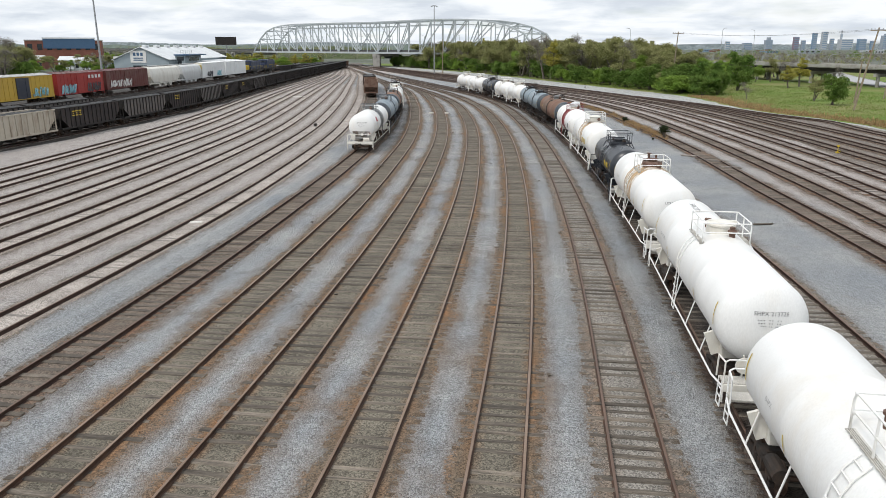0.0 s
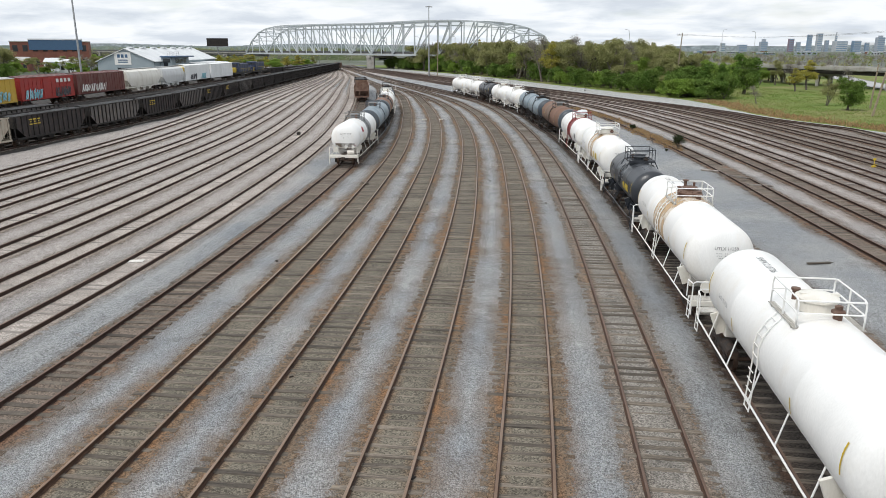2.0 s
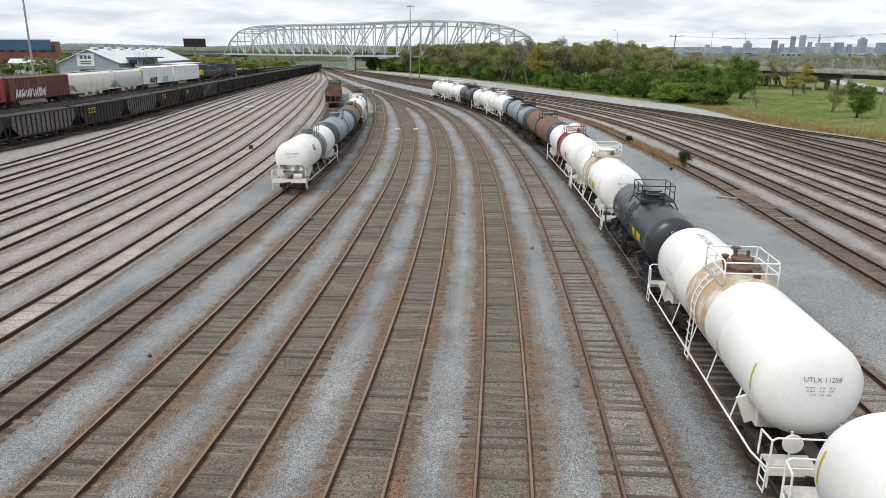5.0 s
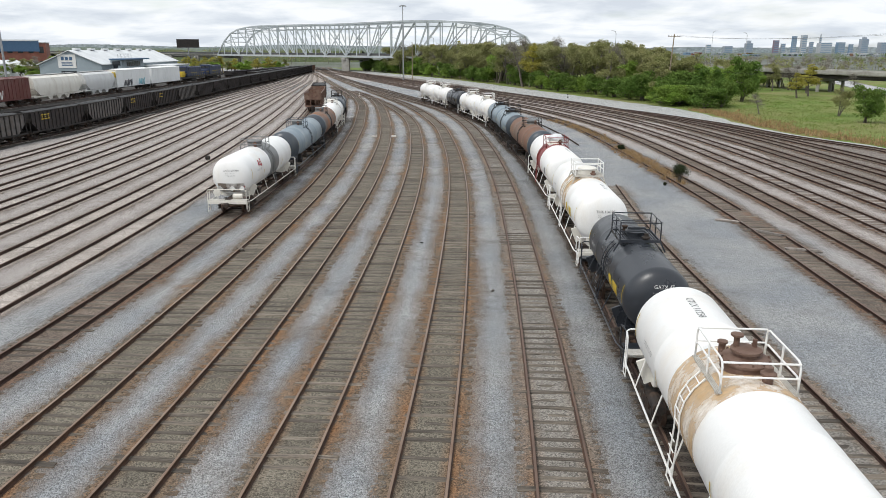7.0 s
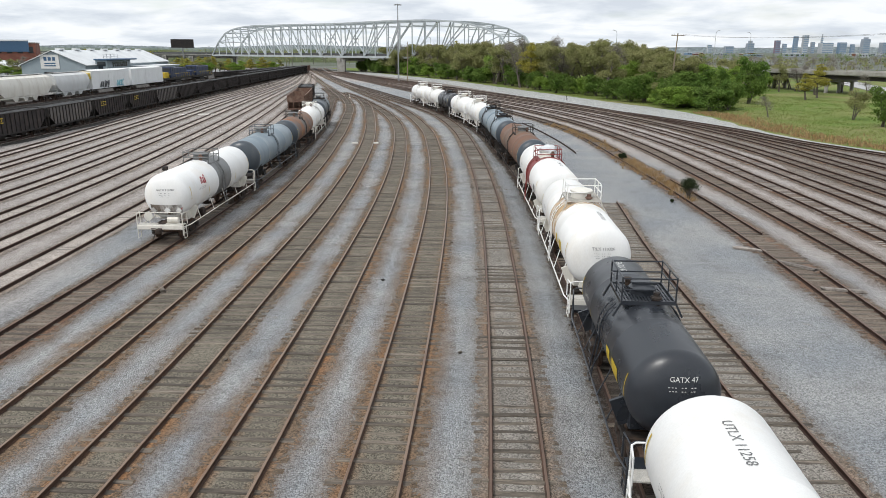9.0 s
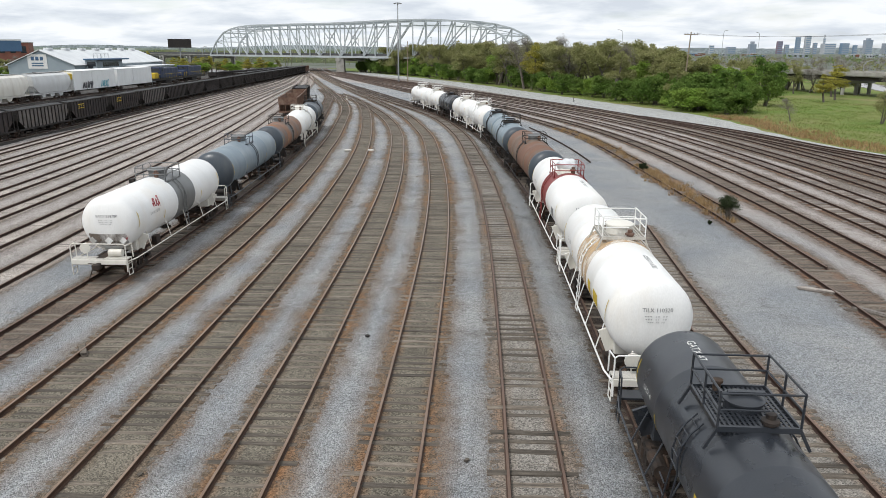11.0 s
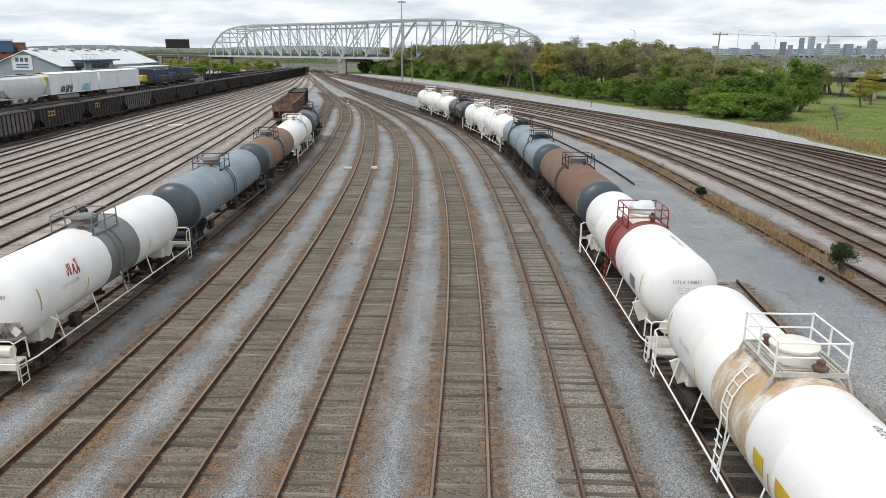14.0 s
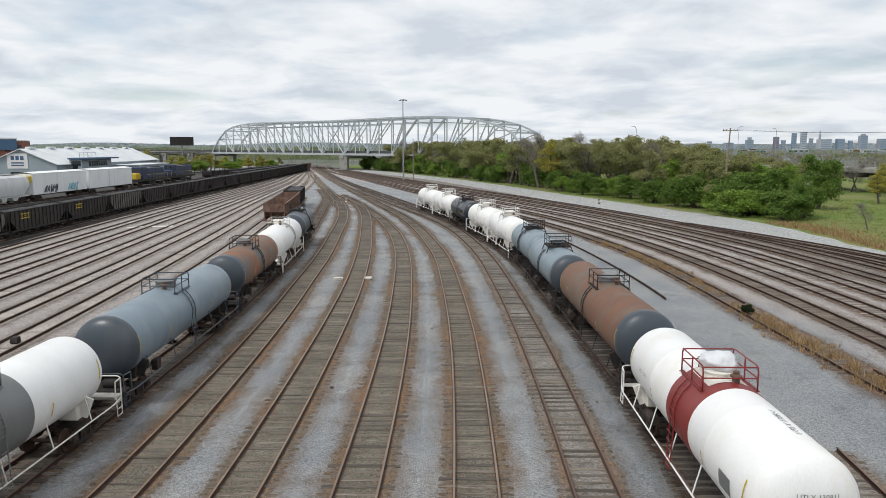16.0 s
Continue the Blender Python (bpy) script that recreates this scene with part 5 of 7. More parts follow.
c = box_car(BOXES, 136.3, 18.1, BOX_BROWN, BOX_BROWN, "oxide brown boxcar with dull white graffiti")
scrawl(c, flank(-3.0, 0, 2.0), 9.0, 1.5, WHITE_INK, 14, 14)


def covered_hopper(f, y, length, body, label):
    """A round-sided covered hopper with sloped ends and a roof walk."""
    car = thing("covered_hopper", on_track(f, y), label, "hopper car", "freight cars behind the coal train")
    h = length / 2
    prof = [(-1.45, 1.3), (-1.55, 2.4), (-1.5, 3.4), (-1.2, 4.1), (-0.6, 4.45), (0, 4.5), (0.6, 4.45), (1.2, 4.1), (1.5, 3.4), (1.55, 2.4), (1.45, 1.3)]
    b = bmesh.new()
    rings = []
    for a, cut in ((-h, 0.55), (-h + 1.8, 0.0), (h - 1.8, 0.0), (h, 0.55)):
        rings.append([b.verts.new((x, a, max(z, 1.3 + cut * 2.2))) for x, z in prof])
    for A, B in zip(rings[:-1], rings[1:]):
        for i in range(len(prof) - 1):
            b.faces.new((A[i], A[i + 1], B[i + 1], B[i]))
        b.faces.new((A[0], B[0], B[-1], A[-1]))
    b.faces.new(rings[0])
    b.faces.new(rings[-1])
    bmesh.ops.recalc_face_normals(b, faces=b.faces)
    smooth(part("body", b, body, car), 35)
    b = bmesh.new()
    box(b, 0.9, length - 1, 0.06, 0, 0, 4.6)
    for k in range(6):
        box(b, 1.0, 0.7, 0.1, 0, -h + 2 + k * (length - 4) / 5, 4.52)
    part("roof_walk", b, ROOF_GREY, car)
    b = bmesh.new()
    for a in (-3, 0, 3):
        vs = []
        for u, zz in ((1.2, 1.35), (0.4, 0.45)):
            for sx, sy in ((-1, -1), (1, -1), (1, 1), (-1, 1)):
                vs.append(b.verts.new((sx * 1.2, a + sy * u, zz)))
        for i in range(4):
            b.faces.new((vs[i], vs[(i + 1) % 4], vs[4 + (i + 1) % 4], vs[4 + i]))
        b.faces.new(vs[4:])
    box(b, 2.7, length + 0.4, 0.22, 0, 0, 1.02)
    part("hopper_bottom", b, body, car)
    for s in (-1, 1):
        truck(car, s * (h - 1.6))
        coupler(car, s * (h + 0.5), s)
        b = bmesh.new()
        for sx in (-1, 1):
            path(b, [(sx * 1.35, s * h, 1.2), (sx * 1.35, s * h, 4.4)], 0.03)
            path(b, [(sx * 1.35, s * (h - 0.1), 1.2), (sx * 1.3, s * (h - 1.7), 2.6)], 0.04)
        for k in range(7):
            bar(b, (0.9, s * h, 1.4 + k * 0.4), (1.35, s * h, 1.4 + k * 0.4), 0.02, 4)
        part("end_frame", b, body, car)
    return car


covered_hopper(BOXES, 155.2, 17.0, CREAM, "white round-sided covered hopper car")
covered_hopper(BOXES, 171.8, 13.2, PALE_GREY, "pale grey round-sided covered hopper car")
c = box_car(BOXES, 188.5, 17.8, BOX_WHITE, BOX_WHITE, "white refrigerator car with dark graffiti", 4.6, ribs=False, category="refrigerator car", name="refrigerator_car")
scrawl(c, flank(-3.5, 0, 1.9), 4.2, 1.6, SPRAY_BLACK, 15, 9)
scrawl(c, flank(4.0, 0, 1.9), 3.5, 1.5, SPRAY_BLUE, 16, 8)
b = bmesh.new()
box(b, 2.6, 0.9, 1.1, 0, -9.3, 3.1, 0.05)
part("cooling_unit", b, YELLOW, c, "yellow cooling unit at one end")
box_car(BOXES, 208.0, 18.8, BOX_WHITE, BOX_WHITE, "plain white refrigerator car", 4.6, ribs=False, category="refrigerator car", name="refrigerator_car")


def locomotive(f, y, body, nose, label):
    """A hood locomotive: frame, long hood, cab with windows, fans, railings."""
    car = thing("locomotive", on_track(f, y), label, "locomotive", "locomotives behind the coal train")
    b = bmesh.new()
    box(b, 3.0, 19.0, 0.5, 0, 0, 1.2, 0.03)
    part("frame", b, BLACK_DULL, car)
    b = bmesh.new()
    box(b, 1.9, 11.5, 2.5, 0, 2.6, 1.7, 0.12)
    part("long_hood", b, body, car)
    b = bmesh.new()
    box(b, 3.0, 2.6, 2.8, 0, -4.6, 1.7, 0.15)
    cab = part("cab", b, body, car)
    b = bmesh.new()
    box(b, 3.04, 0.8, 0.7, 0, -4.2, 3.4, 0.03)
    box(b, 2.4, 0.04, 0.6, 0, -5.92, 3.5)
    part("cab_window", b, BLACK_GLOSS, cab)
    b = bmesh.new()
    box(b, 1.9, 2.3, 1.4, 0, -7.0, 1.7, 0.15)
    part("short_hood", b, nose, car, "yellow nose" if nose is YELLOW else "")
    b = bmesh.new()
    for a in (3.5, 5.2, 6.9):
        bar(b, (0, a, 4.15), (0, a, 4.35), 0.62, 16)
    part("roof_fans", b, BLACK_DULL, car)
    for sx in (-1, 1):
        b = bmesh.new()
        path(b, [(sx * 1.45, -9.0, 2.7), (sx * 1.45, 9.2, 2.7)], 0.03)
        for k in range(11):
            bar(b, (sx * 1.45, -9.0 + k * 1.82, 1.7), (sx * 1.45, -9.0 + k * 1.82, 2.7), 0.025)
        part("hand_rail", b, YELLOW, car)
    b = bmesh.new()
    box(b, 2.6, 4.5, 0.8, 0, 0, 0.4, 0.15)
    part("fuel_tank", b, BLACK_DULL, car)
    for s in (-1, 1):
        truck(car, s * 6.2)
        coupler(car, s * 9.8, s)
    return car


LOCO_BLUE = paint("navy_locomotive", (0.02, 0.035, 0.085), (0.10, 0.09, 0.08), 0.3)
locomotive(BOXES, 229.3, LOCO_BLUE, YELLOW, "dark blue locomotive with a yellow nose")
locomotive(BOXES, 250.3, LOCO_BLUE, LOCO_BLUE, "dark blue locomotive behind another")


# ---- surroundings: materials ----
STEEL_WHITE = mat("pale_grey_bridge_paint", (0.47, 0.51, 0.53), (0.38, 0.415, 0.435), 0.2, 0.55, grain=0.06, fine=4, bump=0)
CONCRETE = mat("stained_concrete", (0.40, 0.39, 0.36), (0.30, 0.29, 0.27), 0.3, 0.9, grain=0.12, fine=6, bump=0.1, dirt=(0.18, 0.16, 0.14), dirt_amount=0.6, dirt_scale=0.3)
ASPHALT_PALE = mat("worn_pale_road", (0.36, 0.36, 0.37), (0.42, 0.42, 0.42), 0.2, 0.9, grain=0.1, fine=8, bump=0.05)
SHED_WALL = mat("blue_grey_sheet_wall", (0.26, 0.315, 0.345), (0.29, 0.345, 0.375), 0.3, 0.6, grain=0.05, fine=6, bump=0)
SHED_ROOF = mat("white_sheet_roof", (0.70, 0.72, 0.73), (0.60, 0.62, 0.63), 0.2, 0.5, grain=0.05, fine=6, bump=0)
BLUE_TRIM = mat("blue_fascia", (0.045, 0.10, 0.19), (0.055, 0.12, 0.21), 1, 0.5, grain=0.05, bump=0)
DOOR_GREY = mat("roller_door", (0.14, 0.15, 0.155), (0.17, 0.18, 0.18), 1, 0.6, grain=0.05, bump=0)
DARK_GLASS = mat("dark_window_glass", (0.02, 0.025, 0.03), (0.03, 0.035, 0.04), 1, 0.1, grain=0.02, bump=0)
BRICK = mat("red_brick_far", (0.22, 0.085, 0.06), (0.17, 0.07, 0.05), 0.3, 0.9, grain=0.15, fine=3, bump=0)
BARK = mat("grey_brown_bark", (0.10, 0.086, 0.07), (0.15, 0.13, 0.11), 2, 0.95, grain=0.3, fine=12, bump=0.3)
POLE_WOOD = mat("bleached_pole_wood", (0.30, 0.24, 0.17), (0.22, 0.18, 0.13), 2, 0.9, grain=0.2, fine=14, bump=0.2)
GALV = mat("galvanised_steel", (0.36, 0.37, 0.38), (0.30, 0.31, 0.32), 2, 0.5, 0.4, grain=0.05, bump=0)
DEBRIS_WHITE = mat("white_scrap", (0.72, 0.70, 0.66), (0.6, 0.58, 0.54), 4, 0.8, grain=0.1, bump=0.1)
DRY_GRASS = mat("dry_orange_grass", (0.29, 0.18, 0.085), (0.37, 0.27, 0.15), 1.2, 0.95, grain=0.2, bump=0, vary=0.4, island=True, spec=0.1)
GREEN_GRASS = mat("fresh_meadow_grass", (0.125, 0.215, 0.035), (0.22, 0.235, 0.085), 0.08, 0.95, grain=0.2, fine=5, bump=0, vary=0.35, island=True, spec=0.1)


def leaf_mat(name, a, b):
    m = mat(name, a, b, 0.35, 0.8, grain=0.15, fine=3, bump=0, vary=0.32, island=True, spec=0.15)
    p = m.node_tree.nodes["Principled BSDF"]
    n, l = m.node_tree.nodes, m.node_tree.links
    tr, mx = n.new("ShaderNodeBsdfTranslucent"), n.new("ShaderNodeMixShader")
    l.new(p.inputs["Base Color"].links[0].from_socket, tr.inputs["Color"])
    mx.inputs[0].default_value = 0.4
    l.new(p.outputs[0], mx.inputs[1])
    l.new(tr.outputs[0], mx.inputs[2])
    l.new(mx.outputs[0], n["Material Output"].inputs["Surface"])
    return m


LEAF_SPRING = leaf_mat("young_olive_leaves", (0.24, 0.255, 0.095), (0.32, 0.31, 0.15))
LEAF_YELLOW = leaf_mat("yellow_green_leaves", (0.33, 0.31, 0.06), (0.38, 0.34, 0.085))
LEAF_GREEN = leaf_mat("deep_green_leaves", (0.10, 0.18, 0.035), (0.17, 0.245, 0.06))
LEAF_FRESH = leaf_mat("fresh_green_leaves", (0.18, 0.29, 0.045), (0.24, 0.33, 0.075))
TWIGS = leaf_mat("bare_twigs", (0.20, 0.185, 0.16), (0.27, 0.245, 0.21))
# far-off colours with the bluish haze of distance already painted in
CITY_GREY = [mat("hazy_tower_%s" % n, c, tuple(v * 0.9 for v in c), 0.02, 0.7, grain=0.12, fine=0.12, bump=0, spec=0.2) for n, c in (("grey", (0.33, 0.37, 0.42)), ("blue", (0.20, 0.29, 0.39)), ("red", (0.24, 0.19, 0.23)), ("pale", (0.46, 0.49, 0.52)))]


# dark grey that paints the shadow on the bridge's floor beams
DARK_BEAM = mat("shaded_deck_edge", (0.06, 0.062, 0.065), (0.09, 0.092, 0.095), 0.2, 0.8, grain=0.1, fine=4, bump=0)


# ---- truss bridge over the yard throat ----
def bridge():
    br = thing("truss_bridge", Matrix(), "long pale grey steel truss bridge over the rail yard", "bridge")
    o, d, n = Vector((-61, 432, 0)), Vector((0.742, -0.671, 0)), Vector((0.671, 0.742, 0))
    L0, L1, N, zb = -135.0, 120.0, 28, 7.9
    depth = spline([(L0, 0.0), (-128.5, 6.2), (-121.8, 11.2), (-114.5, 14.4), (-107, 16.0), (-92, 17.3), (-60, 17.5), (0, 17.1), (48, 17.4), (70, 17.0), (86.6, 15.8), (101, 13.2), (108, 11.0), (114, 7.2), (L1, 0.0)])
    st = [L0 + (L1 - L0) * k / N for k in range(N + 1)]
    for side in (0, 17.5):
        def P(s, z):
            return o + d * s + n * side + Vector((0, 0, z))
        b = bmesh.new()
        for a, c in zip(st[:-1], st[1:]):
            beam(b, P(a, zb + max(0, depth(a))), P(c, zb + max(0, depth(c))), 0.72, 0.72)
        part("top_chord", b, STEEL_WHITE, br)
        b = bmesh.new()
        for a, c in zip(st[:-1], st[1:]):
            beam(b, P(a, zb), P(c, zb), 0.8, 0.9)
        part("bottom_chord", b, STEEL_WHITE, br)
        for k in range(1, N):
            b = bmesh.new()
            beam(b, P(st[k], zb), P(st[k], zb + depth(st[k])), 0.55, 0.55)
            part("post", b, STEEL_WHITE, br)
        for k in range(1, N - 1):
            s = (k % 2 == 0) if k < N / 2 else (k % 2 == 1)
            a, c = st[k], st[k + 1]
            b = bmesh.new()
            if k < N / 2:
                beam(b, P(a, zb + depth(a)), P(c, zb + (0 if s else depth(c) * 0.5)), 0.42, 0.42)
                if not s:
                    beam(b, P(c, zb + depth(c) * 0.5), P(st[min(N, k + 2)], zb), 0.42, 0.42)
            else:
                beam(b, P(c, zb + depth(c)), P(a, zb + (0 if s else depth(a) * 0.5)), 0.42, 0.42)
                if not s:
                    beam(b, P(a, zb + depth(a) * 0.5), P(st[k - 1], zb), 0.42, 0.42)
            part("diagonal", b, STEEL_WHITE, br)
    for k in range(1, N):
        s = st[k]
        zt = zb + depth(s)
        b = bmesh.new()
        p, q = o + d * s + Vector((0, 0, zt)), o + d * s + n * 17.5 + Vector((0, 0, zt))
        beam(b, p, q, 0.4, 0.5)
        if depth(s) > 9:
            beam(b, p - Vector((0, 0, 2.4)), q - Vector((0, 0, 2.4)), 0.3, 0.3)
        if k < N - 1:
            q2 = o + d * st[k + 1] + n * 17.5 + Vector((0, 0, zb + depth(st[k + 1])))
            beam(b, p, q2, 0.28, 0.28)
        part("cross_brace", b, STEEL_WHITE, br)
    b = bmesh.new()
    m = Matrix.Translation(o + n * 8.75) @ Matrix.Rotation(math.atan2(d.y, d.x), 4, "Z")
    box(b, 590, 16.0, 0.5, -175, 0, zb + 0.2, 0, m)
    part("deck", b, CONCRETE, br, "grey concrete road deck")
    # parapets coloured dark to stand for the shaded beams along the deck
    for u in (-7.9, 7.9):
        b = bmesh.new()
        box(b, 590, 0.3, 1.0, -175, u, zb + 0.7, 0, m)
        part("parapet", b, DARK_BEAM, br)
    for k in range(4):
        b = bmesh.new()
        box(b, 340, 0.5, 1.3, -300, -6 + 4 * k, zb - 1.1, 0, m)
        part("girder", b, CONCRETE, br)
    for s in (0, L0, L1, -165, -205, -245, -285, -325, -365, -405, 165):
        b = bmesh.new()
        for u in (1.0, 16.5):
            c = o + d * s + n * u
            box(b, 4.2 if s == 0 else 2.2, 4.2 if s == 0 else 2.2, zb - 0.5, c.x, c.y, -0.1, 0.1)
        c = o + d * s + n * 8.75
        box(b, 3.4 if s == 0 else 1.6, 20, 1.4, 0, 0, zb - 2.1, 0.1, Matrix.Translation((c.x, c.y, 0)) @ Matrix.Rotation(math.atan2(d.y, d.x), 4, "Z"))
        part("pier", b, CONCRETE, br, "stained concrete pier")
    for k in range(9):
        b = bmesh.new()
        c = o + d * (L0 + 20 + k * 28) + n * 16
        bar(b, (c.x, c.y, zb + 0.5), (c.x, c.y, zb + 9.5), 0.1)
        bar(b, (c.x, c.y, zb + 9.5), (c.x - 2, c.y - 2, zb + 10), 0.08)
        part("lamp_post", b, GALV, br)


bridge()


# ---- overpass and street in the east ----
def overpass():
    ov = thing("road_overpass", Matrix(), "low grey concrete road overpass on dark columns", "overpass")
    a, c = Vector((154, 105, 0)), Vector((84, 342, 0))
    d = (c - a).normalized()
    n = Vector((-d.y, d.x, 0))
    L = (c - a).length
    m = Matrix.Translation(a) @ Matrix.Rotation(math.atan2(d.y, d.x), 4, "Z")
    b = bmesh.new()
    box(b, L, 12.0, 0.5, L / 2, 0, 5.0, 0, m)
    part("deck", b, CONCRETE, ov)
    b = bmesh.new()
    for u in (-5, -2.5, 0, 2.5, 5):
        box(b, L, 0.4, 1.1, L / 2, u, 3.9, 0, m)
    part("girders", b, BLACK_DULL, ov, "dark steel girders under the deck")
    for s in (-6, 6):
        b = bmesh.new()
        box(b, L, 0.3, 0.95, L / 2, s, 5.2, 0.03, m)
        part("parapet", b, CONCRETE, ov)
    for k in range(9):
        s = 12 + k * 27
        for u in (-4.4, 0, 4.4):
            b = bmesh.new()
            p = m @ Vector((s, u, 0))
            bar(b, (p.x, p.y, -0.1), (p.x, p.y, 3.6), 0.5, 10)
            part("column", b, CONCRETE, ov)
        b = bmesh.new()
        box(b, 1.1, 11.4, 0.9, s, 0, 3.0, 0.05, m)
        part("pier_cap", b, CONCRETE, ov)


overpass()
STREET = spline([(120, 94), (150, 101), (205, 119), (240, 127), (290, 142), (420, 190)])
sheet("street", 2, 60, 0, 0, 120, 420, 0.0, ASPHALT_PALE, "pale worn street running under the overpass", "road", lambda y: STREET(y) - 4.5, lambda y: STREET(y) + 5)
for k in (-1, 1):
    b = bmesh.new()
    for y in range(120, 418, 4):
        p, q = Vector((STREET(y) + 4.8 * k, y, 0.04)), Vector((STREET(y + 4) + 4.8 * k, y + 4, 0.04))
        beam(b, p, q, 0.16, 0.25)
    tagged(part("kerb", b, CONCRETE), "low concrete kerb along the street", "kerb", "", "structure")


# ---- poles, masts, lamps ----
def utility_pole(x, y, h, lean, label, arm=True):
    p = thing("utility_pole", pose(x, y, 0), label, "utility pole", "utility poles")
    b = bmesh.new()
    taper(b, (0, 0, -0.3), (lean, 0, h), 0.2, 0.12, 10)
    part("pole", b, POLE_WOOD, p)
    if arm:
        b = bmesh.new()
        beam(b, (lean - 1.4, 0.15, h - 0.5), (lean + 1.4, -0.15, h - 0.5), 0.12, 0.14)
        part("crossarm", b, POLE_WOOD, p)
        for u in (-1.3, -0.7, 0.7, 1.3):
            b = bmesh.new()
            bar(b, (lean + u, 0, h - 0.45), (lean + u, 0, h - 0.15), 0.06, 8)
            part("insulator", b, GALV, p)
    return p


utility_pole(52.6, 203, 15.2, 0.7, "bleached wooden utility pole with a crossarm above the bushes")
utility_pole(69, 137, 14.6, 2.3, "leaning wooden utility pole with a crossarm on the meadow")
utility_pole(92, 170, 7.6, 0.2, "short dark pole beside the street", False)
utility_pole(78, 155, 8.5, 0.3, "thin leaning post on the meadow", False)
utility_pole(-15.5, 312, 14.5, 0.0, "dark wooden pole beside the light mast", False)


def wire(p, q, sag, label):
    b = bmesh.new()
    p, q = Vector(p), Vector(q)
    pts = [p.lerp(q, k / 16) - Vector((0, 0, sag * 4 * (k / 16) * (1 - k / 16))) for k in range(17)]
    path(b, pts, 0.016, 4)
    tagged(part("overhead_wire", b, BLACK_DULL), label, "wire", "overhead wires")


for u in (-1.3, 1.3):
    wire((53.3 + u, 203, 14.9), (71.3 + u, 137, 14.3), 0.9, "thin sagging overhead wire between utility poles")
    wire((71.3 + u, 137, 14.3), (88 + u, 66, 14.3), 0.9, "thin sagging overhead wire between utility poles")
    wire((53.3 + u, 203, 8.2), (71.3 + u, 137, 7.6), 0.9, "thin sagging overhead wire between utility poles")


def light_mast(x, y, h, label, heads=6, r=0.32):
    p = thing("light_mast", pose(x, y, 0), label, "light mast", "light masts of the yard")
    b = bmesh.new()
    taper(b, (0, 0, -0.1), (0, 0, h), r, r * 0.45, 12)
    part("mast", b, GALV, p)
    b = bmesh.new()
    bmesh.ops.create_cone(b, cap_ends=True, segments=16, radius1=0.9, radius2=0.9, depth=0.15, matrix=pose(0, 0, h - 0.2))
    part("ring", b, GALV, p)
    for k in range(heads):
        q = 2 * math.pi * k / heads
        b = bmesh.new()
        box(b, 0.5, 0.7, 0.28, 0, 1.2, h - 0.55, 0.05, Matrix.Rotation(q, 4, "Z"))
        part("floodlight", b, GALV, p)
    return p


light_mast(-19.4, 317.5, 28.2, "tall grey light mast with floodlights beside the tracks")
light_mast(-105.1, 200, 38, "tall thin light mast behind the boxcars", 4, 0.3)


def street_lamp(x, y, z0, h, turn, label):
    p = thing("street_lamp", pose(x, y, z0, 0, 0, turn), label, "street lamp", "street lamps")
    b = bmesh.new()
    path(b, [(0, 0, 0), (0, 0, h - 1.2), (0.5, 0, h - 0.3), (1.6, 0, h)], 0.09, 8)
    part("post", b, GALV, p)
    b = bmesh.new()
    box(b, 0.8, 0.3, 0.16, 1.9, 0, h - 0.1, 0.04)
    part("lamp_head", b, GALV, p)


street_lamp(113.5, 246, 0, 9.0, 0, "white curved street lamp beside the overpass")
street_lamp(128, 400, 0, 21, 20, "tall curved highway lamp in the distance")
street_lamp(143, 395, 0, 20, 200, "tall curved highway lamp in the distance")
street_lamp(72, 360, 0, 20, 190, "tall curved highway lamp behind the woods")
street_lamp(-128, 416, 0, 13, 0, "slim street lamp near the bridge")


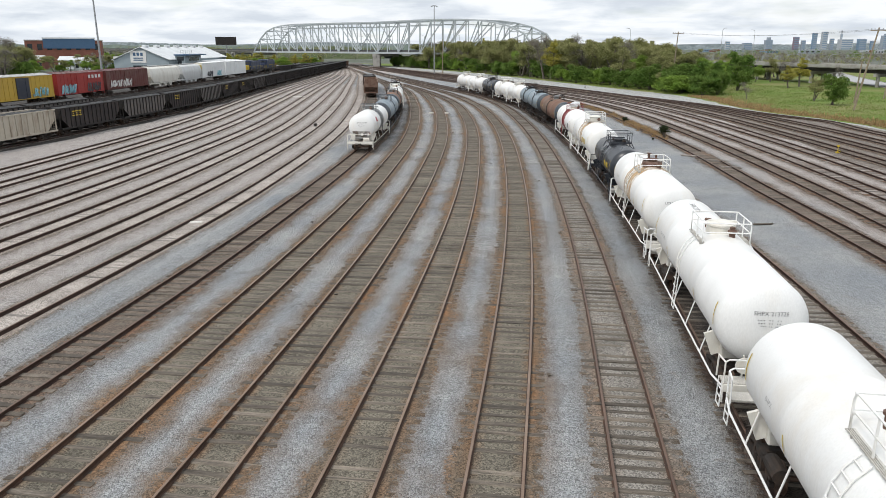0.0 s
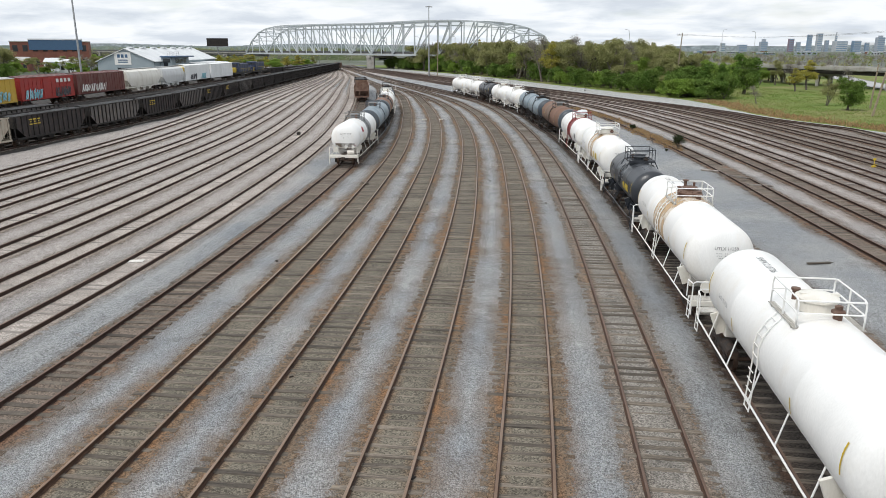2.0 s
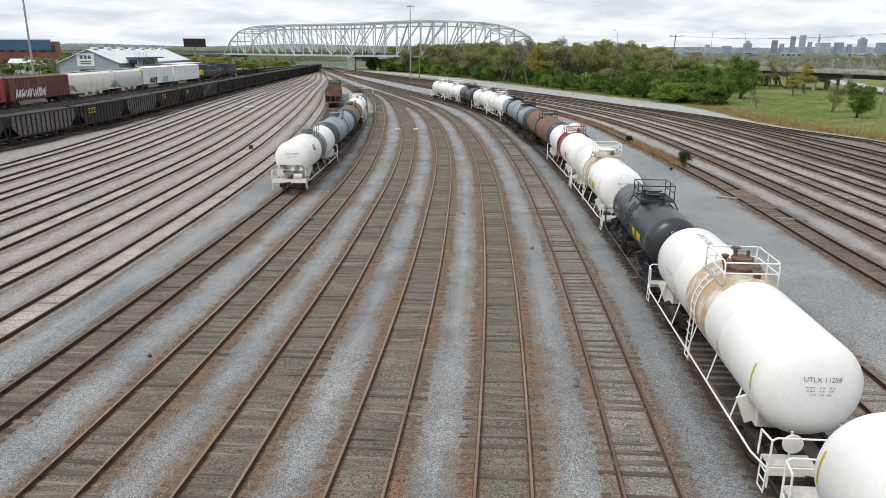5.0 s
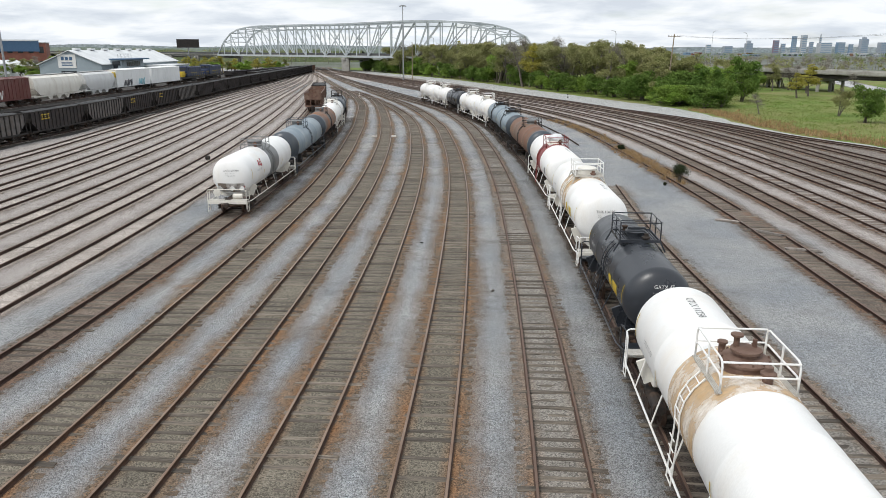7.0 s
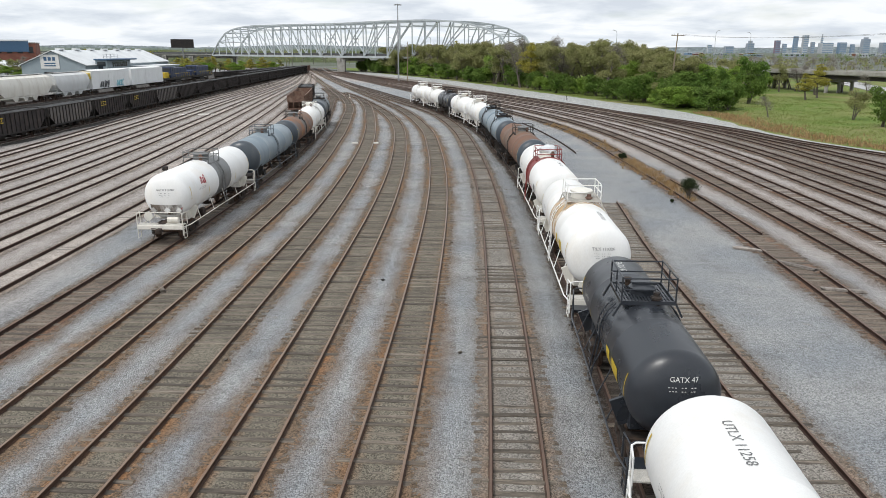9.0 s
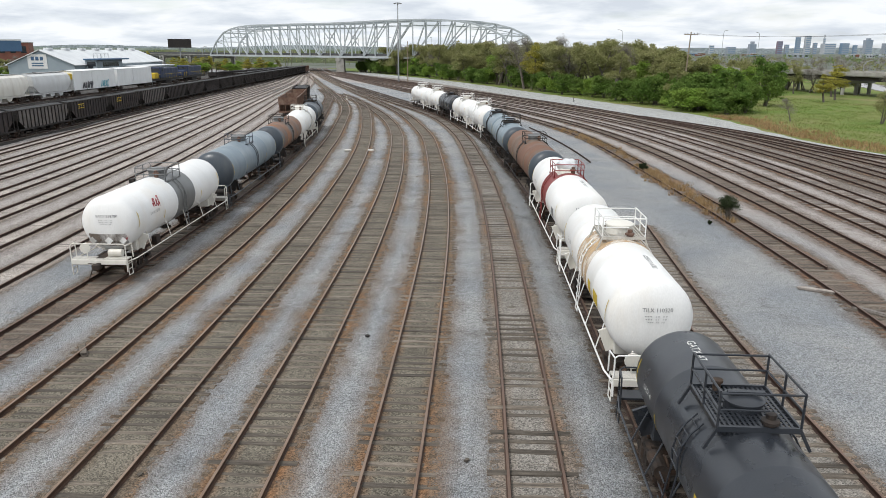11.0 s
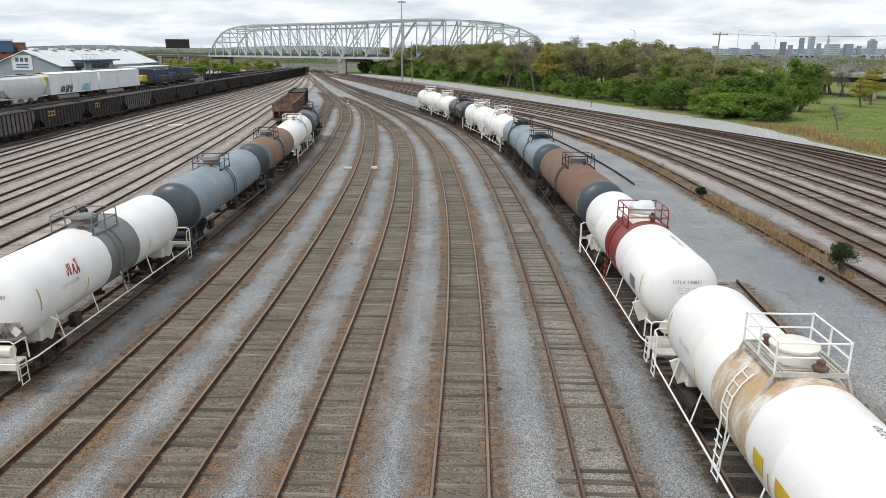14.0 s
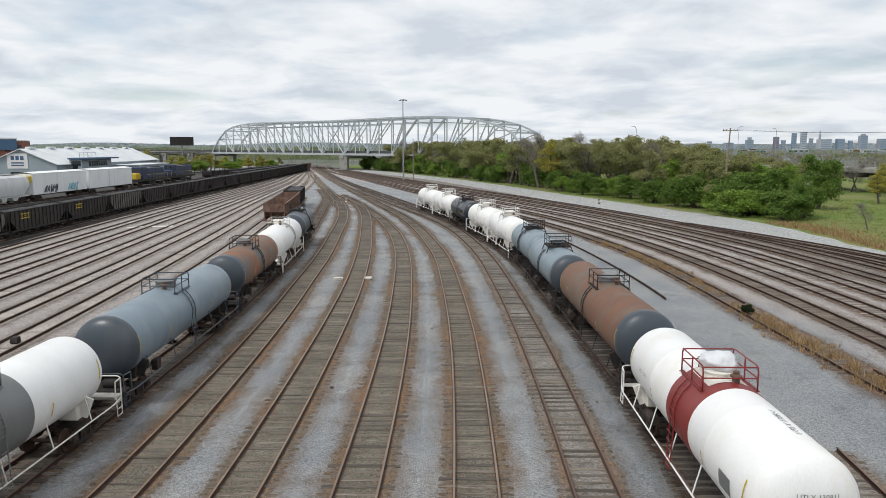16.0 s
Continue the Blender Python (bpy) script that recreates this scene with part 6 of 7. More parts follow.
# ---- shed, brick building, billboard ----
def shed():
    """The long gabled workshop with a raised control room on its flank."""
    s = thing("workshop_shed", pose(-122.6, 262, 0, 0, 0, 5.7), "long blue-grey workshop shed with a white gabled roof", "building")
    W, L, he, hr = 9.7, 86, 6.6, 10.9
    b = bmesh.new()
    f = [(-W, 0, 0), (W, 0, 0), (W, 0, he), (0, 0, hr), (-W, 0, he)]
    A, B = [b.verts.new(p) for p in f], [b.verts.new((p[0], L, p[2])) for p in f]
    b.faces.new(A)
    b.faces.new(B)
    b.faces.new((A[0], B[0], B[4], A[4]))
    b.faces.new((A[1], B[1], B[2], A[2]))
    bmesh.ops.recalc_face_normals(b, faces=b.faces)
    part("wall", b, SHED_WALL, s)
    for k in (-1, 1):
        b = bmesh.new()
        P = [(0, -0.6, hr + 0.05), (0, L + 0.6, hr + 0.05), (k * (W + 0.6), L + 0.6, he - 0.12), (k * (W + 0.6), -0.6, he - 0.12)]
        lo = [b.verts.new(p) for p in P]
        hi = [b.verts.new((p[0], p[1], p[2] + 0.22)) for p in P]
        b.faces.new(lo)
        b.faces.new(hi)
        for i in range(4):
            b.faces.new((lo[i], lo[(i + 1) % 4], hi[(i + 1) % 4], hi[i]))
        bmesh.ops.recalc_face_normals(b, faces=b.faces)
        roof = part("roof", b, SHED_ROOF, s, "white sheet metal roof")
        if k == 1:
            for j in range(7):
                b = bmesh.new()
                box(b, 1.6, 3.4, 0.6, 0, 6 + j * 12.3, hr + 0.2, 0.1)
                part("ridge_vent", b, SHED_ROOF, roof)
    for x, w, h in ((-6.8, 3.4, 3.8), (-0.6, 4.8, 4.6), (6.2, 4.0, 3.4)):
        b = bmesh.new()
        box(b, w, 0.14, h, x, -0.06, 0)
        for k in range(int(h / 0.5)):
            box(b, w, 0.05, 0.06, x, -0.14, 0.4 + k * 0.5)
        part("door", b, DOOR_GREY if abs(x) > 1 else DARK_GLASS, s)
    b = bmesh.new()
    box(b, 5.6, 0.12, 4.2, -0.9, -0.1, 5.6)
    sign = part("sign_board", b, WHITE_INK, s, "white sign board with blue marks")
    b = bmesh.new()
    for k in range(3):
        box(b, 0.9, 0.05, 1.1, -2.2 + k * 1.3, -0.19, 8.0)
    for k in range(2):
        box(b, 3.4, 0.05, 0.35, -0.9, -0.19, 6.3 + k * 0.7)
    part("sign_lettering", b, BLUE_TRIM, sign)
    b = bmesh.new()
    box(b, 3.6, 22, 8.0, W + 1.8, 19, 0, 0.05)
    room = part("control_room", b, SHED_WALL, s, "raised control room with a blue roof edge")
    b = bmesh.new()
    box(b, 5.4, 25, 0.45, W + 2.4, 20, 8.0, 0.05)
    part("room_roof", b, BLUE_TRIM, room)
    for k in range(8):
        b = bmesh.new()
        box(b, 0.1, 1.35, 1.5, W + 3.62, 13.5 + k * 1.75, 5.9)
        part("window", b, DARK_GLASS, room)
    b = bmesh.new()
    box(b, 1.5, 0.1, 1.9, W + 1.6, 7.98, 4.6)
    box(b, 2.6, 0.1, 1.4, W + 1.9, 7.96, 6.2)
    part("window", b, DARK_GLASS, room)
    b = bmesh.new()
    for u in (0, 3, 6):
        for x in (0, 2.4):
            bar(b, (W + 0.5 + x, 14 + u, 8.4), (W + 0.5 + x, 14 + u, 9.9), 0.06)
    for x in (0, 2.4):
        for zz in (9.2, 9.9):
            bar(b, (W + 0.5 + x, 14, zz), (W + 0.5 + x, 20, zz), 0.05)
    part("roof_railing", b, GALV, room)
    b = bmesh.new()
    box(b, 9, 30, 5.4, W + 4.5, 56, 0, 0.05)
    part("lean_to", b, SHED_WALL, s)
    b = bmesh.new()
    box(b, 9.6, 31, 0.3, W + 4.5, 56, 5.4, 0.03)
    part("lean_to_roof", b, SHED_ROOF, s)


shed()


def plain_building(x, y, w, d, h, turn, wall, roof, label, rows=2, cols=6, name="building", flat=True):
    """A block with a parapet roof and rows of windows on the side facing the yard."""
    s = thing(name, pose(x, y, 0, 0, 0, turn), label, "building", "buildings in the distance")
    b = bmesh.new()
    box(b, w, d, h, 0, 0, -0.1, 0.05)
    wallp = part("wall", b, wall, s)
    b = bmesh.new()
    if flat:
        box(b, w + 0.5, d + 0.5, 0.5, 0, 0, h - 0.1, 0.05)
    else:
        P = [(-w / 2 - 0.3, -d / 2 - 0.3, h), (w / 2 + 0.3, -d / 2 - 0.3, h), (w / 2 + 0.3, d / 2 + 0.3, h), (-w / 2 - 0.3, d / 2 + 0.3, h), (-w / 2, 0, h + d * 0.28), (w / 2, 0, h + d * 0.28)]
        v = [b.verts.new(p) for p in P]
        for f in ((0, 1, 5, 4), (2, 3, 4, 5), (0, 4, 3), (1, 2, 5), (0, 3, 2, 1)):
            b.faces.new([v[i] for i in f])
    part("roof", b, roof, s)
    for j in range(rows):
        for i in range(cols):
            b = bmesh.new()
            box(b, w / cols * 0.5, 0.1, h / rows * 0.45, -w / 2 + w / cols * (i + 0.5), -d / 2 - 0.02, h / rows * (j + 0.3))
            part("window", b, DARK_GLASS, wallp)
    return s


c = plain_building(-236, 412, 38, 22, 14.5, 25, BRICK, ROOF_GREY, "long red brick building with a blue panelled front", 2, 8)
b = bmesh.new()
box(b, 26, 0.3, 5.4, 3, -11.2, 10.2)
part("blue_panel", b, BLUE_TRIM, c, "wide blue panels")
b = bmesh.new()
box(b, 26.5, 0.5, 0.7, 3, -11.3, 15.4)
part("panel_fascia", b, SHED_ROOF, c)
for k, (x, y, w, d, h, t, wl2, fl) in enumerate(((-193, 352, 9, 7, 4.2, 20, SHED_ROOF, False), (-181, 366, 8, 7, 4.5, 30, SHED_WALL, False), (-212, 372, 9, 7, 4.5, 15, SHED_ROOF, False), (-226, 366, 9, 7, 5, 10, BRICK, False), (-205, 405, 14, 9, 5, 25, SHED_WALL, True), (-290, 380, 16, 11, 5.5, 25, SHED_ROOF, True), (-330, 470, 40, 20, 9, 30, BRICK, True))):
    plain_building(x, y, w, d, h, t, wl2, ROOF_GREY if k % 2 else SHED_ROOF, ("small pale house with a pitched roof among trees", "small grey building behind the rail cars", "white-walled low building behind the yard", "small brick house among trees")[k % 4], 1, 3, "house" if not fl else "building", fl)


def billboard():
    s = thing("billboard", pose(-184, 531, 0, 0, 0, 22), "dark blank billboard on a single steel post", "billboard")
    b = bmesh.new()
    box(b, 14.6, 0.8, 5.6, 0, 0, 12.6, 0.05)
    part("panel", b, BLACK_DULL, s)
    b = bmesh.new()
    box(b, 15, 1.4, 0.3, 0, -0.7, 12.2, 0.03)
    part("catwalk", b, GALV, s)
    b = bmesh.new()
    bar(b, (0, 0.2, -0.1), (0, 0.2, 12.6), 0.4, 12)
    part("post", b, GALV, s)


billboard()


# ---- trees ----
def leaf_cloud(bm, centre, radius, n, size, rnd, flat=0.8, slim=0.6):
    for _ in range(n):
        u = Vector((rnd.gauss(0, 1), rnd.gauss(0, 1), rnd.gauss(0, 1))).normalized() * radius * rnd.random() ** 0.45
        p = centre + Vector((u.x, u.y, u.z * flat))
        a = Vector((rnd.uniform(-1, 1), rnd.uniform(-1, 1), rnd.uniform(-1, 1))).normalized()
        c = a.cross(Vector((rnd.uniform(-1, 1), rnd.uniform(-1, 1), rnd.uniform(-1, 1)))).normalized()
        s = size * rnd.uniform(0.6, 1.4)
        bm.faces.new([bm.verts.new(p + a * s * x + c * s * slim * y) for x, y in ((-1, 0), (0, -1), (1, 0), (0, 1))])


def tree(seed, h, spread, leaf, label, leaves=1500, size=0.24, stems=1, density=1.0, low=0.3, name="tree", category="tree"):
    """A tapered trunk with forking limbs and a loose crown of small leaves."""
    rnd = random.Random(seed)
    t = thing(name, pose(0, -300, 0), label, category, "trees and bushes beside the yard")
    tb = bmesh.new()
    tips = []
    for s in range(stems):
        base = Vector((rnd.uniform(-0.4, 0.4) * (stems > 1), rnd.uniform(-0.4, 0.4) * (stems > 1), -0.2))
        top = Vector((rnd.uniform(-0.2, 0.2) * h * (1 if stems == 1 else 1.6), rnd.uniform(-0.2, 0.2) * h, h * rnd.uniform(0.75, 0.95)))
        mid = base.lerp(top, 0.45) + Vector((rnd.uniform(-0.3, 0.3), rnd.uniform(-0.3, 0.3), 0))
        r = 0.022 * h
        taper(tb, base, mid, r, r * 0.65, 7)
        taper(tb, mid, top, r * 0.65, r * 0.12, 6)
        tips.append((top, 0.7))
        for k in range(9 if stems == 1 else 6):
            f = rnd.uniform(low, 0.92)
            p = base.lerp(mid, f / 0.45) if f < 0.45 else mid.lerp(top, (f - 0.45) / 0.55)
            q = rnd.uniform(0, 2 * math.pi)
            reach = spread * rnd.uniform(0.5, 1.0) * (1.15 - f * 0.75)
            e = p + Vector((math.cos(q) * reach, math.sin(q) * reach, rnd.uniform(0.25, 0.8) * reach))
            taper(tb, p, e, r * 0.38, r * 0.08, 5)
            tips.append((e, 1.0))
            for _ in range(3):
                g = p.lerp(e, rnd.uniform(0.4, 0.85))
                e2 = g + Vector((rnd.uniform(-0.5, 0.5) * reach, rnd.uniform(-0.5, 0.5) * reach, rnd.uniform(0.15, 0.6) * reach))
                taper(tb, g, e2, r * 0.16, r * 0.04, 4)
                tips.append((e2, 0.8))
    part("trunk", tb, BARK, t)
    cb = bmesh.new()
    per = int(leaves * 2.7 * density / len(tips)) + 1
    for p, k in tips:
        if leaf is TWIGS:
            leaf_cloud(cb, p, spread * 0.5 * k, per // 3 + 1, size * 4.5, rnd, 1.0, 0.03)
        else:
            leaf_cloud(cb, p, spread * 0.38 * k * rnd.uniform(0.7, 1.2), per, size * 0.66, rnd)
    part("crown", cb, leaf, t)
    return t


SPRING = "slender spring tree with thin olive-green leaves"
KINDS = [
    tree(1, 13, 3.6, LEAF_SPRING, SPRING, 2000, 0.22),
    tree(2, 12, 4.0, LEAF_SPRING, SPRING, 2300, 0.22, 2),
    tree(3, 14, 3.4, LEAF_YELLOW, "tall spring tree with yellow-green leaves", 1700, 0.22),
    tree(4, 11, 4.2, LEAF_SPRING, SPRING, 2200, 0.22, 3),
    tree(5, 13, 3.2, TWIGS, "nearly bare tree with fine brown twigs", 1100, 0.16),
    tree(6, 10, 3.8, LEAF_FRESH, "leafy tree with fresh green crown", 2600, 0.24, 2),
]
BUSHES = [
    tree(11, 5.0, 3.0, LEAF_GREEN, "dense dark green bush at the wood's edge", 2600, 0.24, 4, low=0.05, name="bush", category="bush"),
    tree(12, 4.2, 2.8, LEAF_FRESH, "dense bright green bush at the wood's edge", 2600, 0.22, 4, low=0.05, name="bush", category="bush"),
    tree(13, 6.0, 2.8, LEAF_GREEN, "tall dark green bush", 2600, 0.24, 4, low=0.08, name="bush", category="bush"),
]
placing = random.Random(77)


def plant(kind, x, y, s=1.0, sx=None, label=None):
    m = pose(x, y, -0.05, 0, 0, placing.uniform(0, 360)) @ Matrix.Diagonal((sx or s, sx or s, s, 1))
    c = copy_thing(kind, m)
    if label:
        c["label"] = label
    return c


# the wood along the service road: low bushes in front, taller trees behind
y = 178.0
while y < 425:
    e = ROAD_OUT(y)
    for row in range(2 if y < 192 else 3 if y < 206 else 5):
        off = 5.5 + row * 6.0 + placing.uniform(-1.5, 1.5)
        yy = y + off * 0.35 + placing.uniform(-2, 2)
        rise = min(1.2, 0.6 + (yy - 178) / 112)
        if (row == 0 and placing.random() < 0.6) or (yy < 215 and row < 3 and placing.random() < 0.8):
            plant(BUSHES[placing.randrange(3)], e + off, yy, placing.uniform(0.75, 1.15), placing.uniform(0.9, 1.4))
        else:
            k = placing.choice((0, 0, 0, 1, 1, 1, 1, 3, 3, 3, 2, 4, 5))
            plant(KINDS[k], e + off, yy, rise * placing.uniform(0.84, 1.06), rise * placing.uniform(1.0, 1.35))
    y += 5.6
for k in range(44):
    plant(KINDS[placing.choice((0, 1, 3, 4, 5))], placing.uniform(60, 118), placing.uniform(240, 320), placing.uniform(0.5, 0.75), placing.uniform(0.7, 0.95))
for k in range(34):
    y = placing.uniform(184, 232)
    plant(BUSHES[placing.randrange(3)], placing.uniform(0.235, 0.275) * y + 3, y, placing.uniform(0.8, 1.3), placing.uniform(1.0, 1.5))
for k in range(34):
    y = placing.uniform(385, 425)
    plant((KINDS + BUSHES)[placing.choice((2, 2, 5, 5, 7, 0))], -placing.uniform(0.25, 0.40) * (y - 40), y, placing.uniform(0.45, 0.7), placing.uniform(0.9, 1.3))
# trees on the meadow
for kind, x, y, s, sx, lab in (
    (BUSHES[2], 71.3, 150, 1.0, 0.9, "round dark green tree standing alone on the meadow"), (BUSHES[2], 69.8, 200.4, 1.65, 1.3, "tall dark green tree on the meadow"), (KINDS[2], 88.5, 214, 0.5, 0.85, "spreading yellow-green tree on the meadow"),
    (KINDS[2], 95, 222, 0.66, 1.0, "spreading yellow-green tree on the meadow"), (KINDS[5], 77.1, 232.6, 0.8, 1.1, "broad green tree with a full crown on the meadow"), (KINDS[5], 72.8, 227, 0.75, 1.0, "broad green tree with a full crown on the meadow"),
    (BUSHES[2], 68, 214, 1.15, 1.0, "tall dark green bush"), (KINDS[4], 60, 165.9, 0.30, 0.45, "small bare crooked tree on the meadow"), (KINDS[3], 72.7, 161.8, 0.5, 0.5, "small bare tree beside a round bush"),
    (KINDS[2], 101, 236, 0.62, 1.0, "spreading yellow-green tree on the meadow"), (KINDS[4], 104, 215, 0.5, 0.6, "small bare tree near the overpass"), (KINDS[5], 79, 236, 0.85, 1.1, "broad green tree behind the meadow"), (KINDS[4], 37, 262, 1.25, 1.2, "tall bare tree above the wood")):
    plant(kind, x, y, s, sx, lab)
# trees west of the boxcars, round the houses and by the bridge
for k in range(46):
    y = placing.uniform(225, 285)
    plant((KINDS + BUSHES)[placing.choice((0, 1, 3, 4, 4, 6, 6, 8))], -placing.uniform(0.63, 0.80) * y, y, placing.uniform(0.85, 1.15), placing.uniform(1.1, 1.5))
for k in range(40):
    y = placing.uniform(318, 385)
    plant((KINDS + BUSHES)[placing.choice((0, 1, 4, 5, 6, 7))], -placing.uniform(0.47, 0.66) * y, y, placing.uniform(0.45, 0.7), placing.uniform(0.7, 1.1))
for k in range(34):
    plant(KINDS[placing.choice((0, 1, 2, 4, 5, 5))], placing.uniform(-330, -170), placing.uniform(390, 520), placing.uniform(0.6, 0.95), placing.uniform(1.0, 1.4))
for k in range(22):
    plant(KINDS[placing.choice((2, 2, 5, 5, 0))], -93 - k * 3.6 + placing.uniform(-3, 3), 428 + k * 3.2 + placing.uniform(-8, 8), placing.uniform(0.4, 0.62), placing.uniform(0.8, 1.1))
for k in range(16):
    plant(BUSHES[placing.randrange(3)], -50 + k * 2.6 + placing.uniform(-2, 2), 436 - k * 4.2 + placing.uniform(-4, 8), placing.uniform(0.9, 1.4), placing.uniform(1.0, 1.4))
for kind in KINDS + BUSHES:
    for o in list(kind.children_recursive) + [kind]:
        bpy.data.objects.remove(o)


# ---- distant land: wooded ridges, low buildings, city ----
def ridge(y, x0, x1, h0, h1, material, label, seed, step=14.0):
    """A far wooded ridge with an uneven crest, a solid bank of earth and crowns."""
    b = bmesh.new()
    n = int((x1 - x0) / step)
    front, crest, back = [], [], []
    for i in range(n + 1):
        x = x0 + (x1 - x0) * i / n
        k = 0.5 + 0.5 * noise.noise(Vector((x * 0.0016, seed, 0)))
        z = h0 + (h1 - h0) * k + 2.2 * noise.noise(Vector((x * 0.03, seed, 4)))
        front.append(b.verts.new((x, y - 30, -1)))
        crest.append(b.verts.new((x, y, max(1, z))))
        back.append(b.verts.new((x, y + 90, -1)))
    for A, B in ((front, crest), (crest, back)):
        for i in range(n):
            b.faces.new((A[i], A[i + 1], B[i + 1], B[i]))
    tagged(part("backdrop", b, material), label, "hills", "", "structure")


# the two farthest ridges carry their haze in the material colour
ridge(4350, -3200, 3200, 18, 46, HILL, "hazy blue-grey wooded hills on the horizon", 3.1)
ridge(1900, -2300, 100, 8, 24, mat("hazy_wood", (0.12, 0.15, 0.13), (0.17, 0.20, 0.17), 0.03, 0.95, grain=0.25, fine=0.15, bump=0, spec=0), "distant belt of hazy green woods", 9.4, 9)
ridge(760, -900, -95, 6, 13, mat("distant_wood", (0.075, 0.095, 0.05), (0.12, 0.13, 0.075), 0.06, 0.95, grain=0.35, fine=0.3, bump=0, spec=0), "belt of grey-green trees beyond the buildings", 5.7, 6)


def far_trees(name, n, material, label, seed, hh, leaves, near=(330, 900), side=(0.30, 0.70)):
    """A loose belt of small trees on the plain before the city, too many to count."""
    rnd = random.Random(seed)
    b = bmesh.new()
    for _ in range(n):
        y = rnd.uniform(*near)
        x = rnd.uniform(*side) * y
        h = rnd.uniform(*hh)
        taper(b, (x, y, -0.1), (x + rnd.uniform(-0.5, 0.5), y, h * 0.9), 0.16, 0.04, 4)
        for _ in range(5):
            leaf_cloud(b, Vector((x + rnd.gauss(0, h * 0.22), y + rnd.gauss(0, h * 0.2), h * rnd.uniform(0.4, 0.85))), h * 0.24, leaves, 0.34, rnd)
    tagged(part(name, b, material), label, "trees", "", "stuff")


far_trees("far_trees", 170, TWIGS, "belt of brownish bare trees before the city", 21, (5, 9.5), 16)
far_trees("far_trees", 110, LEAF_SPRING, "scattered olive-green trees before the city", 22, (4, 8), 26)
far_trees("far_trees", 150, LEAF_GREEN, "dark green trees between the city's low roofs", 23, (6, 11), 14, (600, 1500), (0.2, 0.68))
far_trees("far_trees", 150, LEAF_SPRING, "olive-green woods beyond the workshop", 24, (8, 14), 18, (560, 1100), (-0.75, -0.12))
far_trees("far_trees", 110, TWIGS, "brownish bare woods beyond the workshop", 25, (8, 13), 16, (560, 1000), (-0.75, -0.12))
far_rnd = random.Random(5)
for k in range(36):
    y = far_rnd.uniform(1500, 3200)
    x = far_rnd.uniform(0.24, 0.66) * y
    plain_building(x, y, far_rnd.uniform(12, 42), far_rnd.uniform(10, 24), far_rnd.uniform(3, 7), far_rnd.uniform(-20, 20), (CITY_GREY[3], CITY_GREY[0], CITY_GREY[1], BRICK)[k % 4], SHED_ROOF if k % 3 else ROOF_GREY, ("low white warehouse on the hazy plain", "low grey warehouse on the hazy plain", "pale low building on the hazy plain", "low brick building on the hazy plain")[k % 4], 1, 4, "warehouse")


def tower(x0, x1, h, kind, label, crown=0, y=1800):
    """A far office tower: shaft, recessed window bands, a stepped top."""
    w = x1 - x0
    t = thing("office_tower", pose((x0 + x1) / 2, y, 0), label, "skyscraper", "towers of the distant city")
    b = bmesh.new()
    box(b, w, w * 0.8, h, 0, 0, 0)
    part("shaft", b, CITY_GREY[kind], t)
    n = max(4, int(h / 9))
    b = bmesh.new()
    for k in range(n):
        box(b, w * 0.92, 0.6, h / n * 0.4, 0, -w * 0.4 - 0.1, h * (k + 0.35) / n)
    # bands stay close to the shaft's tone, as painted haze would leave them
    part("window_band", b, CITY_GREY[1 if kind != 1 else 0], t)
    if crown:
        b = bmesh.new()
        box(b, w * 0.5, w * 0.4, crown, 0, 0, h)
        part("top", b, CITY_GREY[kind], t)


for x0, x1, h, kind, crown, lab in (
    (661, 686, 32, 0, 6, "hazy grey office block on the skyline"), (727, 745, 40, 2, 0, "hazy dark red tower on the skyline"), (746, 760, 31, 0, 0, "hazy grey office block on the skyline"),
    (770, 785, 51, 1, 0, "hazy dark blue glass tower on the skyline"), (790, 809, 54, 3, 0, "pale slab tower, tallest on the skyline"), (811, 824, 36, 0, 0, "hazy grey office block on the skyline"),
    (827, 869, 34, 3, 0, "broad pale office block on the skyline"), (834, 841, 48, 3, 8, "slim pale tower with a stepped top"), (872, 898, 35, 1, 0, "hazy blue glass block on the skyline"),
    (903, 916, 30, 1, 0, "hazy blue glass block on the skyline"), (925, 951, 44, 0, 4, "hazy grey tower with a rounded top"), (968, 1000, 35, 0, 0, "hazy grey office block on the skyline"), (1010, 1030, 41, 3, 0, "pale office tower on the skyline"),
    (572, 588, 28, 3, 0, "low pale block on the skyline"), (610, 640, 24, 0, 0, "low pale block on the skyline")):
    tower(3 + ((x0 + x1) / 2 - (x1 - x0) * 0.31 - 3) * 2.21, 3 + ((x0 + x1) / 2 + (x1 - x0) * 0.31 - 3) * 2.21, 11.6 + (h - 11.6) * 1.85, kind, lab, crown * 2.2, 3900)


# ---- weeds, scrap and small things along the tracks ----
def tufts(name, pts, material, label, h=0.45, blades=16, spread=0.35, width=0.03, seed=1):
    rnd = random.Random(seed)
    verts, faces = [], []
    for x, y in pts:
        for _ in range(blades):
            a, d = rnd.uniform(0, 6.28), rnd.uniform(0, spread)
            bx, by = x + math.cos(a) * d, y + math.sin(a) * d
            hh, q = h * rnd.uniform(0.4, 1.2), rnd.uniform(0, 6.28)
            lx, ly = rnd.uniform(-0.5, 0.5) * hh, rnd.uniform(-0.5, 0.5) * hh
            k = len(verts)
            verts += [(bx - math.cos(q) * width, by - math.sin(q) * width, -0.02), (bx + math.cos(q) * width, by + math.sin(q) * width, -0.02), (bx + lx, by + ly, hh)]
            faces.append((k, k + 1, k + 2))
    me = bpy.data.meshes.new(name)
    me.from_pydata(verts, [], faces)
    me.materials.append(material)
    return tagged(new(name, me), label, "grass", "", "stuff")


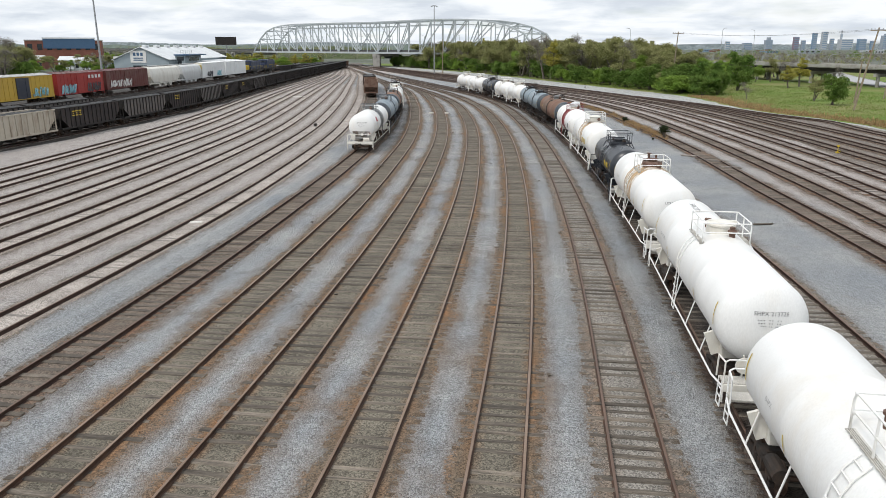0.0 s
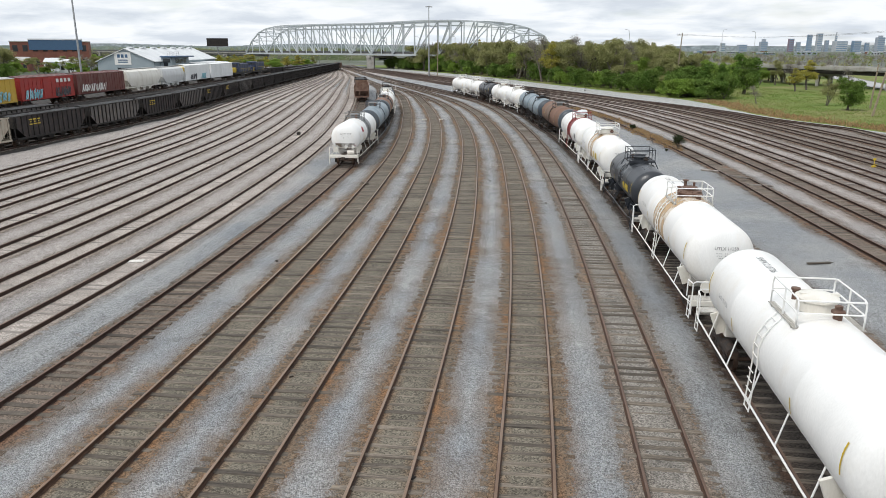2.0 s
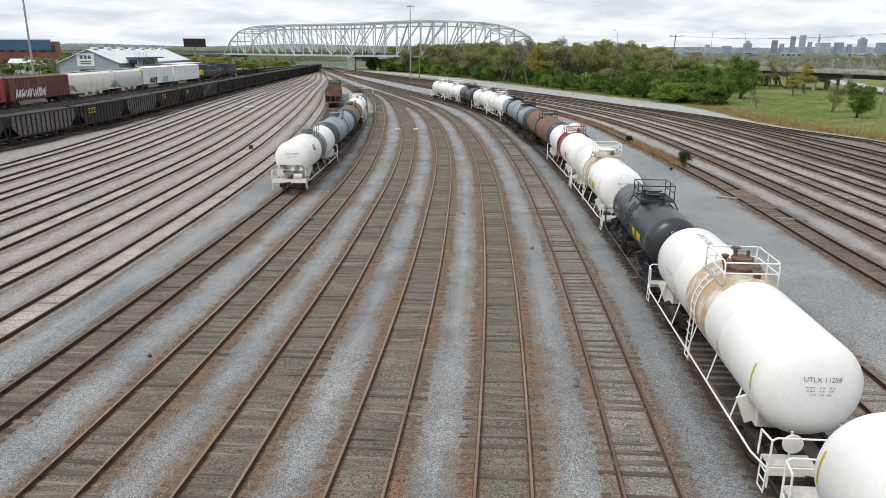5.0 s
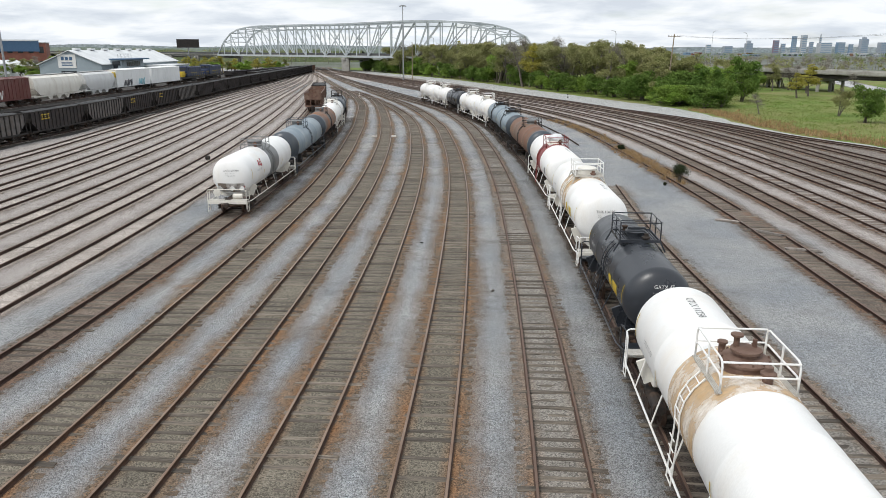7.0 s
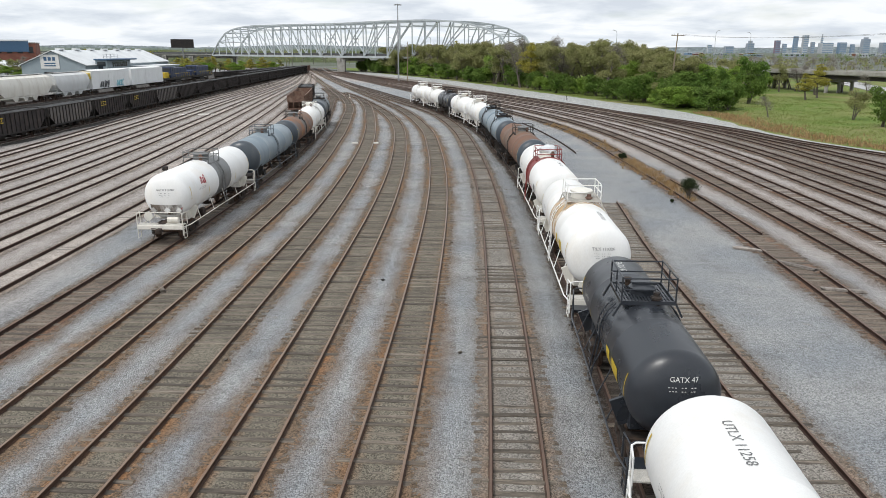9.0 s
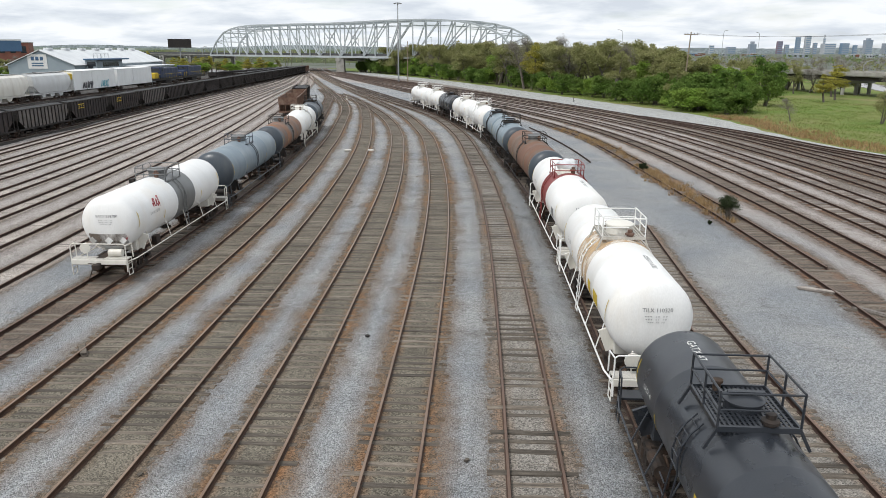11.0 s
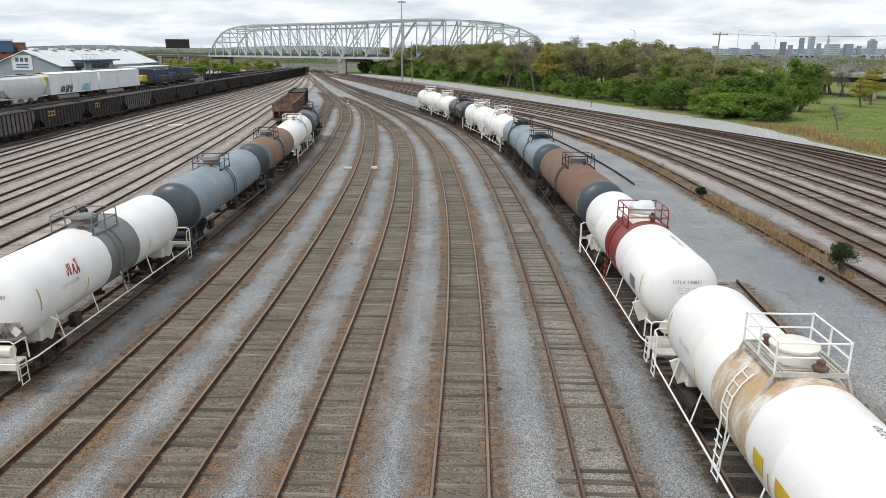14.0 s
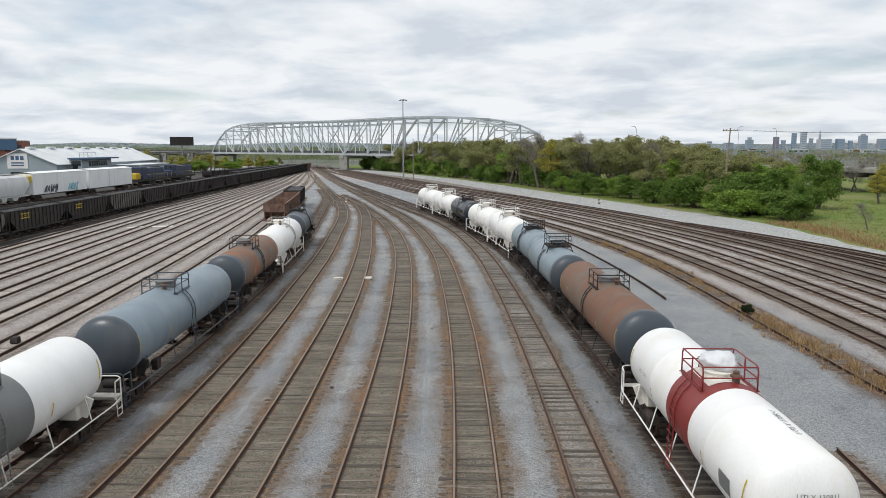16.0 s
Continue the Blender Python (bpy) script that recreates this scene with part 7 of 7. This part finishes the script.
weed = random.Random(31)
tufts("dry_weeds", [(T8(y) + weed.gauss(-0.3, 0.5), y) for y in (weed.choice((95, 99, 104, 108, 113)) + weed.gauss(0, 2.2) for _ in range(210))] + [(T8(y) + weed.gauss(-0.4, 0.45), y) for y in (weed.choice((134, 139, 147)) + weed.gauss(0, 1.8) for _ in range(110))] + [(T8(y) + weed.gauss(0, 0.7), y) for y in (weed.uniform(119, 132) for _ in range(40))], DRY_GRASS, "strip of dry orange weeds along a derelict track", 0.42, 20, 0.4, 0.022)
tufts("dry_weeds", [(ROAD_OUT(y) + 1 + abs(weed.gauss(0, 3.0)), y) for y in (weed.uniform(60, 175) for _ in range(1100))], DRY_GRASS, "dry brown grass fringe of the meadow", 0.48, 12, 0.8, 0.05, 5)
tufts("meadow_grass", [(ROAD_OUT(y) + 3 + weed.random() ** 1.3 * 55, y) for y in (weed.uniform(90, 240) for _ in range(5200))], GREEN_GRASS, "fresh green meadow grass", 0.17, 16, 1.6, 0.035, 6)


JUNIPER = leaf_mat("juniper_green", (0.03, 0.045, 0.022), (0.05, 0.065, 0.03))


def shrub(x, y, h, label, seed):
    rnd = random.Random(seed)
    s = thing("shrub", pose(x, y, 0), label, "shrub")
    b = bmesh.new()
    cb = bmesh.new()
    for k in range(16):
        q = rnd.uniform(0, 6.28)
        e = Vector((math.cos(q) * h * rnd.uniform(0.1, 0.42), math.sin(q) * h * rnd.uniform(0.1, 0.42), h * rnd.uniform(0.5, 1.0)))
        taper(b, (0, 0, -0.05), e, 0.03, 0.008, 5)
        leaf_cloud(cb, e * 0.8, h * 0.22, 240, 0.04, rnd)
    part("stem", b, BARK, s)
    part("foliage", cb, JUNIPER, s)


shrub(23.4, 91.6, 1.9, "dark green juniper-like shrub on a derelict track", 3)
shrub(21.7, 90.2, 0.3, "low dark weed in the gravel", 4)
shrub(22.6, 112.5, 0.9, "sparse weed on a derelict track", 8)


def scrap(name, x, y, sx, sy, sz, turn, material, label, category="debris"):
    b = bmesh.new()
    box(b, sx, sy, sz, 0, 0, 0, min(sx, sy, sz) * 0.2)
    rnd = random.Random(int(x * 10 + y))
    for v in b.verts:
        v.co += Vector((rnd.uniform(-0.1, 0.1) * sx, rnd.uniform(-0.1, 0.1) * sy, 0))
    o = part(name, b, material)
    o.matrix_world = pose(x, y, 0.02, 0, 0, turn)
    return tagged(o, label, category)


scrap("target_plate", -8.15, 124.9, 0.75, 0.4, 0.22, 5, DEBRIS_WHITE, "small white block beside a rail")
scrap("target_plate", -5.55, 125.2, 0.65, 0.35, 0.22, 0, DEBRIS_WHITE, "small white block beside a rail")
scrap("sheet_scrap", -41.6, 166.3, 2.6, 1.4, 0.06, 20, DEBRIS_WHITE, "white sheet lying in the gravel")
scrap("sheet_scrap", -45.2, 165.2, 1.9, 1.0, 0.05, 50, DEBRIS_WHITE, "white sheet lying in the gravel")
scrap("sheet_scrap", -18.4, 44.6, 0.75, 0.4, 0.05, 10, DEBRIS_WHITE, "white sheet scrap between the rails")
scrap("loose_tie", -9.4, 68.1, 0.26, 1.1, 0.16, 30, TIE, "short broken tie lying in gravel", "timber")
scrap("loose_tie", 22.4, 76.4, 0.25, 1.7, 0.14, 62, TIE_PALE, "loose rotten tie beside a broken rail", "timber")
scrap("loose_tie", 23.6, 73.2, 0.25, 2.2, 0.14, 40, TIE_PALE, "loose rotten tie between the rails", "timber")
scrap("loose_tie", 24.1, 69.0, 0.25, 1.9, 0.14, 75, TIE_PALE, "loose rotten tie between the rails", "timber")
scrap("loose_tie", 18.6, 46.0, 1.3, 0.2, 0.08, 10, TIE, "dark strip of scrap in the gravel", "timber")
scrap("drum", -23.7, 103.8, 0.5, 0.5, 0.4, 10, BLACK_DULL, "small black scrap on the gravel")
for k, (x, y) in enumerate(((-19.0, 152), (0.9, 108), (-3.4, 96.5), (1.3, 70), (5.3, 61), (9.1, 95), (-10.8, 45), (-7.4, 22.5), (-6.5, 31.0), (-1.7, 25), (2.6, 23), (5.1, 43), (-14.5, 40), (4.7, 77.5), (-3.6, 60))):
    scrap("loose_stone", x, y, 0.12, 0.16, 0.07, k * 37, BLACK_DULL if k % 3 == 0 else TIE, "dark clod beside the ties", "debris")


def switch_stand(x, y, material, label):
    s = thing("switch_stand", pose(x, y, 0) @ Matrix.Diagonal((0.7, 0.7, 0.7, 1)), label, "switch stand", "switch stands")
    b = bmesh.new()
    box(b, 0.5, 0.35, 0.25, 0, 0, 0, 0.03)
    part("base", b, material, s)
    b = bmesh.new()
    bar(b, (0, 0, 0.2), (0, 0, 1.15), 0.05, 8)
    part("post", b, material, s)
    b = bmesh.new()
    bar(b, (0, 0, 0.5), (0.55, 0.1, 0.3), 0.035, 6)
    part("lever", b, material, s)
    b = bmesh.new()
    box(b, 0.4, 0.03, 0.3, 0, 0, 1.0, 0.01)
    part("target", b, material, s)


switch_stand(39.2, 79.8, YELLOW, "yellow switch stand between two tracks")
switch_stand(30.4, 211.6, BLACK_DULL, "dark switch stand beside the far tracks")
switch_stand(-16.8, 232, GALV, "grey switch stand at the yard throat")
switch_stand(-22.5, 214, DEBRIS_WHITE, "pale switch stand at the yard throat")


# windrow of clean stone thrown up between the two yards
def windrow(f, o, y0, y1, w, h, label):
    b = bmesh.new()
    rows = []
    y = y0
    while y < y1:
        k = min(1, (y - y0) / 12, (y1 - y) / 12)
        rows.append([b.verts.new((f(y) + o + u * w, y, -0.01 + h * k * q * (1 + 0.35 * noise.noise(Vector((u * 2, y * 0.35, 3)))))) for u, q in ((-1, 0), (-0.55, 0.55), (-0.15, 1), (0.2, 0.95), (0.6, 0.5), (1, 0))])
        y += 0.8
    for A, B in zip(rows[:-1], rows[1:]):
        for i in range(5):
            b.faces.new((A[i], A[i + 1], B[i + 1], B[i]))
    tagged(smooth(part("stone_windrow", b, BALLAST), 60), label, "gravel", "", "structure")


windrow(T1, -2.15, 8, 78, 0.75, 0.2, "low ridge of clean stone beside a track")
lay_ties()
